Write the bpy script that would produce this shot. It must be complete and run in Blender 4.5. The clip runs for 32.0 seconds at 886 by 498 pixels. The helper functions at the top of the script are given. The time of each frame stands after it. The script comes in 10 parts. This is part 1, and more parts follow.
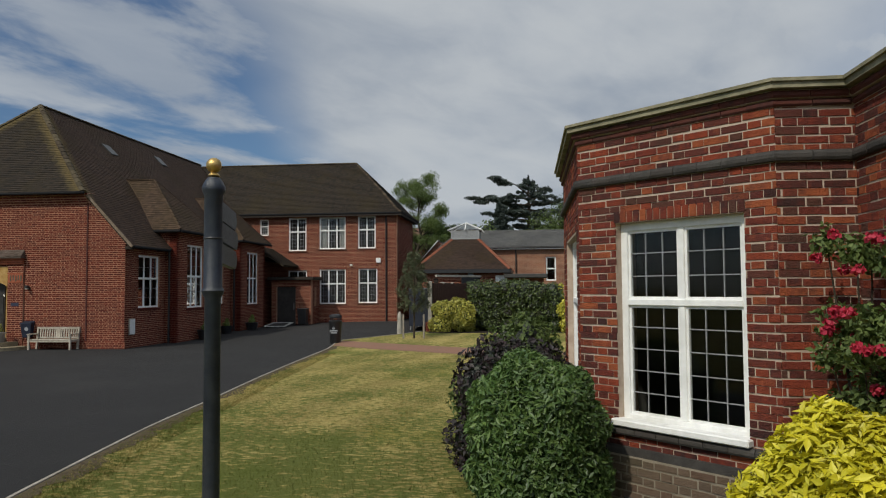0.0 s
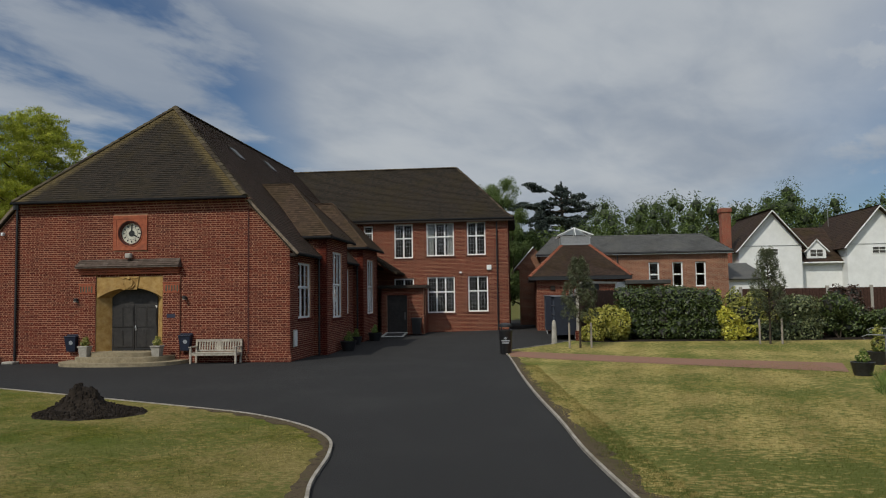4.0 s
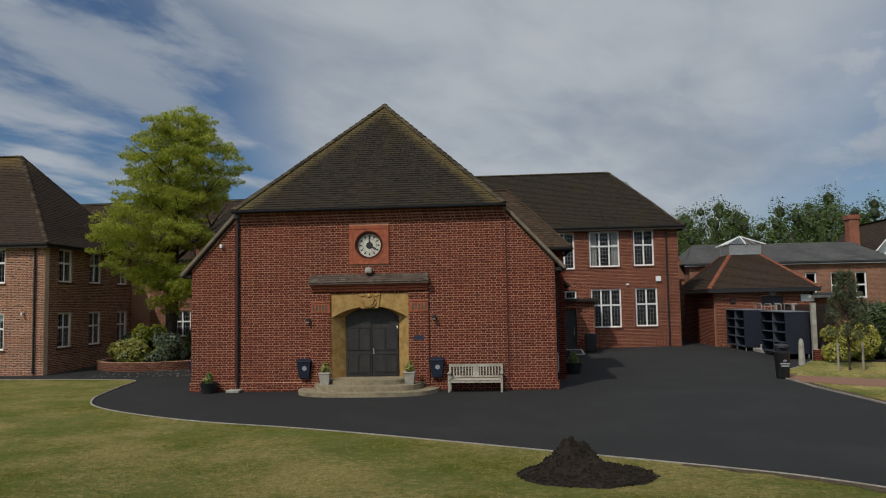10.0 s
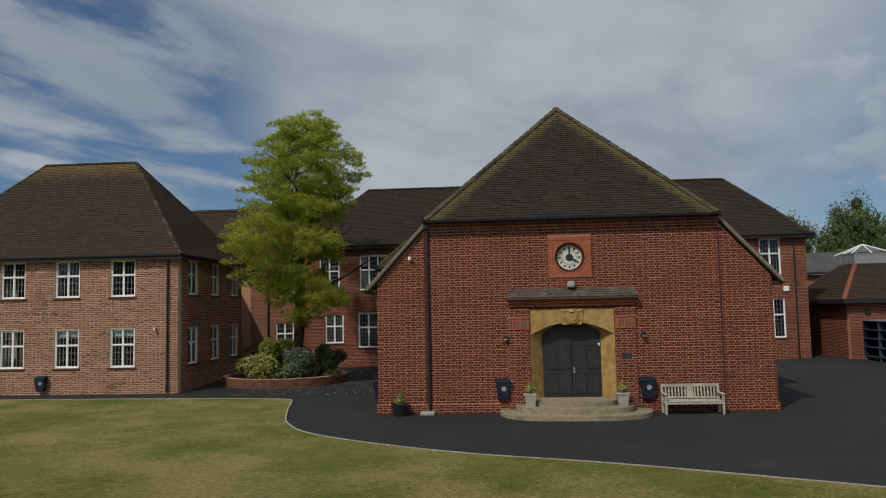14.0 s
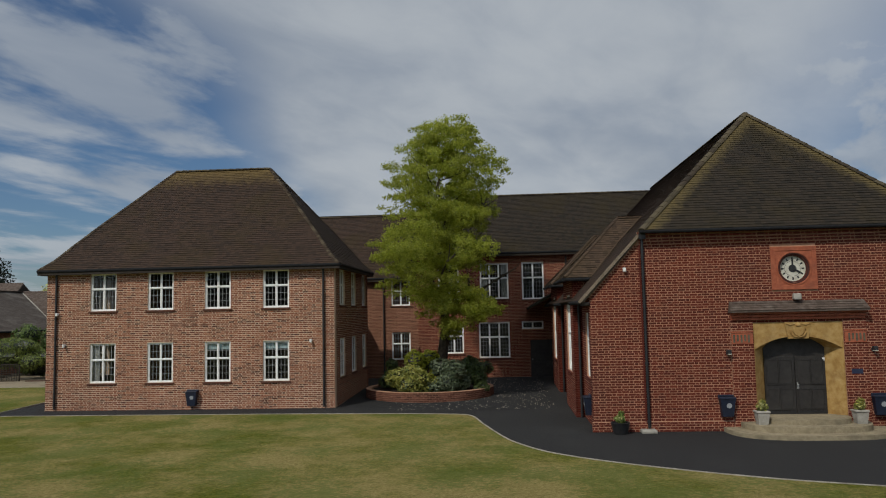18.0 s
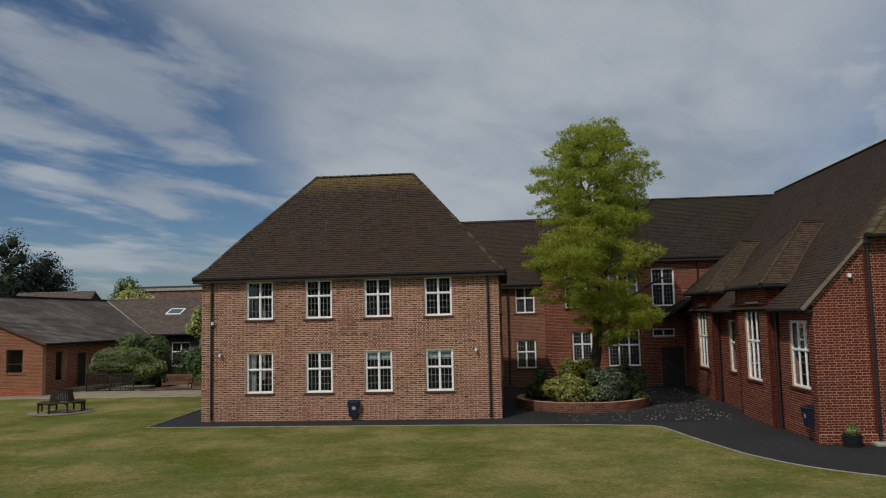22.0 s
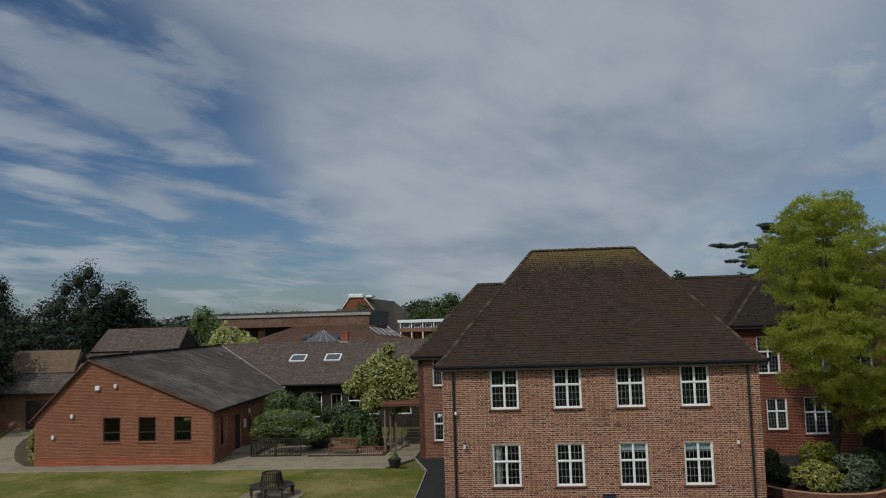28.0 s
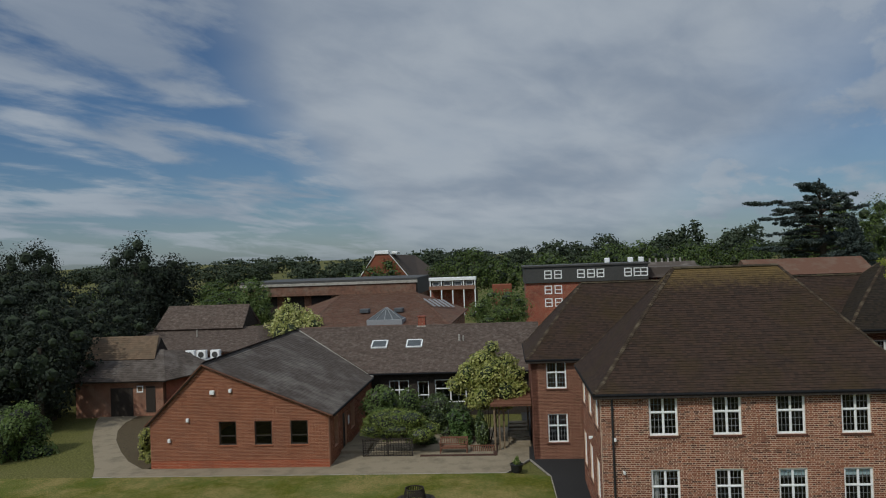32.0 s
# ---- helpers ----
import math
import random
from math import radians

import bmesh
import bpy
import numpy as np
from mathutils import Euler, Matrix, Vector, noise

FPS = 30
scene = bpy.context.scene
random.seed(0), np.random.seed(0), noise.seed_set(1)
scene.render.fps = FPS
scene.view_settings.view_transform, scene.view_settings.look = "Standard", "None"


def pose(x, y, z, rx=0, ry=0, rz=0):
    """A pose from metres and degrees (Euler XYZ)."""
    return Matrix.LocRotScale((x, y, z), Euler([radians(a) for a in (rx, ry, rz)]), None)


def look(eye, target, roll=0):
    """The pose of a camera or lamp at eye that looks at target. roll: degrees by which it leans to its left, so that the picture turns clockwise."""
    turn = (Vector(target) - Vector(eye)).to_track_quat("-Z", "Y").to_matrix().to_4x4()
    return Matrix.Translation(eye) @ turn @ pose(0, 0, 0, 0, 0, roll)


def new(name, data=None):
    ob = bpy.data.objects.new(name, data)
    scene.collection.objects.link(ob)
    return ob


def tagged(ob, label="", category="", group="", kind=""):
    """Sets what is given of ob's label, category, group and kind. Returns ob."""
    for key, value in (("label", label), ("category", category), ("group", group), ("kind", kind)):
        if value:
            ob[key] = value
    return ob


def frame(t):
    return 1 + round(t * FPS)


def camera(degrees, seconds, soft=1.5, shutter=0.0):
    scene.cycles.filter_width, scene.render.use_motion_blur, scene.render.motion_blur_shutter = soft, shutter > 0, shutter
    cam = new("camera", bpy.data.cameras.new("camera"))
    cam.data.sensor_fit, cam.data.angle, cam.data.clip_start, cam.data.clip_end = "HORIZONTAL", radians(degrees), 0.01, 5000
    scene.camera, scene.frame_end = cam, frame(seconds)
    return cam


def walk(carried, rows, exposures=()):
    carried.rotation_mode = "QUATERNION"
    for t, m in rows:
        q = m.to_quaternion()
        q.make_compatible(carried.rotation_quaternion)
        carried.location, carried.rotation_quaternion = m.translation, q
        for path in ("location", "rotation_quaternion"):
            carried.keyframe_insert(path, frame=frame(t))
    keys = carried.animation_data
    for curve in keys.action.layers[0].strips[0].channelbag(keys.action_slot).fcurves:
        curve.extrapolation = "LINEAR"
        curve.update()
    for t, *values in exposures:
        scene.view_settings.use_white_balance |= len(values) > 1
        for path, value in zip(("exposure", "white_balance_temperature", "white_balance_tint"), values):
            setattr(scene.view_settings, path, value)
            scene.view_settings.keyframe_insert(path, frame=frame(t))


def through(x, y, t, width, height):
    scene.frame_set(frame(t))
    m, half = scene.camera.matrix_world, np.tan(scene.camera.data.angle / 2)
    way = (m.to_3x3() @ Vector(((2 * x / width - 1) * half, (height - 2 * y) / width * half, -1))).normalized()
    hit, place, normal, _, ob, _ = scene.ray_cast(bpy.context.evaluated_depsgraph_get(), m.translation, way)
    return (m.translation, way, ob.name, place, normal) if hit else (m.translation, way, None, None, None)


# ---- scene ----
cam = camera(61.0, 32.0, 1.1)
# seconds, eye, target, roll
PATH = [
    (0, (21.093, -26.875, 2.205), (18.869, -7.029, 3.244), -0.38),
    (0.5, (20.297, -26.954, 2.212), (18.133, -7.098, 3.268), -0.27),
    (1, (19.433, -26.976, 2.175), (17.295, -7.118, 3.263), -0.23),
    (1.5, (18.569, -26.942, 2.184), (16.444, -7.085, 3.264), -0.29),
    (2, (17.686, -26.851, 2.199), (15.590, -6.995, 3.266), -0.49),
    (2.5, (16.832, -26.715, 2.173), (14.746, -6.863, 3.275), -0.72),
    (3, (15.987, -26.55, 2.157), (13.881, -6.705, 3.325), -0.87),
    (3.5, (15.121, -26.361, 2.172), (13.02, -6.518, 3.406), -0.9),
    (4, (14.212, -26.164, 2.226), (12.162, -6.315, 3.495), -0.86),
    (4.5, (13.273, -25.963, 2.306), (11.303, -6.105, 3.582), -0.78),
    (5, (12.333, -25.762, 2.391), (10.44, -5.894, 3.66), -0.7),
    (5.5, (11.425, -25.56, 2.466), (9.577, -5.687, 3.73), -0.66),
    (6, (10.573, -25.358, 2.513), (8.732, -5.485, 3.793), -0.67),
    (6.5, (9.779, -25.163, 2.544), (7.947, -5.29, 3.854), -0.74),
    (7, (9.025, -24.985, 2.568), (7.196, -5.114, 3.91), -0.83),
    (7.5, (8.295, -24.827, 2.587), (6.48, -4.957, 3.957), -0.92),
    (8, (7.57, -24.688, 2.617), (5.765, -4.818, 4.006), -0.97),
    (8.5, (6.843, -24.57, 2.662), (5.045, -4.7, 4.061), -0.98),
    (9, (6.104, -24.464, 2.712), (4.316, -4.594, 4.117), -0.97),
    (9.5, (5.344, -24.362, 2.756), (3.58, -4.49, 4.171), -0.99),
    (10, (4.559, -24.254, 2.798), (2.814, -4.381, 4.222), -1.03),
    (10.5, (3.756, -24.139, 2.845), (2.033, -4.266, 4.285), -1.08),
    (11, (2.942, -24.024, 2.9), (1.24, -4.151, 4.365), -1.11),
    (11.5, (2.123, -23.91, 2.954), (0.462, -4.034, 4.441), -1.13),
    (12, (1.293, -23.787, 3.007), (-0.335, -3.91, 4.501), -1.14),
    (12.5, (0.448, -23.656, 3.063), (-1.159, -3.777, 4.561), -1.15),
    (13, (-0.406, -23.529, 3.13), (-2.003, -3.65, 4.64), -1.16),
    (13.5, (-1.256, -23.423, 3.204), (-2.825, -3.543, 4.73), -1.16),
    (14, (-2.096, -23.345, 3.273), (-3.635, -3.463, 4.81), -1.16),
    (14.5, (-2.927, -23.289, 3.332), (-4.423, -3.405, 4.871), -1.15),
    (15, (-3.757, -23.243, 3.383), (-5.217, -3.356, 4.923), -1.15),
    (15.5, (-4.591, -23.198, 3.43), (-6.03, -3.31, 4.975), -1.15),
    (16, (-5.428, -23.149, 3.477), (-6.864, -3.262, 5.035), -1.16),
    (16.5, (-6.267, -23.095, 3.525), (-7.71, -3.21, 5.105), -1.17),
    (17, (-7.1, -23.038, 3.576), (-8.55, -3.156, 5.184), -1.18),
    (17.5, (-7.92, -22.984, 3.627), (-9.36, -3.103, 5.261), -1.19),
    (18, (-8.715, -22.937, 3.674), (-10.164, -3.057, 5.32), -1.19),
    (18.5, (-9.489, -22.903, 3.711), (-10.959, -3.026, 5.364), -1.19),
    (19, (-10.242, -22.883, 3.74), (-11.752, -3.01, 5.408), -1.19),
    (19.5, (-10.968, -22.868, 3.755), (-12.515, -3, 5.453), -1.21),
    (20, (-11.674, -22.847, 3.75), (-13.28, -2.988, 5.491), -1.25),
    (20.5, (-12.372, -22.815, 3.732), (-14.047, -2.966, 5.523), -1.3),
    (21, (-13.096, -22.778, 3.722), (-14.822, -2.937, 5.558), -1.34),
    (21.5, (-13.859, -22.74, 3.751), (-15.609, -2.903, 5.611), -1.35),
    (22, (-14.657, -22.702, 3.851), (-16.422, -2.864, 5.68), -1.35),
    (22.5, (-15.476, -22.665, 4.02), (-17.246, -2.823, 5.803), -1.34),
    (23, (-16.306, -22.634, 4.248), (-18.09, -2.793, 6.028), -1.34),
    (23.5, (-17.135, -22.619, 4.513), (-18.921, -2.78, 6.311), -1.35),
    (24, (-17.957, -22.621, 4.798), (-19.746, -2.784, 6.607), -1.35),
    (24.5, (-18.767, -22.632, 5.093), (-20.555, -2.794, 6.899), -1.37),
    (25, (-19.567, -22.641, 5.395), (-21.352, -2.803, 7.204), -1.38),
    (25.5, (-20.354, -22.647, 5.702), (-22.123, -2.807, 7.506), -1.41),
    (26, (-21.132, -22.655, 6.016), (-22.879, -2.81, 7.79), -1.46),
    (26.5, (-21.905, -22.669, 6.341), (-23.63, -2.82, 8.086), -1.52),
    (27, (-22.673, -22.693, 6.686), (-24.382, -2.843, 8.432), -1.58),
    (27.5, (-23.433, -22.727, 7.055), (-25.137, -2.88, 8.844), -1.62),
    (28, (-24.183, -22.767, 7.451), (-25.886, -2.924, 9.278), -1.65),
    (28.5, (-24.915, -22.805, 7.865), (-26.605, -2.952, 9.6), -1.68),
    (29, (-25.642, -22.845, 8.299), (-27.312, -2.962, 9.671), -1.72),
    (29.5, (-26.383, -22.895, 8.754), (-28.035, -2.985, 9.678), -1.81),
    (30, (-27.145, -22.951, 9.221), (-28.805, -3.027, 9.743), -1.9),
    (30.5, (-27.917, -23.004, 9.684), (-29.588, -3.076, 9.971), -1.98),
    (31, (-28.693, -23.053, 10.14), (-30.36, -3.124, 10.392), -2.04),
    (31.5, (-29.462, -23.098, 10.58), (-31.118, -3.169, 10.841), -2.07),
    (32, (-30.22, -23.138, 10.998), (-31.889, -3.209, 11.244), -2.06),
]
walk(cam, [(t, look(e, g, r)) for t, e, g, r in PATH], [(0, -0.28, 6350, 7), (1, -0.37, 6350, 7), (3.5, -0.39, 6300, 7), (8, -0.41, 6250, 7), (14, -0.47, 6200, 7), (21, -0.52, 6150, 7), (28, -0.69, 5900, 6), (32, -0.67, 5880, 6)])

# ---- light ----
world = bpy.data.worlds.new("sky")
scene.world = world
world.use_nodes = True
SUN_DIR = Vector((-0.36, -0.585, 0.72)).normalized()


def build_sky():
    nt = world.node_tree
    N, K = nt.nodes, nt.links
    N.clear()
    out = N.new("ShaderNodeOutputWorld")
    bg = N.new("ShaderNodeBackground")
    bg.inputs["Strength"].default_value = 0.105
    sky = N.new("ShaderNodeTexSky")
    sky.sky_type, sky.sun_disc = "NISHITA", False
    sky.sun_elevation, sky.sun_rotation = math.asin(SUN_DIR.z), radians(211.6)
    sky.air_density, sky.dust_density, sky.ozone_density = 1.0, 0.6, 2.5
    tc = N.new("ShaderNodeTexCoord")
    sep = N.new("ShaderNodeSeparateXYZ")
    K.new(tc.outputs["Generated"], sep.inputs[0])

    def calc(op, a, b=None, c=None, clamp=False):
        n = N.new("ShaderNodeMath")
        n.operation, n.use_clamp = op, clamp
        for i, v in enumerate((a, b, c)):
            if v is None:
                continue
            if isinstance(v, (int, float)):
                n.inputs[i].default_value = v
            else:
                K.new(v, n.inputs[i])
        return n.outputs[0]

    def smooth(v, lo, hi, t0=0.0, t1=1.0):
        n = N.new("ShaderNodeMapRange")
        n.interpolation_type = "SMOOTHSTEP"
        for key, val in (("From Min", lo), ("From Max", hi), ("To Min", t0), ("To Max", t1)):
            n.inputs[key].default_value = val
        K.new(v, n.inputs["Value"])
        return n.outputs[0]

    up = calc("MAXIMUM", sep.outputs[2], 0.0)
    den = calc("ADD", up, 0.16)
    px = calc("DIVIDE", sep.outputs[0], den)
    py = calc("DIVIDE", sep.outputs[1], den)
    # along and across the drift of the clouds
    along = calc("ADD", calc("MULTIPLY", px, 0.44), calc("MULTIPLY", py, 0.90))
    across = calc("ADD", calc("MULTIPLY", px, 0.90), calc("MULTIPLY", py, -0.44))

    def clouds(sa, sc, shift, detail, rough, dist):
        comb = N.new("ShaderNodeCombineXYZ")
        K.new(calc("MULTIPLY", along, sa), comb.inputs[0])
        K.new(calc("MULTIPLY_ADD", across, sc, shift), comb.inputs[1])
        n = N.new("ShaderNodeTexNoise")
        n.inputs["Scale"].default_value, n.inputs["Detail"].default_value = 1.0, detail
        n.inputs["Roughness"].default_value, n.inputs["Distortion"].default_value = rough, dist
        K.new(comb.outputs[0], n.inputs["Vector"])
        return n.outputs["Fac"]

    wide, streak, fine = clouds(0.8, 0.9, 3.0, 3, 0.45, 0.2), clouds(1.2, 2.3, 7.3, 8, 0.55, 0.35), clouds(2.8, 4.4, 1.0, 8, 0.55, 0.3)
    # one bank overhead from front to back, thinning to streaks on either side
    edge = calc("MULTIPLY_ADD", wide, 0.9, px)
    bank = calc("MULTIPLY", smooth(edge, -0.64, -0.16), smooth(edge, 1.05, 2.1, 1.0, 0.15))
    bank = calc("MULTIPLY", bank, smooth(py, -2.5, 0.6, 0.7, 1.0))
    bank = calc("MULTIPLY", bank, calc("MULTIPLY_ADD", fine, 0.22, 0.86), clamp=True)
    wisps = smooth(calc("ADD", calc("MULTIPLY", streak, 0.75), calc("MULTIPLY", fine, 0.28)), 0.455, 0.615, 0.0, 0.86)
    wisps = calc("MULTIPLY", wisps, smooth(py, -1.5, 1.0, 0.6, 1.0))
    haze = calc("MULTIPLY", smooth(up, 0.0, 0.12, 0.22, 0.0), 1.0)
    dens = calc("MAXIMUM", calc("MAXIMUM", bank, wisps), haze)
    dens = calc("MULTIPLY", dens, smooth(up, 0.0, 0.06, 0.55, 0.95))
    tone = N.new("ShaderNodeMix")
    tone.data_type = "RGBA"
    tone.inputs[6].default_value, tone.inputs[7].default_value = (3.7, 4.05, 4.65, 1), (5.8, 5.95, 6.2, 1)
    K.new(smooth(calc("ADD", calc("MULTIPLY", wide, 0.72), calc("MULTIPLY", fine, 0.28)), 0.34, 0.62), tone.inputs[0])
    mix = N.new("ShaderNodeMix")
    mix.data_type = "RGBA"
    K.new(dens, mix.inputs[0])
    deep = N.new("ShaderNodeMix")
    deep.data_type, deep.blend_type = "RGBA", "MULTIPLY"
    deep.inputs[0].default_value = 1.0
    deep.inputs[7].default_value = (0.57, 0.65, 0.75, 1)
    K.new(sky.outputs[0], deep.inputs[6])
    # thin cloud brightens smoothly towards the sun
    near = N.new("ShaderNodeVectorMath")
    near.operation = "DOT_PRODUCT"
    K.new(tc.outputs["Generated"], near.inputs[0])
    near.inputs[1].default_value = SUN_DIR
    glow = N.new("ShaderNodeVectorMath")
    glow.operation = "SCALE"
    K.new(tone.outputs[2], glow.inputs[0])
    K.new(smooth(near.outputs["Value"], 0.12, 1.0, 1.0, 2.3), glow.inputs["Scale"])
    K.new(deep.outputs[2], mix.inputs[6])
    K.new(glow.outputs[0], mix.inputs[7])
    K.new(mix.outputs[2], bg.inputs["Color"])
    K.new(bg.outputs[0], out.inputs[0])


build_sky()
sun = new("sun", bpy.data.lights.new("sun", "SUN"))
sun.data.energy, sun.data.angle, sun.data.color = 3.2, radians(0.9), (1.0, 0.92, 0.79)
sun.matrix_world = look(SUN_DIR * 60, (0, 0, 0))



# ---- materials ----
def nodes_of(name):
    m = bpy.data.materials.new(name)
    m.use_nodes = True
    return m, m.node_tree.nodes, m.node_tree.links, m.node_tree.nodes["Principled BSDF"]


def ramp_node(N, stops, const=False):
    r = N.new("ShaderNodeValToRGB")
    if const:
        r.color_ramp.interpolation = "CONSTANT"
    e = r.color_ramp.elements
    while len(e) < len(stops):
        e.new(0.5)
    for el, (p, c) in zip(e, stops):
        el.position, el.color = p, (*c, 1)
    return r


def noise_node(N, K, vec, scale, detail=6, rough=0.6):
    n = N.new("ShaderNodeTexNoise")
    n.inputs["Scale"].default_value, n.inputs["Detail"].default_value, n.inputs["Roughness"].default_value = scale, detail, rough
    K.new(vec, n.inputs["Vector"])
    return n.outputs["Fac"]


def mix_node(N, K, fac, a, b, mode="MIX"):
    m = N.new("ShaderNodeMix")
    m.data_type, m.blend_type = "RGBA", mode
    for i, v in ((0, fac), (6, a), (7, b)):
        if isinstance(v, (int, float)):
            m.inputs[i].default_value = v
        elif isinstance(v, tuple):
            m.inputs[i].default_value = (*v, 1)
        else:
            K.new(v, m.inputs[i])
    return m.outputs[2]


def surface(name, tones, scale=3.0, rough=0.8, bump=0.0, bump_scale=40.0, metal=0.0, stain=None, stain_scale=0.5, pieces="", piece_amount=0.5, spread=(0.35, 0.65)):
    """A weathered surface: tones mixed by a grain, a wider stain, and a change of tone from piece to piece."""
    m, N, K, P = nodes_of(name)
    pos = N.new("ShaderNodeNewGeometry").outputs["Position"]
    grain = noise_node(N, K, pos, scale)
    n = len(tones)
    lo, hi = spread
    fac = grain
    if pieces:
        src = N.new("ShaderNodeNewGeometry").outputs["Random Per Island"] if pieces == "island" else N.new("ShaderNodeObjectInfo").outputs["Random"]
        blend = N.new("ShaderNodeMath")
        blend.operation = "MULTIPLY_ADD"
        K.new(src, blend.inputs[0])
        blend.inputs[1].default_value = piece_amount
        g2 = N.new("ShaderNodeMath")
        g2.operation = "MULTIPLY"
        K.new(grain, g2.inputs[0])
        g2.inputs[1].default_value = 1 - piece_amount
        K.new(g2.outputs[0], blend.inputs[2])
        fac = blend.outputs[0]
        lo, hi = 0.12, 0.88
    r = ramp_node(N, [(lo + (hi - lo) * i / max(1, n - 1), c) for i, c in enumerate(tones)])
    K.new(fac, r.inputs[0])
    col = r.outputs[0]
    if stain:
        st = noise_node(N, K, pos, stain_scale, 8, 0.65)
        sr = ramp_node(N, [(0.48, (0, 0, 0)), (0.72, (0.75, 0.75, 0.75))])
        K.new(st, sr.inputs[0])
        col = mix_node(N, K, sr.outputs[0], col, stain)
    K.new(col, P.inputs["Base Color"])
    P.inputs["Roughness"].default_value, P.inputs["Metallic"].default_value = rough, metal
    P.inputs["Specular IOR Level"].default_value = 0.5 if rough < 0.7 else 0.18
    if bump:
        b = N.new("ShaderNodeBump")
        b.inputs["Strength"].default_value, b.inputs["Distance"].default_value = bump, 0.02
        K.new(noise_node(N, K, pos, bump_scale, 8, 0.7), b.inputs["Height"])
        K.new(b.outputs[0], P.inputs["Normal"])
    return m


def roof_surface(name, tones, lichen, where):
    """Plain tiles with yellow lichen that grows along the hips or the ridge."""
    m = surface(name, tones, 6, 0.85, 0.4, 60, pieces="island", piece_amount=0.6, stain=tuple(v * 0.33 for v in lichen), stain_scale=0.55)
    N, K, P = m.node_tree.nodes, m.node_tree.links, m.node_tree.nodes["Principled BSDF"]
    pos = N.new("ShaderNodeNewGeometry").outputs["Position"]
    sep = N.new("ShaderNodeSeparateXYZ")
    K.new(pos, sep.inputs[0])

    def calc(op, a, b):
        n = N.new("ShaderNodeMath")
        n.operation = op
        for i, v in enumerate((a, b)):
            if isinstance(v, (int, float)):
                n.inputs[i].default_value = v
            else:
                K.new(v, n.inputs[i])
        return n.outputs[0]

    if where == "hip":
        d = calc("ADD", calc("MULTIPLY", calc("ABSOLUTE", sep.outputs[0], 0), -0.98), calc("SUBTRACT", 10.3, sep.outputs[2]))
        d2 = calc("SUBTRACT", calc("ADD", calc("MULTIPLY", sep.outputs[1], 1.158), 6.247), sep.outputs[2])
        near = calc("SUBTRACT", 1.0, calc("DIVIDE", calc("MAXIMUM", calc("ABSOLUTE", d, 0), calc("ABSOLUTE", d2, 0)), 0.9))
        near = calc("MULTIPLY", near, calc("LESS_THAN", sep.outputs[1], 15.0))
    else:
        near = calc("DIVIDE", calc("SUBTRACT", sep.outputs[2], 8.9), 1.5)
    grow = calc("ADD", calc("MULTIPLY", calc("MAXIMUM", near, 0.0), 0.55), calc("MULTIPLY", noise_node(N, K, pos, 5.0, 10, 0.8), 0.85))
    mask = ramp_node(N, [(0.58, (0, 0, 0)), (0.88, (0.9, 0.9, 0.9))])
    K.new(grow, mask.inputs[0])
    old = P.inputs["Base Color"].links[0].from_socket
    K.new(mix_node(N, K, mask.outputs[0], old, lichen), P.inputs["Base Color"])
    return m


def leafy(name, tones, rough=0.55, through=0.25):
    """Leaves, one tone each, with some light through them."""
    m, N, K, P = nodes_of(name)
    geo = N.new("ShaderNodeNewGeometry")
    r = ramp_node(N, [(i / max(1, len(tones) - 1), c) for i, c in enumerate(tones)])
    K.new(geo.outputs["Random Per Island"], r.inputs[0])
    wide = noise_node(N, K, geo.outputs["Position"], 0.7, 3)
    wr = ramp_node(N, [(0.3, (0.7, 0.7, 0.7)), (0.7, (1.15, 1.15, 1.1))])
    K.new(wide, wr.inputs[0])
    col = mix_node(N, K, 1.0, r.outputs[0], wr.outputs[0], "MULTIPLY")
    K.new(col, P.inputs["Base Color"])
    P.inputs["Roughness"].default_value = rough
    tl = N.new("ShaderNodeBsdfTranslucent")
    K.new(col, tl.inputs["Color"])
    mx = N.new("ShaderNodeMixShader")
    mx.inputs[0].default_value = through
    K.new(P.outputs[0], mx.inputs[1]), K.new(tl.outputs[0], mx.inputs[2])
    K.new(mx.outputs[0], N["Material Output"].inputs["Surface"])
    return m


def glass_pane():
    m, N, K, P = nodes_of("window_glass")
    N.remove(P)
    fr = N.new("ShaderNodeFresnel")
    fr.inputs["IOR"].default_value = 1.5
    tr, gl = N.new("ShaderNodeBsdfTransparent"), N.new("ShaderNodeBsdfGlossy")
    tr.inputs["Color"].default_value = (0.82, 0.86, 0.86, 1)
    gl.inputs["Roughness"].default_value = 0.03
    pos = N.new("ShaderNodeNewGeometry").outputs["Position"]
    b = N.new("ShaderNodeBump")
    b.inputs["Strength"].default_value, b.inputs["Distance"].default_value = 0.25, 0.01
    K.new(noise_node(N, K, pos, 2.5, 2), b.inputs["Height"])
    K.new(b.outputs[0], gl.inputs["Normal"])
    mx = N.new("ShaderNodeMixShader")
    K.new(fr.outputs[0], mx.inputs[0]), K.new(tr.outputs[0], mx.inputs[1]), K.new(gl.outputs[0], mx.inputs[2])
    K.new(mx.outputs[0], N["Material Output"].inputs["Surface"])
    return m


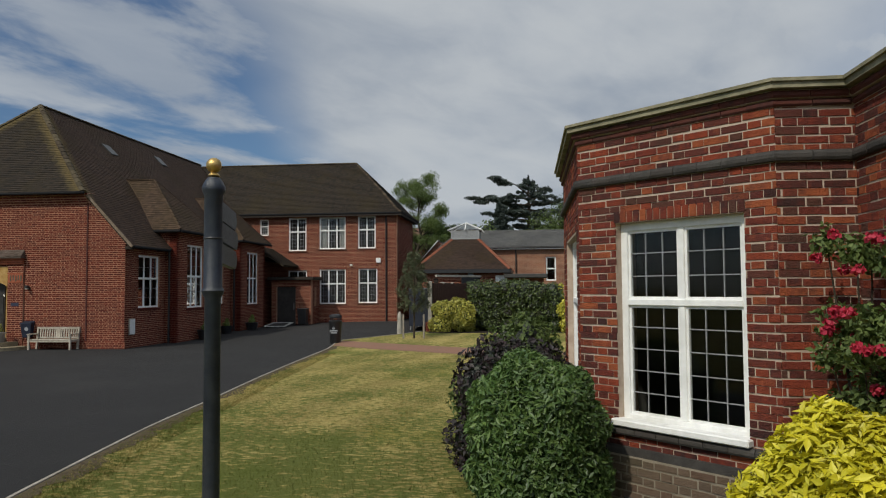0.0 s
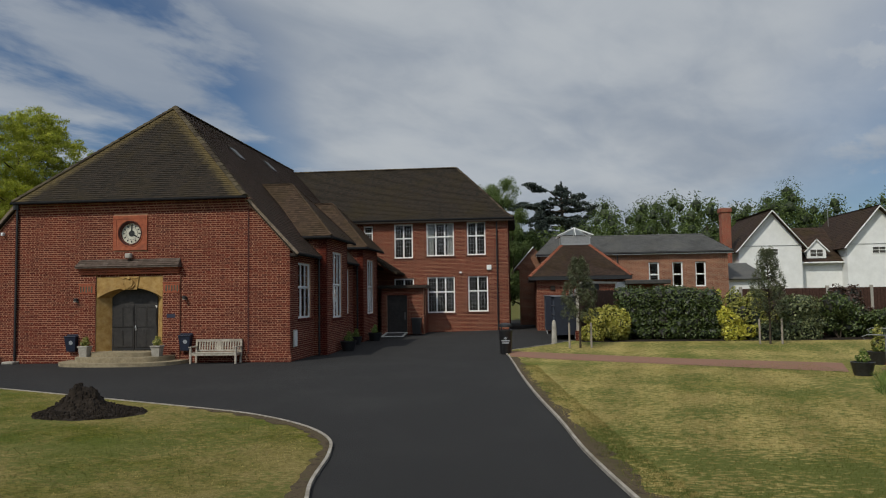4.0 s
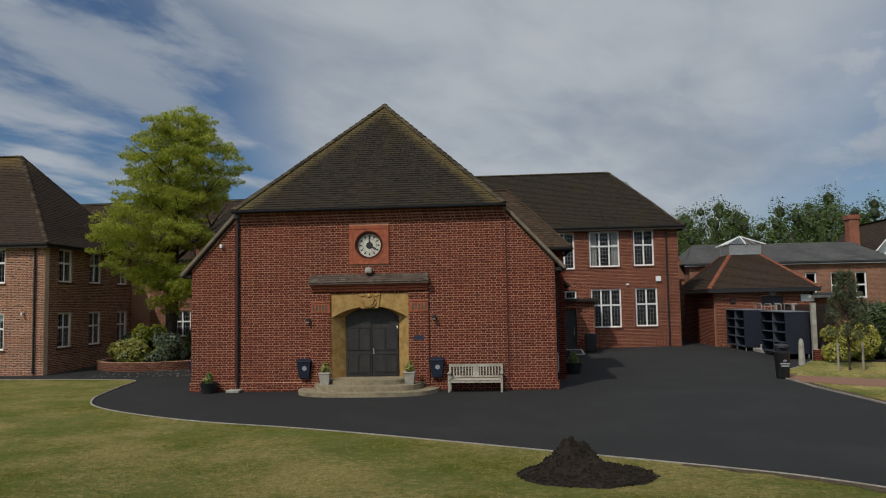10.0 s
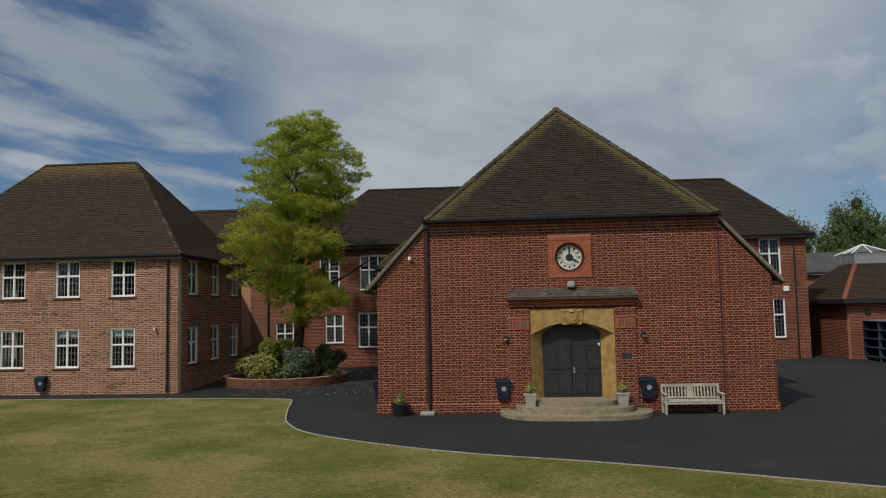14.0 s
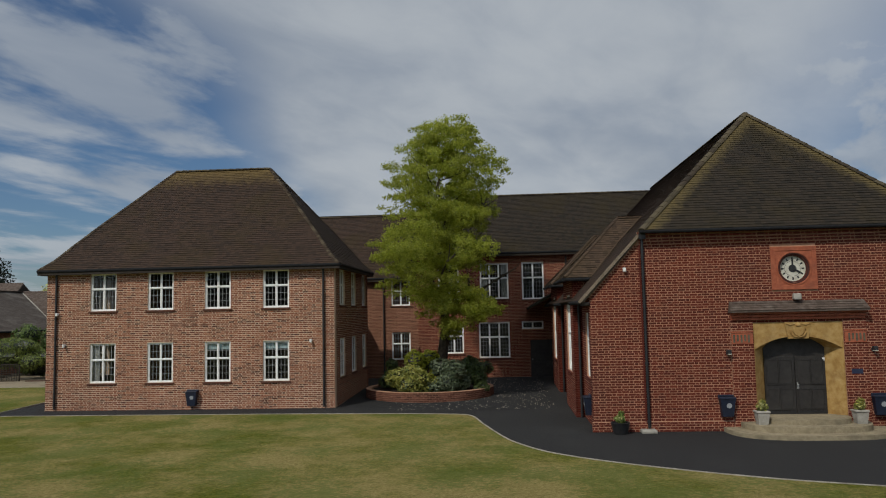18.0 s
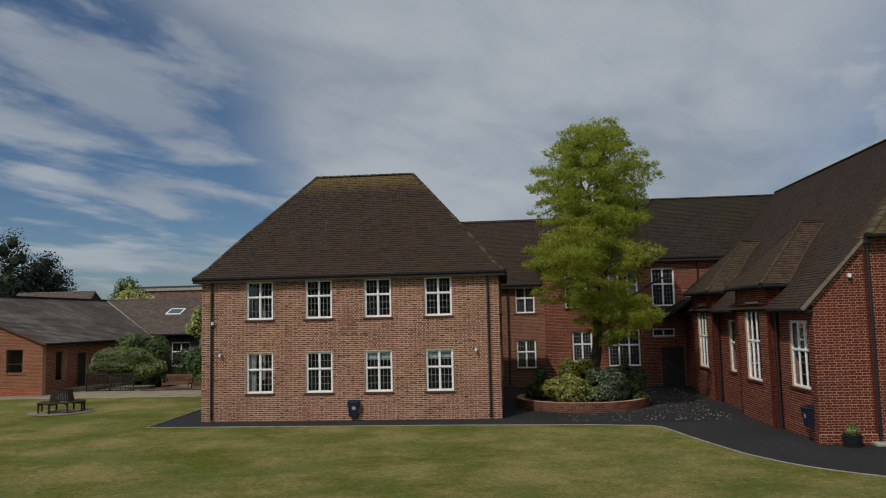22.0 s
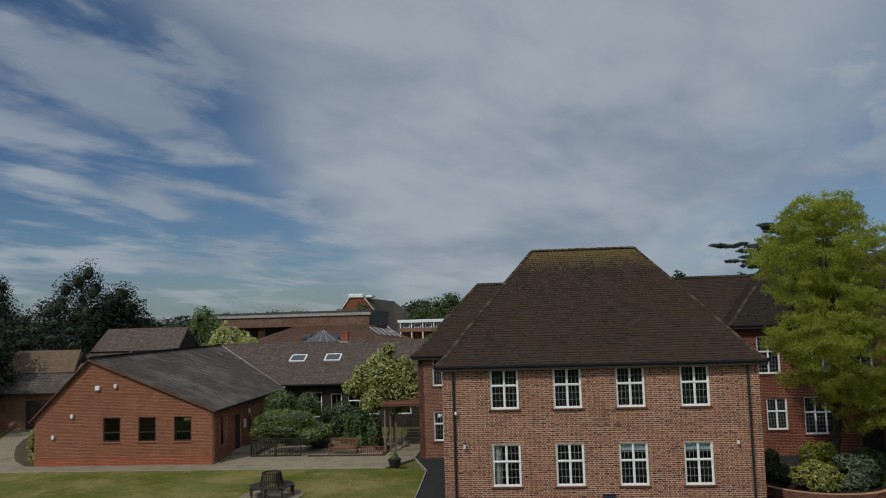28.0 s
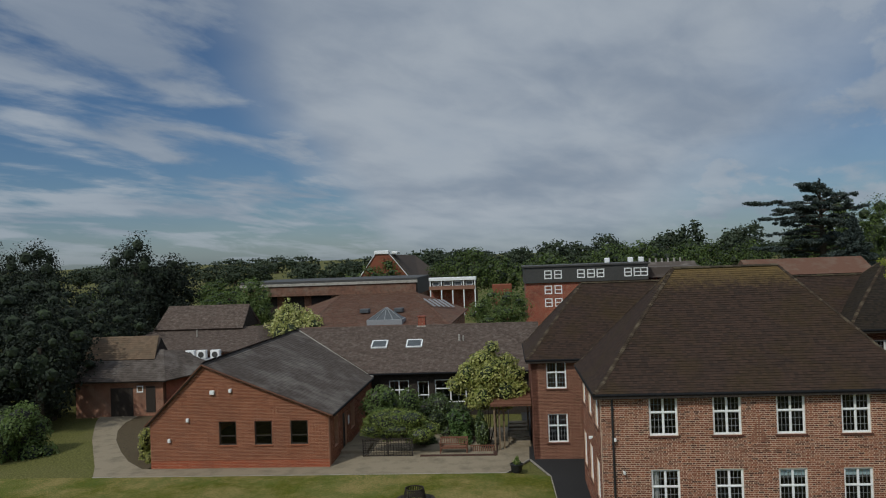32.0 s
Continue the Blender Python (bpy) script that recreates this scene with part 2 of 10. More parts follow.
def brick_pattern(name, bricks, mortar):
    """Brickwork that stays far off."""
    m, N, K, P = nodes_of(name)
    pos = N.new("ShaderNodeNewGeometry").outputs["Position"]
    sep, comb, add = N.new("ShaderNodeSeparateXYZ"), N.new("ShaderNodeCombineXYZ"), N.new("ShaderNodeMath")
    K.new(pos, sep.inputs[0])
    K.new(sep.outputs[0], add.inputs[0]), K.new(sep.outputs[1], add.inputs[1])
    K.new(add.outputs[0], comb.inputs[0]), K.new(sep.outputs[2], comb.inputs[1])
    bt = N.new("ShaderNodeTexBrick")
    bt.inputs["Scale"].default_value = 1.0
    bt.inputs["Brick Width"].default_value, bt.inputs["Row Height"].default_value = 0.225, 0.075
    bt.inputs["Mortar Size"].default_value = 0.007
    bt.inputs["Color1"].default_value, bt.inputs["Color2"].default_value, bt.inputs["Mortar"].default_value = (*bricks[0], 1), (*bricks[1], 1), (*mortar, 1)
    K.new(comb.outputs[0], bt.inputs["Vector"])
    st = ramp_node(N, [(0.3, (0.6, 0.6, 0.6)), (0.7, (1.15, 1.1, 1.05))])
    K.new(noise_node(N, K, pos, 0.8, 6), st.inputs[0])
    K.new(mix_node(N, K, 1.0, bt.outputs[0], st.outputs[0], "MULTIPLY"), P.inputs["Base Color"])
    P.inputs["Roughness"].default_value = 0.9
    return m


def lawn_material(name, striped):
    m, N, K, P = nodes_of(name)
    pos = N.new("ShaderNodeNewGeometry").outputs["Position"]
    # mowing stripes run slantwise over the lawn
    sep = N.new("ShaderNodeSeparateXYZ")
    K.new(pos, sep.inputs[0])
    sx, sy = N.new("ShaderNodeMath"), N.new("ShaderNodeMath")
    sx.operation, sy.operation = "MULTIPLY", "MULTIPLY_ADD"
    K.new(sep.outputs[0], sx.inputs[0])
    sx.inputs[1].default_value = 0.90
    K.new(sep.outputs[1], sy.inputs[0])
    sy.inputs[1].default_value = -0.16
    K.new(sx.outputs[0], sy.inputs[2])
    wave = N.new("ShaderNodeMath")
    wave.operation = "SINE"
    fr = N.new("ShaderNodeMath")
    fr.operation = "MULTIPLY"
    fr.inputs[1].default_value = 4.2
    K.new(sy.outputs[0], fr.inputs[0]), K.new(fr.outputs[0], wave.inputs[0])
    fine = noise_node(N, K, pos, 14, 8, 0.8)
    mid = noise_node(N, K, pos, 2.2, 8, 0.7)
    wide = noise_node(N, K, pos, 0.33, 4, 0.55)
    g = ramp_node(N, [(0.34, (0.050, 0.074, 0.008)), (0.5, (0.130, 0.142, 0.017)), (0.66, (0.285, 0.246, 0.046))])
    K.new(fine, g.inputs[0])
    dry = ramp_node(N, [(0.34, (0.19, 0.147, 0.044)), (0.66, (0.475, 0.387, 0.148))])
    K.new(fine, dry.inputs[0])
    a = N.new("ShaderNodeMath")
    a.operation = "MULTIPLY_ADD"
    K.new(mid, a.inputs[0])
    a.inputs[1].default_value = 0.55
    K.new(wide, a.inputs[2])
    b = N.new("ShaderNodeMath")
    b.operation = "MULTIPLY_ADD"
    K.new(wave.outputs[0], b.inputs[0])
    b.inputs[1].default_value = 0.03 if striped else 0.0
    K.new(a.outputs[0], b.inputs[2])
    green = N.new("ShaderNodeMapRange")
    green.inputs["From Min"].default_value, green.inputs["From Max"].default_value = -6.0, -30.0
    green.inputs["To Min"].default_value, green.inputs["To Max"].default_value = 0.02, -0.03
    K.new(sep.outputs[0], green.inputs["Value"])
    dryness = N.new("ShaderNodeMath")
    K.new(b.outputs[0], dryness.inputs[0]), K.new(green.outputs[0], dryness.inputs[1])
    sel = ramp_node(N, [(0.47, (0, 0, 0)), (0.77, (1, 1, 1))] if striped else [(0.62, (0, 0, 0)), (0.88, (1, 1, 1))])
    K.new(dryness.outputs[0], sel.inputs[0])
    col = mix_node(N, K, sel.outputs[0], g.outputs[0], dry.outputs[0])
    st = N.new("ShaderNodeMapRange")
    st.inputs["From Min"].default_value, st.inputs["From Max"].default_value = -0.5, 0.5
    st.inputs["To Min"].default_value, st.inputs["To Max"].default_value = (0.88, 1.06) if striped else (0.67, 0.69)
    K.new(wave.outputs[0], st.inputs["Value"])
    col = mix_node(N, K, 1.0, col, st.outputs[0], "MULTIPLY")
    # green tufts speckle the dry turf, close together in wide patches
    mp = N.new("ShaderNodeMapping")
    mp.inputs["Scale"].default_value = (1.0, 2.1, 1)
    mp.inputs["Rotation"].default_value = (0, 0, radians(14))
    K.new(pos, mp.inputs[0])
    sp = N.new("ShaderNodeMath")
    sp.operation = "MULTIPLY_ADD"
    K.new(noise_node(N, K, pos, 0.42, 3, 0.5), sp.inputs[0])
    sp.inputs[1].default_value = 0.55 if striped else 0.85
    K.new(noise_node(N, K, mp.outputs[0], 6.5, 6, 0.62), sp.inputs[2])
    grad = N.new("ShaderNodeMapRange")
    grad.inputs["From Min"].default_value, grad.inputs["From Max"].default_value = -11.0, -22.0
    grad.inputs["To Min"].default_value, grad.inputs["To Max"].default_value = -0.03, 0.06
    K.new(sep.outputs[1], grad.inputs["Value"])
    sp2 = N.new("ShaderNodeMath")
    K.new(sp.outputs[0], sp2.inputs[0]), K.new(grad.outputs[0], sp2.inputs[1])
    tuft = ramp_node(N, [(0.70, (0, 0, 0)), (0.82, (0.85, 0.85, 0.85))] if striped else [(0.935, (0, 0, 0)), (0.985, (0.6, 0.6, 0.6))])
    K.new(sp2.outputs[0] if striped else sp.outputs[0], tuft.inputs[0])
    col = mix_node(N, K, tuft.outputs[0], col, (0.084, 0.112, 0.023))
    K.new(col, P.inputs["Base Color"])
    P.inputs["Roughness"].default_value, P.inputs["Specular IOR Level"].default_value = 0.95, 0.08
    bp = N.new("ShaderNodeBump")
    bp.inputs["Strength"].default_value, bp.inputs["Distance"].default_value = 0.9, 0.03
    K.new(noise_node(N, K, pos, 45, 8, 0.8), bp.inputs["Height"])
    K.new(bp.outputs[0], P.inputs["Normal"])
    return m


M = dict(
    red_brick=surface("red_brick", [(0.088, 0.020, 0.014), (0.115, 0.0235, 0.0145), (0.138, 0.028, 0.016), (0.098, 0.0215, 0.0145), (0.168, 0.038, 0.021), (0.123, 0.025, 0.015)], 30, 0.9, 0.5, 120, pieces="island", piece_amount=0.9, stain=(0.074, 0.021, 0.015), stain_scale=0.45),
    brown_brick=surface("brown_brick", [(0.085, 0.036, 0.025), (0.22, 0.082, 0.046), (0.265, 0.102, 0.056), (0.150, 0.055, 0.034), (0.33, 0.140, 0.080), (0.20, 0.075, 0.044)], 30, 0.9, 0.5, 120, pieces="island", piece_amount=0.92, stain=(0.15, 0.062, 0.038), stain_scale=0.5),
    orange_brick=surface("orange_brick", [(0.150, 0.053, 0.028), (0.215, 0.077, 0.039), (0.260, 0.098, 0.050), (0.175, 0.061, 0.032)], 30, 0.9, 0.5, 120, pieces="island", piece_amount=0.9, stain=(0.13, 0.052, 0.031), stain_scale=0.6),
    bay_brick=surface("old_red_brick", [(0.055, 0.025, 0.023), (0.17, 0.037, 0.024), (0.28, 0.058, 0.028), (0.085, 0.030, 0.026), (0.21, 0.045, 0.027), (0.36, 0.100, 0.040), (0.14, 0.038, 0.029), (0.10, 0.045, 0.032)], 16, 0.88, 1.0, 70, pieces="object", piece_amount=0.78, stain=(0.070, 0.036, 0.030), stain_scale=3.2),
    bay_brick_far=surface("old_red_brick_joined", [(0.055, 0.025, 0.023), (0.17, 0.037, 0.024), (0.28, 0.058, 0.028), (0.085, 0.030, 0.026), (0.21, 0.045, 0.027), (0.36, 0.100, 0.040), (0.14, 0.038, 0.029), (0.10, 0.045, 0.032)], 16, 0.88, 1.0, 70, pieces="island", piece_amount=0.78, stain=(0.070, 0.036, 0.030), stain_scale=3.2),
    plinth_brick=surface("soiled_plinth_brick", [(0.095, 0.070, 0.050), (0.16, 0.115, 0.080), (0.125, 0.075, 0.052)], 20, 0.92, 0.8, 80, pieces="island", piece_amount=0.7, stain=(0.075, 0.075, 0.045), stain_scale=1.5),
    blue_brick=surface("dark_string_course", [(0.030, 0.030, 0.030), (0.075, 0.068, 0.062), (0.05, 0.04, 0.036)], 12, 0.75, 0.8, 60, pieces="object", piece_amount=0.4, stain=(0.10, 0.095, 0.085), stain_scale=4),
    mortar=surface("lime_mortar", [(0.38, 0.205, 0.128), (0.50, 0.285, 0.182)], 8, 0.95, 0.3, 150, stain=(0.26, 0.145, 0.09), stain_scale=0.7),
    mortar_pale=surface("pale_mortar", [(0.55, 0.41, 0.29), (0.68, 0.52, 0.39)], 8, 0.95, 0.3, 150, stain=(0.36, 0.25, 0.175), stain_scale=0.7),
    far_red=brick_pattern("far_red_brickwork", [(0.30, 0.065, 0.035), (0.22, 0.05, 0.03)], (0.34, 0.24, 0.15)),
    far_brown=brick_pattern("far_brown_brickwork", [(0.27, 0.112, 0.064), (0.20, 0.080, 0.048)], (0.40, 0.30, 0.21)),
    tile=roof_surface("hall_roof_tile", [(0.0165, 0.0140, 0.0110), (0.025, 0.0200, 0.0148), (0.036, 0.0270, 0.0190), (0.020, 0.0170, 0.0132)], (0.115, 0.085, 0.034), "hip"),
    # copy of the hall tile with sunlit brightness put into its colour
    tile_sunlit=roof_surface("hall_side_roof_tile", [(0.032, 0.0215, 0.0162), (0.047, 0.0305, 0.0225), (0.066, 0.041, 0.0295), (0.040, 0.0268, 0.020)], (0.120, 0.085, 0.034), "hip"),
    tile_moss=roof_surface("mossy_bay_tile", [(0.038, 0.0255, 0.0175), (0.056, 0.0370, 0.024), (0.080, 0.051, 0.033), (0.046, 0.0315, 0.021)], (0.150, 0.105, 0.044), "hip"),
    tile_brown=roof_surface("brown_roof_tile", [(0.027, 0.0190, 0.0150), (0.039, 0.0255, 0.0185), (0.055, 0.0335, 0.0235), (0.032, 0.0225, 0.0175)], (0.140, 0.095, 0.036), "ridge"),
    tile_red=surface("red_brown_roof_tile", [(0.085, 0.046, 0.031), (0.125, 0.064, 0.042), (0.16, 0.088, 0.058)], 6, 0.85, 0.4, 60, pieces="island", piece_amount=0.6, stain=(0.165, 0.125, 0.09), stain_scale=0.9),
    tile_grey=surface("grey_brown_roof_tile", [(0.068, 0.050, 0.040), (0.094, 0.069, 0.055), (0.120, 0.088, 0.071)], 6, 0.9, 0.4, 60, pieces="island", piece_amount=0.6, stain=(0.20, 0.165, 0.135), stain_scale=3.5),
    slate=surface("grey_slate", [(0.062, 0.050, 0.042), (0.085, 0.069, 0.058), (0.108, 0.089, 0.075)], 6, 0.9, 0.3, 50, pieces="island", piece_amount=0.5, stain=(0.22, 0.195, 0.17), stain_scale=0.55),
    hip_tile=surface("mossy_hip_tile", [(0.030, 0.023, 0.017), (0.055, 0.041, 0.027), (0.095, 0.076, 0.047), (0.040, 0.032, 0.021)], 8, 0.9, 0.5, 50, pieces="island", piece_amount=0.75, stain=(0.085, 0.070, 0.038), stain_scale=3),
    hip_red=surface("terracotta_hip_tile", [(0.19, 0.062, 0.034), (0.25, 0.085, 0.047)], 8, 0.85, 0.4, 50, pieces="island", stain=(0.11, 0.06, 0.04), stain_scale=2.0),
    white=surface("white_paint", [(0.76, 0.76, 0.74), (0.86, 0.86, 0.84)], 10, 0.45, 0.15, 60, stain=(0.66, 0.66, 0.62), stain_scale=3),
    render=surface("white_render", [(0.72, 0.72, 0.70), (0.80, 0.80, 0.78)], 2, 0.85, 0.2, 60, stain=(0.66, 0.66, 0.63), stain_scale=0.6),
    cream=surface("cream_fascia", [(0.20, 0.185, 0.12), (0.33, 0.30, 0.20)], 9, 0.7, 0.3, 50, stain=(0.10, 0.10, 0.06), stain_scale=2.5),
    lead=surface("lead_cames", [(0.20, 0.205, 0.21), (0.30, 0.305, 0.31)], 20, 0.5, 0.1, 60),
    glass=glass_pane(),
    black=surface("black_iron_paint", [(0.012, 0.012, 0.013), (0.025, 0.025, 0.026)], 12, 0.45, 0.2, 80),
    dark_door=surface("dark_oak_door", [(0.014, 0.012, 0.011), (0.030, 0.026, 0.023)], 9, 0.55, 0.35, 60, stain=(0.045, 0.040, 0.036), stain_scale=2.5),
    navy=surface("navy_plastic", [(0.007, 0.011, 0.025), (0.011, 0.017, 0.037)], 9, 0.5, 0.1, 80),
    navy_paint=surface("navy_post_paint", [(0.012, 0.016, 0.026), (0.022, 0.028, 0.04)], 14, 0.42, 0.25, 90, stain=(0.05, 0.055, 0.06), stain_scale=6),
    gold=surface("worn_gilt", [(0.42, 0.28, 0.09), (0.62, 0.43, 0.16)], 14, 0.35, 0.2, 60, metal=0.85, stain=(0.20, 0.13, 0.05), stain_scale=9),
    stone=surface("yellow_sandstone", [(0.32, 0.185, 0.058), (0.41, 0.255, 0.088), (0.47, 0.315, 0.125)], 5, 0.88, 0.6, 70, stain=(0.24, 0.145, 0.06), stain_scale=1.6),
    step=surface("worn_step_stone", [(0.22, 0.18, 0.115), (0.33, 0.275, 0.18)], 6, 0.88, 0.5, 70, stain=(0.13, 0.11, 0.075), stain_scale=1.6),
    concrete=surface("pale_concrete", [(0.30, 0.28, 0.24), (0.42, 0.39, 0.34)], 7, 0.9, 0.5, 80, stain=(0.18, 0.17, 0.14), stain_scale=2),
    kerb=surface("concrete_edging", [(0.26, 0.235, 0.20), (0.38, 0.345, 0.30)], 9, 0.9, 0.4, 80, stain=(0.14, 0.12, 0.09), stain_scale=1.5),
    terracotta=surface("clock_terracotta", [(0.30, 0.085, 0.045), (0.40, 0.125, 0.065)], 10, 0.85, 0.4, 60, stain=(0.20, 0.07, 0.045), stain_scale=3),
    lintel=surface("weathered_tile_hood", [(0.07, 0.062, 0.046), (0.14, 0.12, 0.085)], 10, 0.9, 0.6, 50, stain=(0.17, 0.16, 0.10), stain_scale=3),
    asphalt=surface("asphalt", [(0.0225, 0.0220, 0.0220), (0.0325, 0.0318, 0.0315)], 90, 0.88, 0.7, 220, stain=(0.040, 0.039, 0.038), stain_scale=0.35),
    gravelly=surface("gravel_on_asphalt", [(0.013, 0.0135, 0.014), (0.022, 0.022, 0.0225), (0.05, 0.048, 0.045)], 30, 0.9, 0.8, 150),
    lawn=lawn_material("lawn_turf", False),
    lawn_side=lawn_material("striped_lawn_turf", True),
    earth=surface("bare_soil", [(0.015, 0.0115, 0.009), (0.029, 0.0215, 0.016)], 14, 0.97, 1.0, 45, stain=(0.042, 0.032, 0.023), stain_scale=3),
    dry_edge=surface("dry_soil_edge", [(0.045, 0.032, 0.020), (0.095, 0.070, 0.042), (0.07, 0.062, 0.028)], 10, 0.97, 0.8, 60),
    rough_grass=surface("rough_grass", [(0.055, 0.060, 0.014), (0.105, 0.104, 0.026), (0.16, 0.145, 0.05)], 9, 0.97, 1.0, 40, stain=(0.13, 0.115, 0.045), stain_scale=0.15),
    path_brick=surface("red_path_paving", [(0.20, 0.105, 0.072), (0.27, 0.15, 0.105)], 10, 0.92, 0.5, 80, pieces="island", piece_amount=0.5, stain=(0.19, 0.135, 0.085), stain_scale=1.5),
    paving=surface("buff_paving", [(0.18, 0.145, 0.100), (0.26, 0.215, 0.148), (0.22, 0.172, 0.115)], 8, 0.92, 0.5, 70, pieces="island", piece_amount=0.6, stain=(0.12, 0.10, 0.07), stain_scale=1.2),
    teak=surface("weathered_teak", [(0.32, 0.28, 0.225), (0.48, 0.435, 0.36)], 18, 0.8, 0.4, 60, stain=(0.22, 0.19, 0.15), stain_scale=4),
    tan_wood=surface("weathered_tan_timber", [(0.16, 0.115, 0.07), (0.24, 0.175, 0.11)], 14, 0.8, 0.4, 60),
    pale_edge=surface("pale_painted_edge", [(0.42, 0.41, 0.38), (0.55, 0.54, 0.50)], 9, 0.8, 0.2, 60),
    dull_steel=surface("dull_grey_rail", [(0.13, 0.135, 0.13), (0.20, 0.205, 0.20)], 16, 0.6, 0.1, 60, metal=0.3),
    brown_wood=surface("stained_brown_timber", [(0.12, 0.055, 0.035), (0.19, 0.09, 0.055)], 14, 0.7, 0.4, 60),
    dark_wood=surface("dark_timber", [(0.022, 0.017, 0.014), (0.05, 0.04, 0.032)], 14, 0.75, 0.4, 60),
    bark=surface("bark", [(0.035, 0.028, 0.02), (0.085, 0.068, 0.05)], 8, 0.95, 1.0, 25),
    grey_post=surface("grey_timber_post", [(0.22, 0.19, 0.15), (0.33, 0.29, 0.24)], 14, 0.88, 0.4, 60),
    galv=surface("galvanised_steel", [(0.30, 0.31, 0.31), (0.42, 0.43, 0.43)], 16, 0.45, 0.1, 60, metal=0.6),
    dark_clad=surface("dark_cladding", [(0.038, 0.036, 0.033), (0.055, 0.052, 0.046)], 5, 0.6, 0.1, 40),
    sign_blue=surface("sign_blue", [(0.016, 0.022, 0.05), (0.026, 0.034, 0.065)], 10, 0.45, 0.1, 60),
    letter=surface("sign_letter_silver", [(0.26, 0.27, 0.285), (0.38, 0.39, 0.40)], 30, 0.4, 0.1, 60),
    clock_face=surface("clock_white", [(0.50, 0.475, 0.39), (0.64, 0.61, 0.51)], 8, 0.5, 0.1, 60),
    blind=surface("pale_blue_blind", [(0.36, 0.46, 0.48), (0.48, 0.58, 0.6)], 8, 0.8),
    curtain=surface("pale_curtain", [(0.34, 0.33, 0.31), (0.52, 0.51, 0.48)], 8, 0.9),
    # dark colour of added room parts, standing for unlit rooms
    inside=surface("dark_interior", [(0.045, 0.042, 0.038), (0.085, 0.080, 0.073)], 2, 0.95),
    robinia=leafy("yellow_green_leaves", [(0.24, 0.285, 0.034), (0.38, 0.42, 0.052), (0.55, 0.56, 0.088), (0.29, 0.335, 0.042)], through=0.72),
    laurel=leafy("glossy_green_leaves", [(0.055, 0.110, 0.026), (0.100, 0.175, 0.042), (0.16, 0.24, 0.064)], 0.48, 0.25),
    # core colour: the shade inside a bush, painted nearly black
    shade_core=leafy("dark_leaves", [(0.012, 0.018, 0.012), (0.022, 0.030, 0.016), (0.03, 0.026, 0.02)], 0.5, 0.12),
    hedge_leaf=leafy("hedge_leaves", [(0.036, 0.058, 0.016), (0.070, 0.100, 0.026), (0.12, 0.155, 0.045)], 0.45, 0.2),
    grey_leaf=leafy("grey_green_leaves", [(0.06, 0.085, 0.045), (0.11, 0.14, 0.075), (0.17, 0.2, 0.12)], 0.5, 0.2),
    yellow_leaf=leafy("golden_leaves", [(0.60, 0.54, 0.02), (0.80, 0.71, 0.03), (0.84, 0.77, 0.06), (0.52, 0.50, 0.025)], 0.5, 0.25),
    mottled_leaf=leafy("mottled_grey_leaves", [(0.05, 0.075, 0.03), (0.12, 0.15, 0.06), (0.26, 0.28, 0.13), (0.08, 0.11, 0.045)], 0.5, 0.25),
    blossom_leaf=leafy("pale_blossom_leaves", [(0.24, 0.28, 0.07), (0.50, 0.50, 0.16), (0.68, 0.65, 0.30), (0.36, 0.38, 0.10)], 0.55, 0.35),
    golden_pale=leafy("pale_golden_leaves", [(0.22, 0.24, 0.03), (0.50, 0.47, 0.05), (0.64, 0.58, 0.09), (0.34, 0.34, 0.04)], 0.55, 0.25),
    golden_mix=leafy("golden_mottled_leaves", [(0.14, 0.17, 0.03), (0.40, 0.38, 0.06), (0.62, 0.56, 0.13), (0.24, 0.25, 0.045)], 0.5, 0.25),
    variegated=leafy("variegated_leaves", [(0.11, 0.14, 0.03), (0.28, 0.28, 0.06), (0.42, 0.39, 0.10)], 0.5, 0.25),
    cream_leaf=leafy("cream_blossom_leaves", [(0.15, 0.19, 0.04), (0.40, 0.41, 0.10), (0.60, 0.57, 0.22), (0.25, 0.29, 0.06)], 0.55, 0.35),
    wood_leaf=leafy("woodland_leaves", [(0.044, 0.072, 0.014), (0.082, 0.122, 0.024), (0.125, 0.17, 0.040)], 0.75, 0.28),
    # core colour of trees, darkened for the shade within the crown
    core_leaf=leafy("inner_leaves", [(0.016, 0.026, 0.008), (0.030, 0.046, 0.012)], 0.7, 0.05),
    ash_leaf=leafy("ash_leaves", [(0.085, 0.13, 0.03), (0.13, 0.185, 0.045), (0.18, 0.235, 0.07)], 0.6, 0.4),
    fence_wood=surface("dark_red_fence_timber", [(0.045, 0.024, 0.018), (0.08, 0.042, 0.03)], 14, 0.8, 0.4, 60),
    moulded_brick=surface("moulded_plum_brick", [(0.050, 0.028, 0.025), (0.12, 0.040, 0.030), (0.075, 0.032, 0.028), (0.17, 0.045, 0.032)], 14, 0.85, 0.8, 60, pieces="object", piece_amount=0.5, stain=(0.035, 0.032, 0.030), stain_scale=3),
    bay_mortar=surface("bay_lime_mortar", [(0.42, 0.325, 0.25), (0.55, 0.45, 0.36)], 8, 0.95, 0.3, 150, stain=(0.32, 0.24, 0.18), stain_scale=0.9),
    verge=surface("mortared_verge", [(0.16, 0.12, 0.085), (0.25, 0.20, 0.15)], 14, 0.9, 0.4, 60, stain=(0.08, 0.07, 0.045), stain_scale=4),
    sill_brick=surface("dark_tile_sill", [(0.085, 0.038, 0.026), (0.14, 0.062, 0.042)], 14, 0.88, 0.4, 60, stain=(0.06, 0.045, 0.035), stain_scale=3),
    bright_brick=surface("bright_red_brick", [(0.23, 0.055, 0.026), (0.30, 0.075, 0.034), (0.36, 0.10, 0.045)], 30, 0.9, 0.5, 120, pieces="island", piece_amount=0.85, stain=(0.18, 0.06, 0.035), stain_scale=0.8),
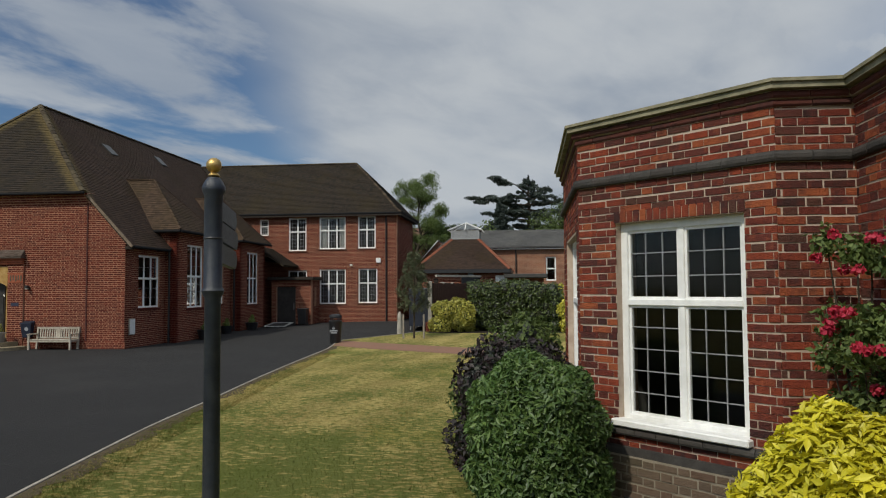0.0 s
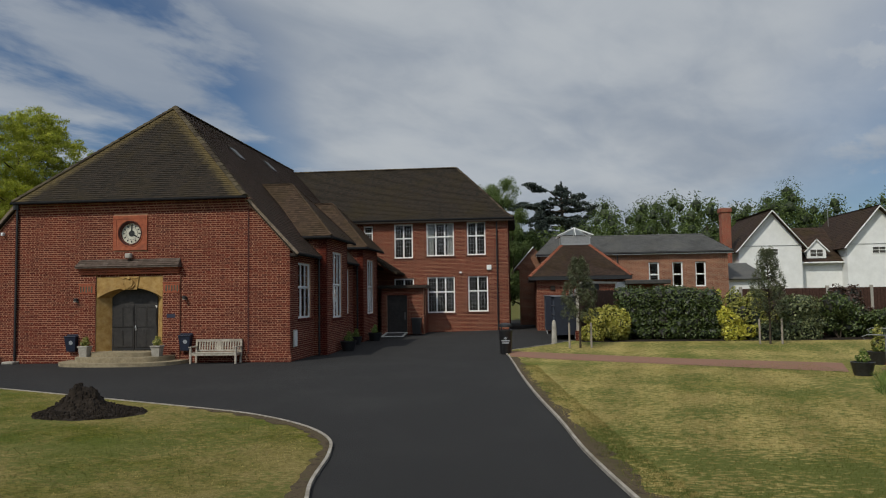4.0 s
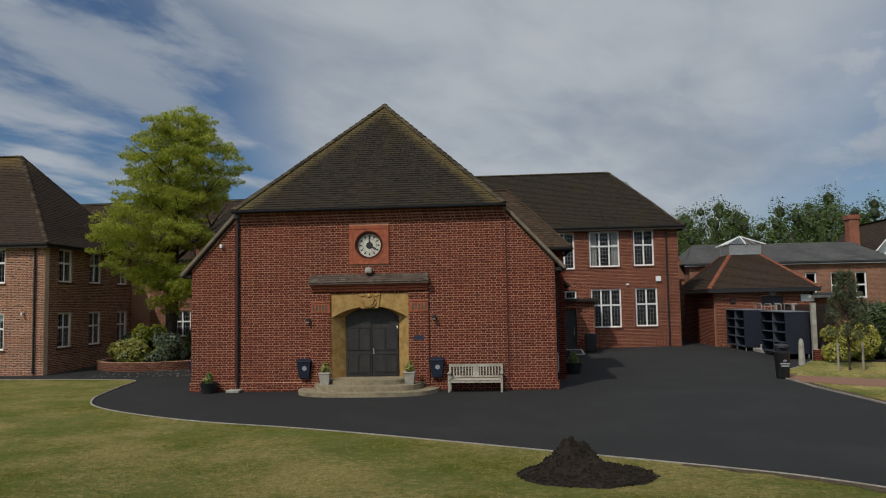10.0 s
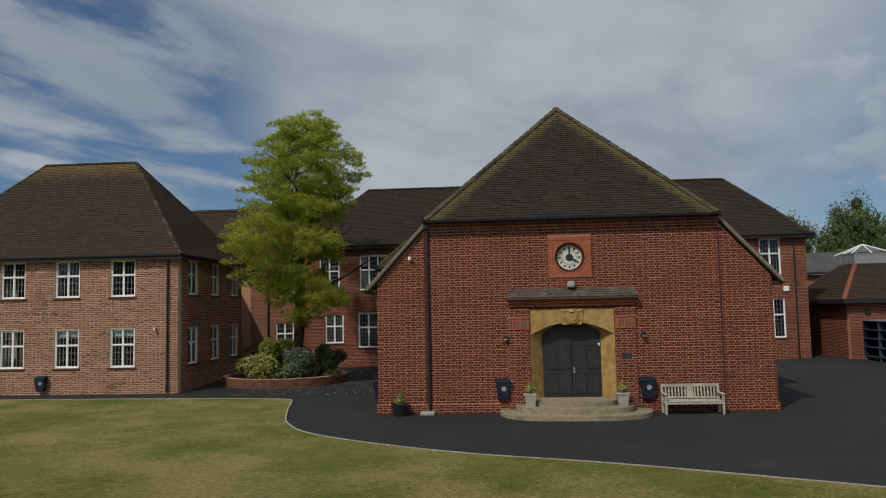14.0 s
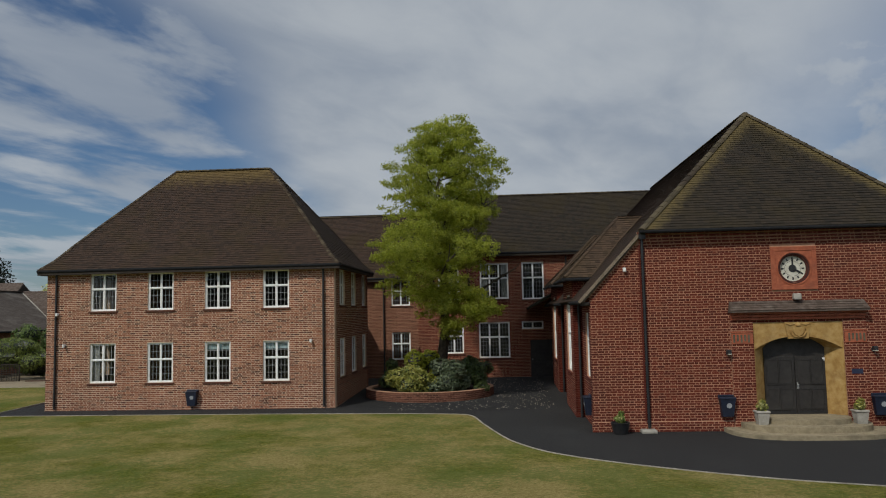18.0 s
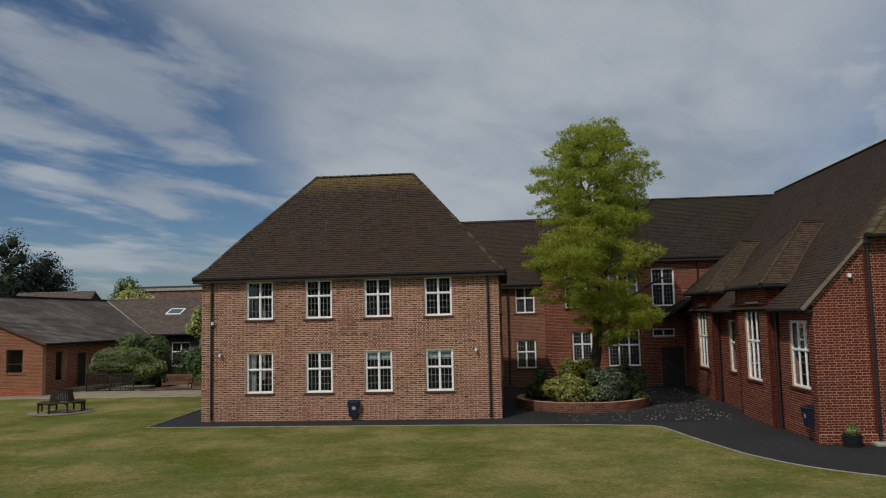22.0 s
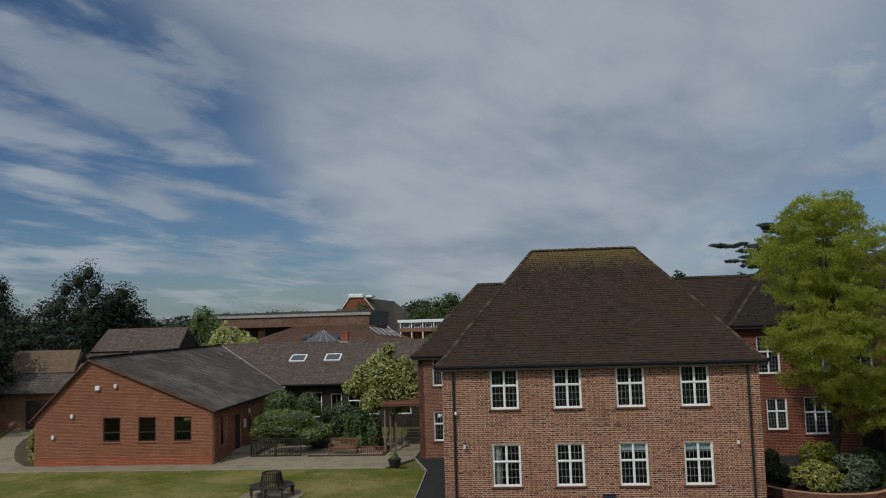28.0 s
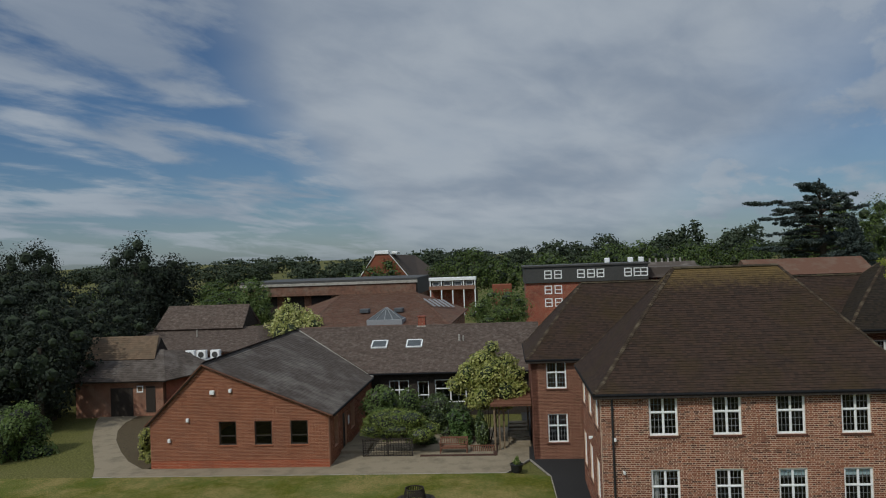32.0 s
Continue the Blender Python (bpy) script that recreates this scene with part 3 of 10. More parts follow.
    ridge_tan=surface("tan_roof_tile", [(0.12, 0.082, 0.052), (0.17, 0.118, 0.076)], 6, 0.85, 0.4, 60, pieces="island", piece_amount=0.6, stain=(0.10, 0.085, 0.06), stain_scale=1.5),
    bonnet=surface("lichened_bonnet_tile", [(0.036, 0.026, 0.018), (0.060, 0.043, 0.028), (0.050, 0.035, 0.024), (0.105, 0.082, 0.054)], 9, 0.9, 0.5, 50, pieces="island", piece_amount=0.8),
    slate_dark=surface("dark_slate", [(0.050, 0.049, 0.046), (0.068, 0.066, 0.062), (0.088, 0.085, 0.079)], 6, 0.65, 0.3, 50, pieces="island", piece_amount=0.6, stain=(0.105, 0.10, 0.085), stain_scale=0.8),
    locker_paint=surface("dark_locker_paint", [(0.007, 0.010, 0.020), (0.013, 0.017, 0.030)], 9, 0.5, 0.1, 80),
    climber_leaf=leafy("arching_climber_leaves", [(0.065, 0.105, 0.024), (0.115, 0.165, 0.040), (0.165, 0.22, 0.062)], 0.7, 0.28),
    sign_letter=surface("dull_silver_letter", [(0.10, 0.104, 0.11), (0.15, 0.155, 0.16)], 30, 0.5, 0.1, 60),
    locker_edge=surface("worn_locker_edges", [(0.035, 0.045, 0.065), (0.06, 0.072, 0.095)], 9, 0.5, 0.1, 80),
    locker_lid=surface("dusty_locker_lid", [(0.11, 0.12, 0.14), (0.17, 0.18, 0.20)], 9, 0.6, 0.1, 80),
    dark_brown_brick=surface("dark_brown_brick", [(0.10, 0.045, 0.030), (0.16, 0.070, 0.045), (0.20, 0.09, 0.06), (0.13, 0.055, 0.037)], 30, 0.9, 0.5, 120, pieces="island", piece_amount=0.85, stain=(0.10, 0.05, 0.035), stain_scale=0.5),
    gutter_iron=surface("gutter_iron", [(0.010, 0.010, 0.011), (0.018, 0.018, 0.019)], 12, 0.9, 0.2, 80),
    arching_leaf=leafy("pale_arching_leaves", [(0.11, 0.16, 0.030), (0.20, 0.25, 0.055), (0.30, 0.33, 0.085)], 0.5, 0.3),
    # plinth mortar: soiling, and shade painted in as a darker tone
    plinth_mortar=surface("soiled_mortar", [(0.26, 0.225, 0.17), (0.35, 0.30, 0.23)], 8, 0.95, 0.3, 150, stain=(0.16, 0.14, 0.10), stain_scale=0.9),
    purple_leaf=leafy("purple_leaves", [(0.014, 0.009, 0.012), (0.026, 0.014, 0.018), (0.018, 0.020, 0.011), (0.035, 0.018, 0.022)], 0.6, 0.12),
    skylight=surface("dark_roof_glazing", [(0.050, 0.056, 0.060), (0.080, 0.088, 0.094)], 3, 0.5),
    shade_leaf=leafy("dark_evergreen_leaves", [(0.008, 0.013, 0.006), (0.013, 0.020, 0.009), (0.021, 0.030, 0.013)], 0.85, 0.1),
    far_leaf=leafy("far_woodland_leaves", [(0.022, 0.034, 0.014), (0.035, 0.052, 0.022), (0.05, 0.068, 0.032)], 0.7, 0.15),
    cedar_leaf=leafy("cedar_needles", [(0.020, 0.032, 0.024), (0.034, 0.050, 0.040), (0.058, 0.078, 0.064)], 0.6, 0.12),
    pine_leaf=leafy("pine_needles", [(0.055, 0.068, 0.030), (0.085, 0.100, 0.045), (0.12, 0.13, 0.065)], 0.6, 0.2),
    grass_leaf=leafy("meadow_grass", [(0.09, 0.15, 0.025), (0.17, 0.25, 0.045), (0.26, 0.30, 0.08)], 0.6, 0.35),
    copper=leafy("copper_leaves", [(0.06, 0.03, 0.025), (0.10, 0.05, 0.035), (0.07, 0.06, 0.03)], 0.5, 0.2),
    rose=leafy("rose_petals", [(0.42, 0.015, 0.04), (0.58, 0.04, 0.09), (0.5, 0.02, 0.05)], 0.6, 0.3),
    daisy=leafy("white_petals", [(0.6, 0.6, 0.5), (0.75, 0.75, 0.68)], 0.7, 0.3),
    bloom=leafy("yellow_petals", [(0.45, 0.42, 0.12), (0.55, 0.52, 0.3)], 0.7, 0.3),
)


# ---- builders ----
def part(name, mesh, material, parent=None, label="", kind=""):
    """Links a mesh (or a bmesh, or a builder) as ONE object under a thing or a part."""
    if isinstance(mesh, Shape):
        mesh = mesh.mesh(name)
    elif isinstance(mesh, bmesh.types.BMesh):
        bm, mesh = mesh, bpy.data.meshes.new(name)
        bm.to_mesh(mesh)
        bm.free()
    if material and not mesh.materials:
        mesh.materials.append(M[material])
    ob = new(name, mesh)
    ob.parent = parent
    return tagged(ob, label, kind=kind)


def thing(name, label, category, at=(0, 0, 0), turn=0.0, group="", kind=""):
    ob = new(name)
    ob.empty_display_size = 0.2
    ob.matrix_basis = Matrix.Translation(at) @ Matrix.Rotation(turn, 4, "Z")
    return tagged(ob, label, category, group, kind)


class Shape:
    """Gathers boxes, bars, tubes and lathed forms into one mesh."""

    def __init__(self):
        self.v, self.f, self.smooth, self.weld = [], [], False, False

    def add(self, verts, faces):
        n = len(self.v)
        self.v += [tuple(p) for p in verts]
        self.f += [tuple(i + n for i in f) for f in faces]
        return self

    def box(self, a, b, bevel=0.0):
        (x0, y0, z0), (x1, y1, z1) = [min(p, q) for p, q in zip(a, b)], [max(p, q) for p, q in zip(a, b)]
        c = min(bevel, 0.45 * min(x1 - x0, y1 - y0, z1 - z0))
        if c <= 0:
            return self.add([(x, y, z) for z in (z0, z1) for y in (y0, y1) for x in (x0, x1)], [(0, 2, 3, 1), (4, 5, 7, 6), (0, 1, 5, 4), (2, 6, 7, 3), (0, 4, 6, 2), (1, 3, 7, 5)])
        bm = bmesh.new()
        bmesh.ops.create_cube(bm, size=1.0, matrix=Matrix.Translation(((x0 + x1) / 2, (y0 + y1) / 2, (z0 + z1) / 2)) @ Matrix.Diagonal((x1 - x0, y1 - y0, z1 - z0, 1)))
        bmesh.ops.bevel(bm, geom=bm.edges[:], offset=c, segments=1, affect="EDGES")
        bm.verts.index_update()
        self.add([v.co for v in bm.verts], [[v.index for v in f.verts] for f in bm.faces])
        bm.free()
        return self

    def prism(self, poly, d0, d1, axis="z"):
        """A polygon (list of pairs) pushed from d0 to d1 along an axis."""
        def put(p, d):
            return (p[0], p[1], d) if axis == "z" else (p[0], d, p[1]) if axis == "y" else (d, p[0], p[1])
        n = len(poly)
        vs = [put(p, d0) for p in poly] + [put(p, d1) for p in poly]
        return self.add(vs, [tuple(range(n))[::-1], tuple(range(n, 2 * n))] + [(i, (i + 1) % n, n + (i + 1) % n, n + i) for i in range(n)])

    def lathe(self, profile, at=(0, 0, 0), n=16):
        """Radii and heights turned round an upright axis."""
        vs, fs = [], []
        for r, z in profile:
            vs += [(at[0] + r * math.cos(2 * math.pi * i / n), at[1] + r * math.sin(2 * math.pi * i / n), at[2] + z) for i in range(n)]
        for k in range(len(profile) - 1):
            fs += [(k * n + i, k * n + (i + 1) % n, (k + 1) * n + (i + 1) % n, (k + 1) * n + i) for i in range(n)]
        fs += [tuple(range(n))[::-1], tuple(range((len(profile) - 1) * n, len(profile) * n))]
        self.smooth = True
        return self.add(vs, fs)

    def tube(self, points, radii, n=8):
        pts = [Vector(p) for p in points]
        radii = radii if isinstance(radii, (list, tuple)) else [radii] * len(pts)
        vs, fs = [], []
        for k, p in enumerate(pts):
            way = (pts[min(k + 1, len(pts) - 1)] - pts[max(k - 1, 0)]).normalized()
            side = way.cross(Vector((0, 0, 1)) if abs(way.z) < 0.95 else Vector((1, 0, 0))).normalized()
            other = way.cross(side)
            vs += [p + radii[k] * (math.cos(2 * math.pi * i / n) * side + math.sin(2 * math.pi * i / n) * other) for i in range(n)]
        for k in range(len(pts) - 1):
            fs += [(k * n + i, (k + 1) * n + i, (k + 1) * n + (i + 1) % n, k * n + (i + 1) % n) for i in range(n)]
        fs += [tuple(range(n)), tuple(range((len(pts) - 1) * n, len(pts) * n))[::-1]]
        self.smooth = True
        return self.add(vs, fs)

    def bar(self, a, b, w, d, up=(0, 0, 1)):
        """A square bar from a to b, w across and d deep."""
        a, b = Vector(a), Vector(b)
        way = (b - a).normalized()
        side = way.cross(Vector(up))
        if side.length < 1e-3:
            side = way.cross(Vector((1, 0, 0)))
        side.normalize()
        other = side.cross(way)
        vs = [p + i * w / 2 * side + j * d / 2 * other for p in (a, b) for i, j in ((-1, -1), (1, -1), (1, 1), (-1, 1))]
        return self.add(vs, [(0, 1, 2, 3), (7, 6, 5, 4), (0, 4, 5, 1), (1, 5, 6, 2), (2, 6, 7, 3), (3, 7, 4, 0)])

    def moved(self, m):
        self.v = [tuple(m @ Vector(p)) for p in self.v]
        return self

    def mesh(self, name):
        me = bpy.data.meshes.new(name)
        me.from_pydata(self.v, [], self.f)
        bm = bmesh.new()
        bm.from_mesh(me)
        if self.weld:
            bmesh.ops.remove_doubles(bm, verts=bm.verts[:], dist=0.0005)
        bmesh.ops.recalc_face_normals(bm, faces=bm.faces[:])
        bm.to_mesh(me)
        bm.free()
        if self.smooth:
            me.polygons.foreach_set("use_smooth", [len(p.vertices) == 4 for p in me.polygons])
            me.set_sharp_from_angle(angle=radians(40))
        return me


def quads_mesh(name, verts, quads):
    """A mesh from arrays of corners and four-cornered faces."""
    me = bpy.data.meshes.new(name)
    v, q = np.asarray(verts, np.float32).reshape(-1, 3), np.asarray(quads, np.int32).reshape(-1, 4)
    me.vertices.add(len(v))
    me.vertices.foreach_set("co", v.ravel())
    me.loops.add(q.size)
    me.loops.foreach_set("vertex_index", q.ravel())
    me.polygons.add(len(q))
    me.polygons.foreach_set("loop_start", np.arange(0, q.size, 4, dtype=np.int32))
    me.polygons.foreach_set("use_smooth", np.zeros(len(q), bool))
    me.update(calc_edges=True)
    return me


def ground_z(y, x=0.0):
    """The yard rises gently towards the buildings at the back, sooner on the side of the pavilion."""
    back = 0.22 * min(1.0, max(0.0, (y - 4.0) / 14.0))
    side = 0.22 * min(1.0, max(0.0, y / 6.0)) + 0.08 * min(1.0, max(0.0, (y - 6.0) / 4.0))
    return back + max(0.0, side - back) * min(1.0, max(0.0, (x - 7.0) / 5.0))


class Wall:
    """A wall along u from a corner, facing n, with its openings (u0, u1, z0, z1)."""

    def __init__(self, corner, end, z0, z1, openings=(), thick=0.3, top=None):
        self.o, e = Vector((*corner, 0)), Vector((*end, 0))
        self.L = (e - self.o).length
        self.u = (e - self.o) / self.L
        self.n = Vector((self.u.y, -self.u.x, 0))
        self.z0, self.z1, self.op, self.t, self.top = z0, z1, list(openings), thick, top

    def at(self, u, z, d=0.0):
        return self.o + self.u * u + self.n * d + Vector((0, 0, z))

    def place(self, u, z, d=0.0):
        m = Matrix((self.u, -self.n, (0, 0, 1))).transposed().to_4x4()
        m.translation = self.at(u, z, d)
        return m

    def panel(self):
        s = Shape()
        s.weld = True
        us = sorted({0.0, self.L, *(v for o in self.op for v in o[:2])})
        zs = sorted({self.z0, self.z1, *(v for o in self.op for v in o[2:])})
        solid = {}
        for i in range(len(us) - 1):
            for k in range(len(zs) - 1):
                cu, cz = (us[i] + us[i + 1]) / 2, (zs[k] + zs[k + 1]) / 2
                solid[i, k] = not any(a < cu < b and c < cz < d for a, b, c, d in self.op)
        for (i, k), yes in solid.items():
            if not yes:
                continue
            a, b, c, d = us[i], us[i + 1], zs[k], zs[k + 1]
            p = [self.at(a, c), self.at(b, c), self.at(b, d), self.at(a, d)]
            q = [self.at(a, c, -self.t), self.at(b, c, -self.t), self.at(b, d, -self.t), self.at(a, d, -self.t)]
            faces = [(0, 1, 2, 3), (7, 6, 5, 4)]
            for (di, dk), f in (((-1, 0), (0, 3, 7, 4)), ((1, 0), (1, 5, 6, 2)), ((0, -1), (0, 4, 5, 1)), ((0, 1), (3, 2, 6, 7))):
                if not solid.get((i + di, k + dk), False):
                    faces.append(f)
            s.add(p + q, faces)
        if self.top:
            m = len(self.top)
            s.add([self.at(u, z) for u, z in self.top] + [self.at(u, z, -self.t) for u, z in self.top],
                  [tuple(range(m)), tuple(range(m, 2 * m))[::-1]] + [(i, i + m, (i + 1) % m + m, (i + 1) % m) for i in range(m)])
        return s

    def span(self, z):
        """The stretch of the wall that is brick at a height."""
        if z <= self.z1 or not self.top:
            return 0.0, self.L
        us = []
        for (a, b), (c, d) in zip(self.top, self.top[1:] + self.top[:1]):
            if (b - z) * (d - z) < 0:
                us.append(a + (c - a) * (z - b) / (d - b))
        return (min(us), max(us)) if len(us) > 1 else (0, 0)

    def bricks(self, z_from=None, z_to=None, proud=0.006, seed=1, long=0.215, course=0.075, keep=None, joint=0.0155):
        """Bricks in Flemish bond, each a small block of its own: places of (u0, u1, z0, z1, depth)."""
        rng = random.Random(seed)
        out, head = [], 0.1025
        z_lo, z_hi = self.z0 if z_from is None else z_from, z_to or max([self.z1] + [z for _, z in self.top or ()])
        row, z = 0, z_lo
        while z + course <= z_hi + 0.02:
            rise = course + rng.uniform(-0.006, 0.006)
            zl, zh = z + joint / 2, z + rise - joint / 2
            lo, hi = self.span(zh)
            cuts = sorted((o[0], o[1]) for o in self.op if o[2] < zh - 0.01 and o[3] > zl + 0.01)
            free, at = [], lo
            for c, d in cuts:
                if c > at:
                    free.append((at, min(c, hi)))
                at = max(at, d)
            if at < hi:
                free.append((at, hi))
            u = -(long + head + 2 * joint) / 2 if row % 2 else 0.0
            k = 0
            sway = rng.uniform(-0.003, 0.003)
            u += rng.uniform(-0.02, 0.0)
            while u < hi:
                w = long if k % 2 == 0 else head
                for a, b in free:
                    x0, x1 = max(u, a), min(u + w, b)
                    if x1 - x0 > 0.014 and (keep is None or keep((x0 + x1) / 2, z)):
                        dx, dz = rng.uniform(-0.003, 0.003), rng.uniform(-0.003, 0.003) + sway
                        out.append((max(a, x0 + dx), min(b, x1 + dx), zl + dz, zh + dz + rng.uniform(-0.002, 0.002), proud * rng.uniform(0.6, 1.3)))
                u += w + joint
                k += 1
            z += rise
            row += 1
        return out

    def brick_mesh(self, name, **how):
        b = np.array(self.bricks(**how))
        o, u, n = np.array(self.o), np.array(self.u), np.array(self.n)
        if len(b) == 0:
            return None
        def pt(uu, zz, dd):
            return o + uu[:, None] * u + dd[:, None] * n + zz[:, None] * np.array([0, 0, 1.0])
        z = np.zeros(len(b)) - 0.002
        u0, u1, z0, z1, d = b.T
        e = 0.0015
        vs = np.stack([pt(u0, z0, z), pt(u1, z0, z), pt(u1, z1, z), pt(u0, z1, z), pt(u0 + e, z0 + e, d), pt(u1 - e, z0 + e, d), pt(u1 - e, z1 - e, d), pt(u0 + e, z1 - e, d)], 1)
        q = np.array([(4, 5, 6, 7), (0, 1, 5, 4), (1, 2, 6, 5), (2, 3, 7, 6), (3, 0, 4, 7)])
        return quads_mesh(name, vs.reshape(-1, 3), (q[None] + 8 * np.arange(len(b))[:, None, None]).reshape(-1, 4))


def brick_wall(name, parent, wall, brick, mortar="mortar", label="", seed=1, proud=0.004, **how):
    w = part(name, wall.panel(), mortar, parent, label)
    if brick:
        me = wall.brick_mesh("brickwork", seed=seed, proud=proud, **how)
        part("brickwork", me, brick, w, kind="stuff")
    return w


def roof_tiles(name, faces, parent, material, wide=0.165, gauge=0.115, seed=3, label=""):
    """Courses of plain tiles, lapped like steps, on faces whose first edge is the eave."""
    rng = np.random.default_rng(seed)
    V, Q, count = [], [], 0
    for face in faces:
        p = [np.array(v, float) for v in face]
        e = (p[1] - p[0]) / np.linalg.norm(p[1] - p[0])
        nrm = np.cross(e, p[2] - p[1])
        nrm /= np.linalg.norm(nrm)
        if nrm[2] < 0:
            nrm = -nrm
        s = np.cross(nrm, e)
        if s[2] < 0:
            s = -s
        flat = [((v - p[0]) @ e, (v - p[0]) @ s) for v in p]
        top = max(b for _, b in flat)
        for k in range(int(top / gauge) + 1):
            v0 = k * gauge
            vm = min(v0 + gauge * 0.45, top - 1e-4)
            us = [a + (c - a) * (vm - b) / (d - b) for (a, b), (c, d) in zip(flat, flat[1:] + flat[:1]) if (b - vm) * (d - vm) <= 0 and b != d]
            if len(us) < 2:
                continue
            lo, hi = min(us), max(us)
            u0 = np.arange(lo - (wide / 2 if k % 2 else 0), hi, wide)
            u1 = np.minimum(u0 + wide - 0.004, hi)
            u0 = np.maximum(u0, lo)
            ok = u1 - u0 > 0.02
            u0, u1 = u0[ok], u1[ok]
            n = len(u0)
            if not n:
                continue
            lift = 0.024 + rng.uniform(-0.004, 0.006, n)
            vb = v0 + rng.uniform(-0.006, 0.006, n) - 0.01

            def pt(u, v, h):
                return p[0] + u[:, None] * e + v[:, None] * s + h[:, None] * nrm
            one = np.ones(n)
            c = np.stack([pt(u0, vb, lift - 0.014), pt(u1, vb, lift - 0.014), pt(u1, vb, lift), pt(u0, vb, lift), pt(u1, (v0 + gauge) * one, 0.008 * one), pt(u0, (v0 + gauge) * one, 0.008 * one)], 1)
            V.append(c.reshape(-1, 3))
            i = count + 6 * np.arange(n)
            Q.append(np.stack([np.stack([i, i + 1, i + 2, i + 3], 1), np.stack([i + 3, i + 2, i + 4, i + 5], 1)], 1).reshape(-1, 4))
            count += 6 * n
    return part(name, quads_mesh(name, np.concatenate(V), np.concatenate(Q)), material, parent, label, kind="stuff")


def roof_slab(name, faces, parent, material, thick=0.12, label=""):
    s = Shape()
    s.weld = True
    for face in faces:
        p = [Vector(v) for v in face]
        n = (p[1] - p[0]).cross(p[2] - p[1]).normalized()
        if n.z < 0:
            n = -n
        m = len(p)
        s.add([v - Vector((0, 0, 0.006)) for v in p] + [v - thick * n for v in p], [tuple(range(m)), tuple(range(m, 2 * m))[::-1]] + [(i, i + m, (i + 1) % m + m, (i + 1) % m) for i in range(m)])
    return part(name, s, material, parent, label)


def ridge_run(parent, lines, material="hip_tile", size=0.13, step=0.3, name="ridge_tile_run"):
    """Half-round tiles lapped along hips and ridges."""
    for a, b in lines:
        s = Shape()
        a, b = Vector(a), Vector(b)
        way = (b - a).normalized()
        side = way.cross(Vector((0, 0, 1))).normalized()
        up = side.cross(way)
        n = max(1, round((b - a).length / step))
        for k in range(n):
            p, q = a.lerp(b, k / n), a.lerp(b, min(1, (k + 1.04) / n))
            ring = []
            for c, lift in ((p, 0.018), (q, 0.0)):
                for ang in (-80, -45, 0, 45, 80):
                    t = radians(ang)
                    ring.append(c + size * math.sin(t) * side + (size * math.cos(t) * 0.75 + lift - 0.045) * up)
            s.add(ring, [(i, i + 1, i + 6, i + 5) for i in range(4)] + [(0, 1, 2, 3, 4), (9, 8, 7, 6, 5)])
        part(name, s, material, parent, kind="stuff" if n > 12 else "")


WINDOWS = {}


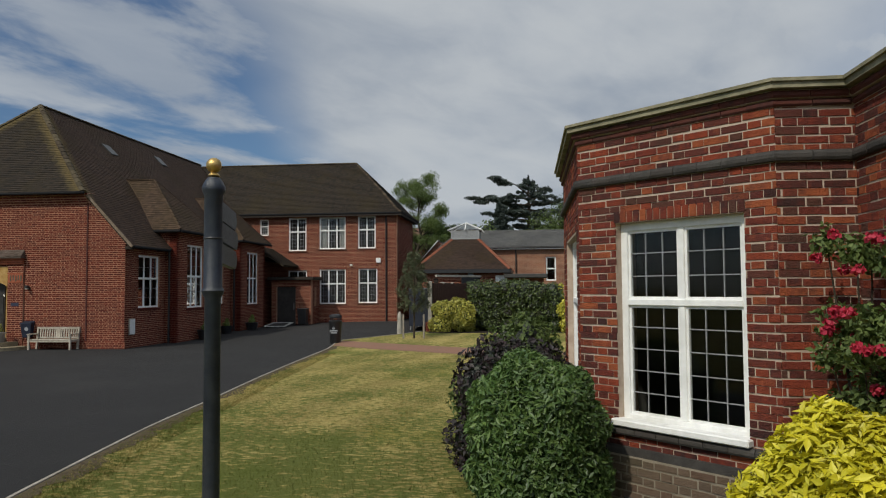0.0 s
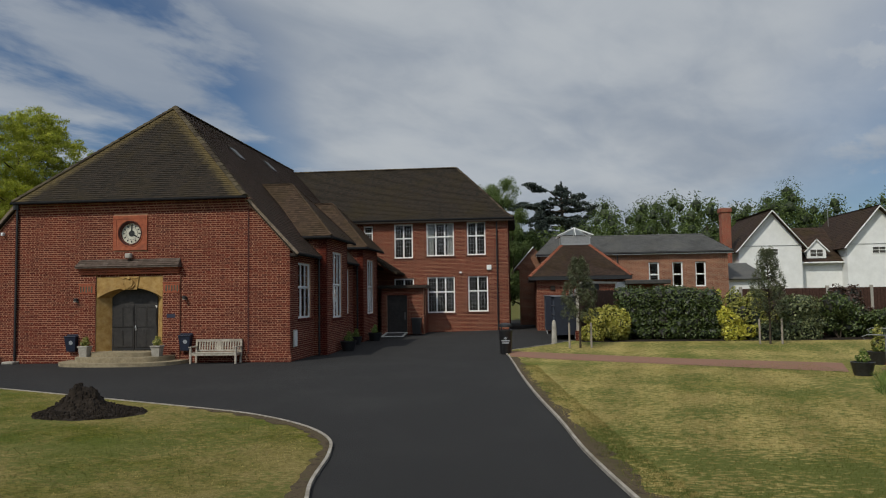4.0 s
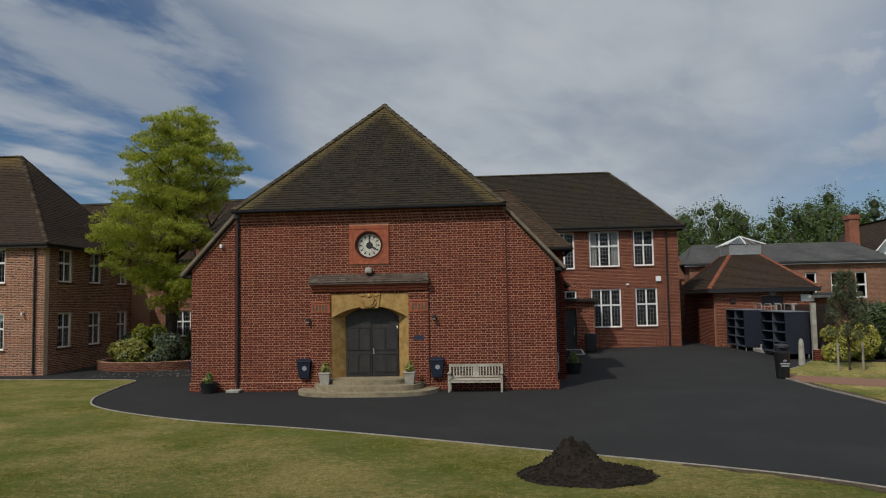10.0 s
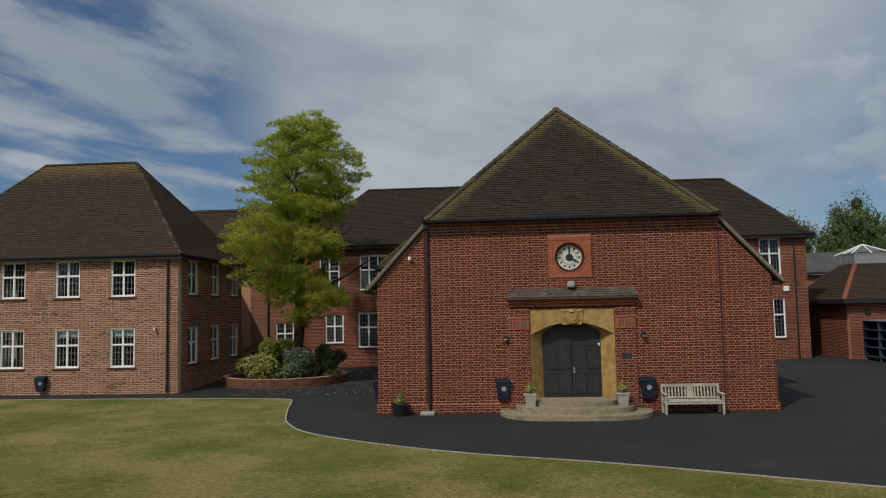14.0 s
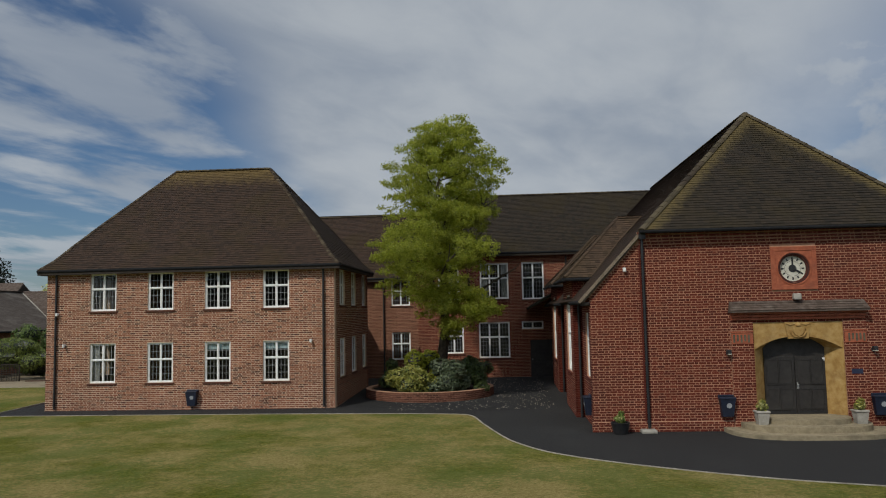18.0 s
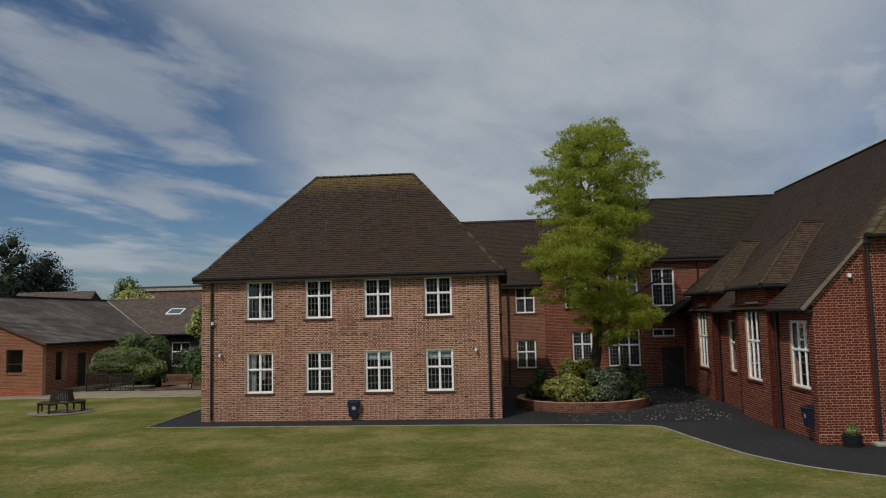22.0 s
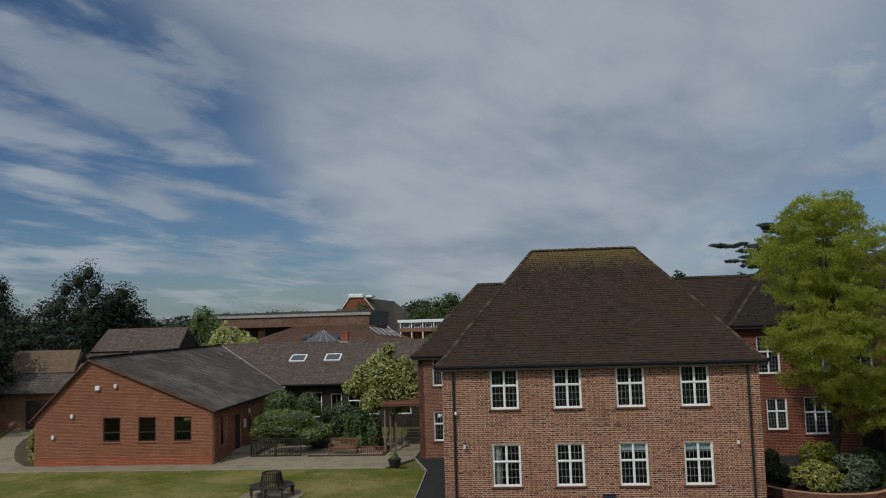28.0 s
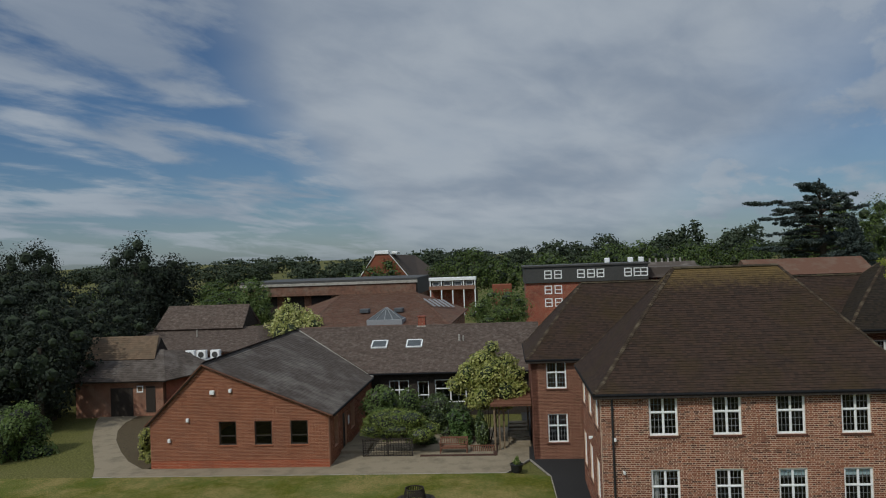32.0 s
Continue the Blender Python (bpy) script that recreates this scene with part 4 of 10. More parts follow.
def window(parent, wall, u0, u1, z0, z1, cols=2, split=0.42, bars=(2, 2, 3), sill="", back=0.05, drape="", fat=0.055, name="window", came=0.016, soldier=False, paint="white"):
    """A white window in the wall's opening: frame, lead bars, one pane a light, and a sill."""
    w, h = round(u1 - u0, 3), round(z1 - z0, 3)
    key = (w, h, cols, split, bars, fat, came, paint)
    if key not in WINDOWS:
        fr, ld, panes, sashes, posts = Shape(), [], [], [], []
        d = 0.07
        ring = [[(i, yy, i), (w - i, yy, i), (w - i, yy, h - i), (i, yy, h - i)] for i, yy in ((0, 0.006), (0.006, 0.0), (fat - 0.006, 0.0), (fat, 0.006), (fat, d), (0, d))]
        fr.add([v for r in ring for v in r], [(4 * k + i, 4 * k + (i + 1) % 4, (4 * k + 4) % 24 + (i + 1) % 4, (4 * k + 4) % 24 + i) for k in range(6) for i in range(4)])
        zt = h * (1 - split) if split else None
        light = (w - 2 * fat - (cols - 1) * fat * 0.8) / cols
        for c in range(1, cols):
            x = fat + c * light + (c - 1) * fat * 0.8
            posts.append(Shape().box((x, 0.004, fat), (x + fat * 0.8, d - 0.004, h - fat), 0.005).mesh("mullion"))
        if split:
            posts.append(Shape().box((fat, -0.006, zt - fat * 0.4), (w - fat, d - 0.002, zt + fat * 0.4), 0.005).mesh("transom"))
        for c in range(cols):
            x0 = fat + c * (light + fat * 0.8)
            rows = [(fat, zt - fat * 0.4, bars[2]), (zt + fat * 0.4, h - fat, bars[1])] if split else [(fat, h - fat, bars[2])]
            for a, b, ny in rows:
                e = 0.022
                ring = [[(x0 + i, yy, a + i), (x0 + light - i, yy, a + i), (x0 + light - i, yy, b - i), (x0 + i, yy, b - i)] for i, yy in ((0, 0.02), (0, 0.05), (e, 0.05), (e, 0.02))]
                sashes.append(Shape().add([v for r in ring for v in r], [(4 * k + i, 4 * k + (i + 1) % 4, (4 * k + 4) % 16 + (i + 1) % 4, (4 * k + 4) % 16 + i) for k in range(4) for i in range(4)]).mesh("casement"))
                for i in range(1, bars[0]):
                    x = x0 + light * i / bars[0]
                    ld.append(Shape().box((x - came / 2, 0.03, a + e), (x + came / 2, 0.044, b - e)).mesh("glazing_bar"))
                for i in range(1, ny):
                    z = a + (b - a) * i / ny
                    ld.append(Shape().box((x0 + e, 0.031, z - came / 2), (x0 + light - e, 0.043, z + came / 2)).mesh("glazing_bar"))
                panes.append((x0 + e, x0 + light - e, a + e, b - e))
        WINDOWS[key] = (fr.mesh("window_frame"), ld, posts, sashes, [Shape().add([(a, 0.037, c), (b, 0.037, c), (b, 0.037, e), (a, 0.037, e)], [(0, 1, 2, 3)]).mesh("pane") for a, b, c, e in panes])
    fr, ld, posts, sashes, panes = WINDOWS[key]
    ob = part(name, fr, paint, parent)
    ob.matrix_basis = wall.place(u0, z0, -back)
    for me in posts:
        part(me.name.split(".")[0], me, paint, ob)
    for me in sashes:
        part("casement", me, paint, ob)
    for me in ld:
        part("glazing_bar", me, "lead", ob)
    for me in panes:
        pane = part("pane", me, "glass", ob)
        pane.visible_shadow = False
    if sill:
        s = Shape().box((-0.07, -back - 0.05, -0.075), (w + 0.07, 0.02, -0.002), 0.008)
        part("window_sill", s, sill, ob)
    if drape == "blind":
        part("window_blind", Shape().box((0.05, 0.12, h * 0.80), (w - 0.05, 0.14, h - 0.04)), "blind", ob)
    elif drape:
        s = Shape()
        sides = ((0.04, 0.30),) if drape == "left" else ((0.70, 0.96),) if drape == "right" else ((0.04, 0.26), (0.74, 0.96))
        for a, b in sides:
            k = 7
            pts = [(w * (a + (b - a) * i / k), 0.13 + 0.025 * (i % 2)) for i in range(k + 1)]
            for (x0, y0), (x1, y1) in zip(pts, pts[1:]):
                s.add([(x0, y0, 0.05), (x1, y1, 0.05), (x1, y1, h - 0.05), (x0, y0, h - 0.05), (x0, y0 + 0.01, 0.05), (x1, y1 + 0.01, 0.05), (x1, y1 + 0.01, h - 0.05), (x0, y0 + 0.01, h - 0.05)], [(0, 1, 2, 3), (4, 7, 6, 5), (3, 2, 6, 7), (0, 4, 5, 1)])
        part("curtain", s, "curtain", ob)
    return ob


def downpipe(parent, wall, u, z0, z1, shoe=True, d=0.075, hopper=False):
    s = Shape().tube([wall.at(u, z0, d), wall.at(u, z1, d)], 0.042, 10)
    for k in range(int((z1 - z0) / 1.7) + 1):
        z = z0 + 0.15 + 1.7 * k
        s.tube([wall.at(u, z, d), wall.at(u, z + 0.07, d)], 0.054, 10)
    if hopper:
        s.add([wall.at(u + a, z1 + h, b) for h in (0, 0.22) for a, b in ((-0.1, 0), (0.1, 0), (0.1, 0.18), (-0.1, 0.18))], [(0, 1, 2, 3), (4, 5, 6, 7), (0, 1, 5, 4), (1, 2, 6, 5), (2, 3, 7, 6), (3, 0, 4, 7)])
    return part("downpipe", s, "black", parent)


def gutter(parent, lines, material="gutter_iron", r=0.06):
    for a, b in lines:
        part("gutter", Shape().tube([a, b], r, 8), material, parent)


def leaves(name, blobs, n, size, material, parent=None, label="", seed=1, shell=0.55, droop=0.0, long=1.6, kind="stuff", lift=0.35):
    """Many small leaves spread through rounded clumps (centre, radii), denser towards their outsides."""
    rng = np.random.default_rng(seed)
    vol = np.array([r[0] * r[1] + r[1] * r[2] + r[0] * r[2] for _, r in blobs])
    pick = rng.choice(len(blobs), n, p=vol / vol.sum())
    c, r = np.array([b[0] for b in blobs], float)[pick], np.array([b[1] for b in blobs], float)[pick]
    d = rng.normal(size=(n, 3))
    d /= np.linalg.norm(d, axis=1)[:, None]
    rad = shell + (1 - shell) * rng.random(n) ** 0.6
    rad *= 1 + 0.12 * np.sin(5 * d[:, 0] + 3 * c[:, 0]) * np.sin(5 * d[:, 2] + 2 * c[:, 1])
    p = c + d * r * rad[:, None]
    nrm = d + rng.normal(size=(n, 3)) * 0.75 + np.array([0, 0, lift])
    nrm /= np.linalg.norm(nrm, axis=1)[:, None]
    t = np.cross(nrm, rng.normal(size=(n, 3)))
    t[:, 2] -= droop
    t /= np.linalg.norm(t, axis=1)[:, None]
    b = np.cross(nrm, t)
    s = size * rng.uniform(0.6, 1.3, n)[:, None]
    L = t * s * long / 2
    Wd = b * s / 2
    v = np.stack([p - L, p + Wd * 0.9 - L * 0.1 + nrm * s * 0.08, p + L, p - Wd * 0.9 - L * 0.1 + nrm * s * 0.08], 1).reshape(-1, 3)
    return part(name, quads_mesh(name, v, np.arange(4 * n).reshape(-1, 4)), material, parent, label, kind=kind)


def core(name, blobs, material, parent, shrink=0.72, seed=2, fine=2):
    """A rough core, so a dense bush isn't hollow; dark ones paint inner shade."""
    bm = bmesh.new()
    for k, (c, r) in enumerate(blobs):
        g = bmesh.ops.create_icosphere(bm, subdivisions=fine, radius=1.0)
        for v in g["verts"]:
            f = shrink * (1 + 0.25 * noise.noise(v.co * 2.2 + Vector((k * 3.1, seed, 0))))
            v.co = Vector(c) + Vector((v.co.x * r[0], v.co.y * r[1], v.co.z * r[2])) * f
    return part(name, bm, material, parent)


def bush(name, label, at, blobs, n, size, material, seed=1, category="shrub", group="", inner="shade_core", long=1.6, stems=True, shell=0.55, lift=0.35):
    t = thing(name, label, category, at, group=group)
    if stems:
        s = Shape()
        rng = random.Random(seed)
        for _ in range(5):
            c, r = rng.choice(blobs)
            s.tube([(rng.uniform(-0.1, 0.1), rng.uniform(-0.1, 0.1), 0), (c[0] * 0.5, c[1] * 0.5, c[2] * 0.5), (c[0], c[1], c[2])], [0.03, 0.022, 0.008], 6)
        part("woody_base", s, "bark", t)
    # the core's dark default colour imitates shade between the leaves
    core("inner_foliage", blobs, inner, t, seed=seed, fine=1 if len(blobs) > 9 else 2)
    leaves("leaf_canopy", blobs, n, size, material, t, seed=seed, long=long, shell=shell, lift=lift)
    return t


def branching(base, height, spread, r0, seed, levels=3, first=0.35, n_first=6, lean=0.0):
    """Trunk and limbs of a tree, and the ends of its limbs."""
    rng = random.Random(seed)
    s, tips = Shape(), []
    top = Vector(base) + Vector((lean * height, 0, height * 0.86))
    k = 8
    pts = [Vector(base).lerp(top, i / k) + Vector((rng.uniform(-1, 1), rng.uniform(-1, 1), 0)) * 0.02 * height * (i > 0) for i in range(k + 1)]
    rad = [r0 * (1.25 if i == 0 else 1) * (1 - 0.88 * i / k) for i in range(k + 1)]
    s.tube(pts, rad, 9)

    def limb(p, way, length, r, level):
        q = [p]
        d = way.copy()
        for _ in range(4):
            d = (d + Vector((rng.uniform(-0.25, 0.25), rng.uniform(-0.25, 0.25), rng.uniform(-0.05, 0.25)))).normalized()
            q.append(q[-1] + d * length / 4)
        s.tube(q, [r * (1 - 0.2 * i) for i in range(5)], 6)
        tips.append(q[-1])
        if level > 1:
            for _ in range(3):
                i = rng.randint(2, 4)
                nd = (d + Vector((rng.uniform(-1, 1), rng.uniform(-1, 1), rng.uniform(-0.2, 0.6)))).normalized()
                limb(q[i], nd, length * 0.55, r * 0.5, level - 1)

    for i in range(n_first):
        f = first + (0.95 - first) * i / max(1, n_first - 1)
        j = min(k - 1, int(f * k))
        p = pts[j].lerp(pts[j + 1], f * k - j)
        a = i * 2.4 + rng.uniform(-0.4, 0.4)
        way = Vector((math.cos(a), math.sin(a), rng.uniform(0.25, 0.7))).normalized()
        limb(p, way, spread * (1.05 - 0.6 * (f - first) / (1 - first)), rad[j] * 0.55, levels - 1)
    tips.append(pts[-1])
    return s, tips


def sheet(name, outline, z, material, label, parent=None, category="", kind="structure", thick=0.0):
    """A level sheet with the yard's slight rise; outline is a list of (x, y)."""
    bm = bmesh.new()
    f = bm.faces.new([bm.verts.new((x, y, 0)) for x, y in outline])
    if f.normal.z < 0:
        f.normal_flip()
    for y in (0.0, 4.0, 6.0, 10.0, 18.0):
        bmesh.ops.bisect_plane(bm, geom=bm.verts[:] + bm.edges[:] + bm.faces[:], plane_co=(0, y, 0), plane_no=(0, 1, 0))
    for x in (7.0, 12.0):
        bmesh.ops.bisect_plane(bm, geom=bm.verts[:] + bm.edges[:] + bm.faces[:], plane_co=(x, 0, 0), plane_no=(1, 0, 0))
    bmesh.ops.triangulate(bm, faces=bm.faces[:])
    if thick:
        ret = bmesh.ops.extrude_face_region(bm, geom=bm.faces[:])
        for v in ret["geom"]:
            if isinstance(v, bmesh.types.BMVert):
                v.co.z -= thick
    bmesh.ops.recalc_face_normals(bm, faces=bm.faces[:])
    for v in bm.verts:
        v.co.z += z + ground_z(v.co.y, v.co.x)
    if not thick:
        for g in bm.faces:
            if g.normal.z < 0:
                g.normal_flip()
    ob = part(name, bm, material, parent, label, kind=kind)
    return tagged(ob, label, category)


def curve_through(points, n=8):
    """A smooth line through the points."""
    p = [Vector((*q, 0)) for q in points]
    out = []
    for i in range(len(p) - 1):
        a, b, c, d = p[max(i - 1, 0)], p[i], p[i + 1], p[min(i + 2, len(p) - 1)]
        for k in range(n):
            t = k / n
            q = 0.5 * ((2 * b) + (c - a) * t + (2 * a - 5 * b + 4 * c - d) * t * t + (3 * b - a - 3 * c + d) * t ** 3)
            out.append((q.x, q.y))
    return out + [points[-1]]


def edging(name, line, label, wide=0.045, high=0.045, material="kerb"):
    s = Shape()
    pts = [Vector((x, y, ground_z(y, x))) for x, y in line]
    side = []
    for i, p in enumerate(pts):
        way = pts[min(i + 1, len(pts) - 1)] - pts[max(i - 1, 0)]
        side.append(Vector((way.y, -way.x, 0)).normalized() * wide / 2)
    for i in range(len(pts) - 1):
        a, b, sa, sb = pts[i], pts[i + 1], side[i], side[i + 1]
        up, dn = Vector((0, 0, high)), Vector((0, 0, -0.05))
        s.add([a - sa + dn, a + sa + dn, a + sa + up, a - sa + up, b - sb + dn, b + sb + dn, b + sb + up, b - sb + up], [(3, 2, 6, 7), (0, 3, 7, 4), (1, 5, 6, 2)] + ([(0, 1, 2, 3)] if i == 0 else []) + ([(4, 7, 6, 5)] if i == len(pts) - 2 else []))
    return tagged(part(name, s, material), label, kind="structure")

# ---- ground ----
def build_ground():
    bm = bmesh.new()
    rows = []
    ys = [-120, -60, -30, 0, 4, 6, 10, 18, 40, 80, 140, 240, 420, 800, 1500, 2400]
    xs = [-2400, -1200, -600, -300, -160, -100, -60, -30, 0, 7, 12, 30, 60, 100, 160, 300, 600, 1200, 2400]
    for y in ys:
        rows.append([bm.verts.new((x, y, -0.09 + ground_z(y, x) + (0 if y < 240 else 0.008 * (y - 240)))) for x in xs])
    for a, b in zip(rows, rows[1:]):
        for i in range(len(xs) - 1):
            bm.faces.new((a[i], a[i + 1], b[i + 1], b[i]))
    ob = part("ground", bm, "rough_grass", None, kind="structure")
    tagged(ob, "rough grass ground reaching the far tree line")


build_ground()
KERB_FRONT = curve_through([(-10.3, 4.02), (-9.75, 3.55), (-9.3, 1.6), (-8.75, -0.6), (-8.3, -1.9), (-7.4, -3.4), (-5.6, -4.9), (-2.95, -6.4), (0.0, -7.5), (3.2, -9.0), (5.4, -10.1), (7.65, -11.22), (9.1, -12.05), (10.35, -13.2), (11.13, -14.4), (11.45, -15.6), (11.65, -17.2), (12.0, -19.0), (12.6, -24.0), (12.8, -42.0)])
KERB_PATH = [(-29.35, 16.9), (-28.45, 14.0), (-28.35, 10.0), (-28.35, 4.68), (-22.0, 4.6), (-16.6, 4.5), (-12.0, 4.25), (-10.3, 4.02)]
KERB_RIGHT = curve_through([(16.33, 6.69), (15.41, 5.23), (14.4, 3.93), (13.7, 2.99), (13.58, 2.22), (13.73, 1.13), (13.92, -1.2), (14.17, -5.0), (14.5, -9.1), (14.85, -12.6), (15.1, -15.5), (15.6, -19.1), (16.3, -24.0), (17.5, -42.0)], 6)

sheet("yard", [(-29.6, 17.4)] + KERB_PATH + KERB_FRONT[1:] + list(reversed(KERB_RIGHT)) + [(19.0, 11.0), (21.5, 17.0), (21.5, 34.0), (-29.6, 34.0)], 0.0, "asphalt", "smooth black asphalt yard between the lawns and the halls", category="yard")
sheet("front_lawn", [(-30.6, 14.6)] + KERB_PATH[1:] + KERB_FRONT[1:] + [(-95, -42.0), (-95, 14.6)], 0.028, "lawn", "mown front lawn with dry straw-coloured patches", category="lawn")
sheet("side_lawn", KERB_RIGHT + [(40.0, -42.0), (40.0, 9.0)], 0.028, "lawn_side", "striped mown side lawn, dry and yellowing", category="lawn")
edging("kerb", KERB_PATH + KERB_FRONT[1:], "pale concrete edging strip between lawn and asphalt")
edging("kerb", KERB_RIGHT, "pale concrete edging strip along the side lawn")
# worn soil strip beside the edging of the side lawn and at the lawn's tip
rngb = random.Random(5)
def soil_strip(line, side, label, wide=1.0):
    fine = []
    for (ax, ay), (bx, by) in zip(line, line[1:]):
        k = max(1, int(math.hypot(bx - ax, by - ay) / 0.12))
        fine += [(ax + (bx - ax) * i / k, ay + (by - ay) * i / k) for i in range(k)]
    line = fine + [line[-1]]
    inner = [wide * 0.13 + 0.16 * noise.noise(Vector((x * 3.4, y * 3.4, 7))) + 0.16 * noise.noise(Vector((x * 0.9, y * 0.9, 3))) + 0.07 * noise.noise(Vector((x * 15, y * 15, 5))) for x, y in line]
    pts = [Vector((*p, 0)) for p in line]
    a, b = [], []
    for i, p in enumerate(pts):
        way = pts[min(i + 1, len(pts) - 1)] - pts[max(i - 1, 0)]
        nrm = Vector((-way.y, way.x, 0)).normalized() * side
        a.append(tuple((p + nrm * 0.03)[:2]))
        b.append(tuple((p + nrm * max(0.06, inner[i] + 0.04))[:2]))
    sheet("soil_strip", a + b[::-1], 0.034, "dry_edge", label)


soil_strip([p for p in KERB_RIGHT if p[1] < 1.0 and p[1] > -30], 1, "bare worn soil along the lawn edge", 1.6)
soil_strip([p for p in KERB_FRONT if -30 < p[1] < -11], -1, "bare worn soil along the lawn edge", 1.3)
sheet("garden_path", [(13.76, 0.99), (13.7, 2.69), (23.9, -1.9), (23.0, -4.6)], 0.036, "path_brick", "red-brown paved path across the side lawn", category="path")
sheet("pavement", [(-52.2, 14.65), (-30.6, 14.6), (-29.4, 16.95), (-29.2, 24.5), (-40.0, 24.5), (-40.0, 16.06), (-50.2, 16.06), (-51.8, 17.6), (-53.4, 19.8), (-55.2, 22.6), (-56.6, 25.4), (-57.4, 28.0), (-57.6, 30.4), (-60.6, 30.4), (-59.9, 28.6), (-58.6, 26.0), (-56.9, 22.8), (-55.0, 19.6), (-53.2, 16.6)], 0.012, "paving", "buff paved terrace round the gabled annex")
sheet("side_ground", [(-50.2, 16.06), (-49.9, 16.06), (-49.9, 30.4), (-57.6, 30.4), (-57.4, 28.0), (-56.6, 25.4), (-55.2, 22.6), (-53.4, 19.8), (-51.8, 17.6)], 0.008, "dry_edge", "bare brown ground beside the annex wall")
edging("kerb", [(-52.2, 14.6), (-30.6, 14.6), (-29.4, 16.95)], "pale edging strip along the terrace", 0.07, 0.04)
sheet("gravel_court", [(-15.1, 6.4), (-10.6, 5.4), (-7.6, 5.0), (-6.6, 7.0), (-6.6, 16.5), (-15.1, 16.9)], 0.008, "gravelly", "dark asphalt court with scattered pale leaf litter")


# Small pale blocks stand for the leaf litter on the court.
def scattered_litter():
    rng = np.random.default_rng(4)
    n = 800
    x, y = rng.uniform(-13.0, -6.7, n), rng.uniform(5.2, 15.5, n)
    z = np.array([ground_z(v) for v in y]) + 0.012
    s = rng.uniform(0.008, 0.022, n)
    base = np.stack([x, y, z], 1)
    off = np.array([(-1, -1, 0), (1, -1, 0), (1, 1, 0), (-1, 1, 0), (-0.6, -0.6, 1), (0.6, -0.6, 1), (0.6, 0.6, 1), (-0.6, 0.6, 1)])
    v = base[:, None] + off[None] * s[:, None, None]
    q = np.array([(4, 5, 6, 7), (0, 1, 5, 4), (1, 2, 6, 5), (2, 3, 7, 6), (3, 0, 4, 7)])
    ob = part("gravel", quads_mesh("gravel", v.reshape(-1, 3), (q[None] + 8 * np.arange(n)[:, None, None]).reshape(-1, 4)), "grey_post", None, kind="stuff")
    tagged(ob, "pale leaf litter strewn over the asphalt court", "gravel")


scattered_litter()


# ---- the hall with the clock ----
SL, KINK = 0.98, 4.43


def hall_z(x):
    """The slope of the hall's roof, a little steeper below the cornice."""
    x = abs(x)
    return 10.3 - SL * x if x < KINK else 10.3 - SL * KINK - 1.1 * (x - KINK)


def hall_x(z):
    zk = 10.3 - SL * KINK
    return (10.3 - z) / SL if z > zk else KINK + (zk - z) / 1.1


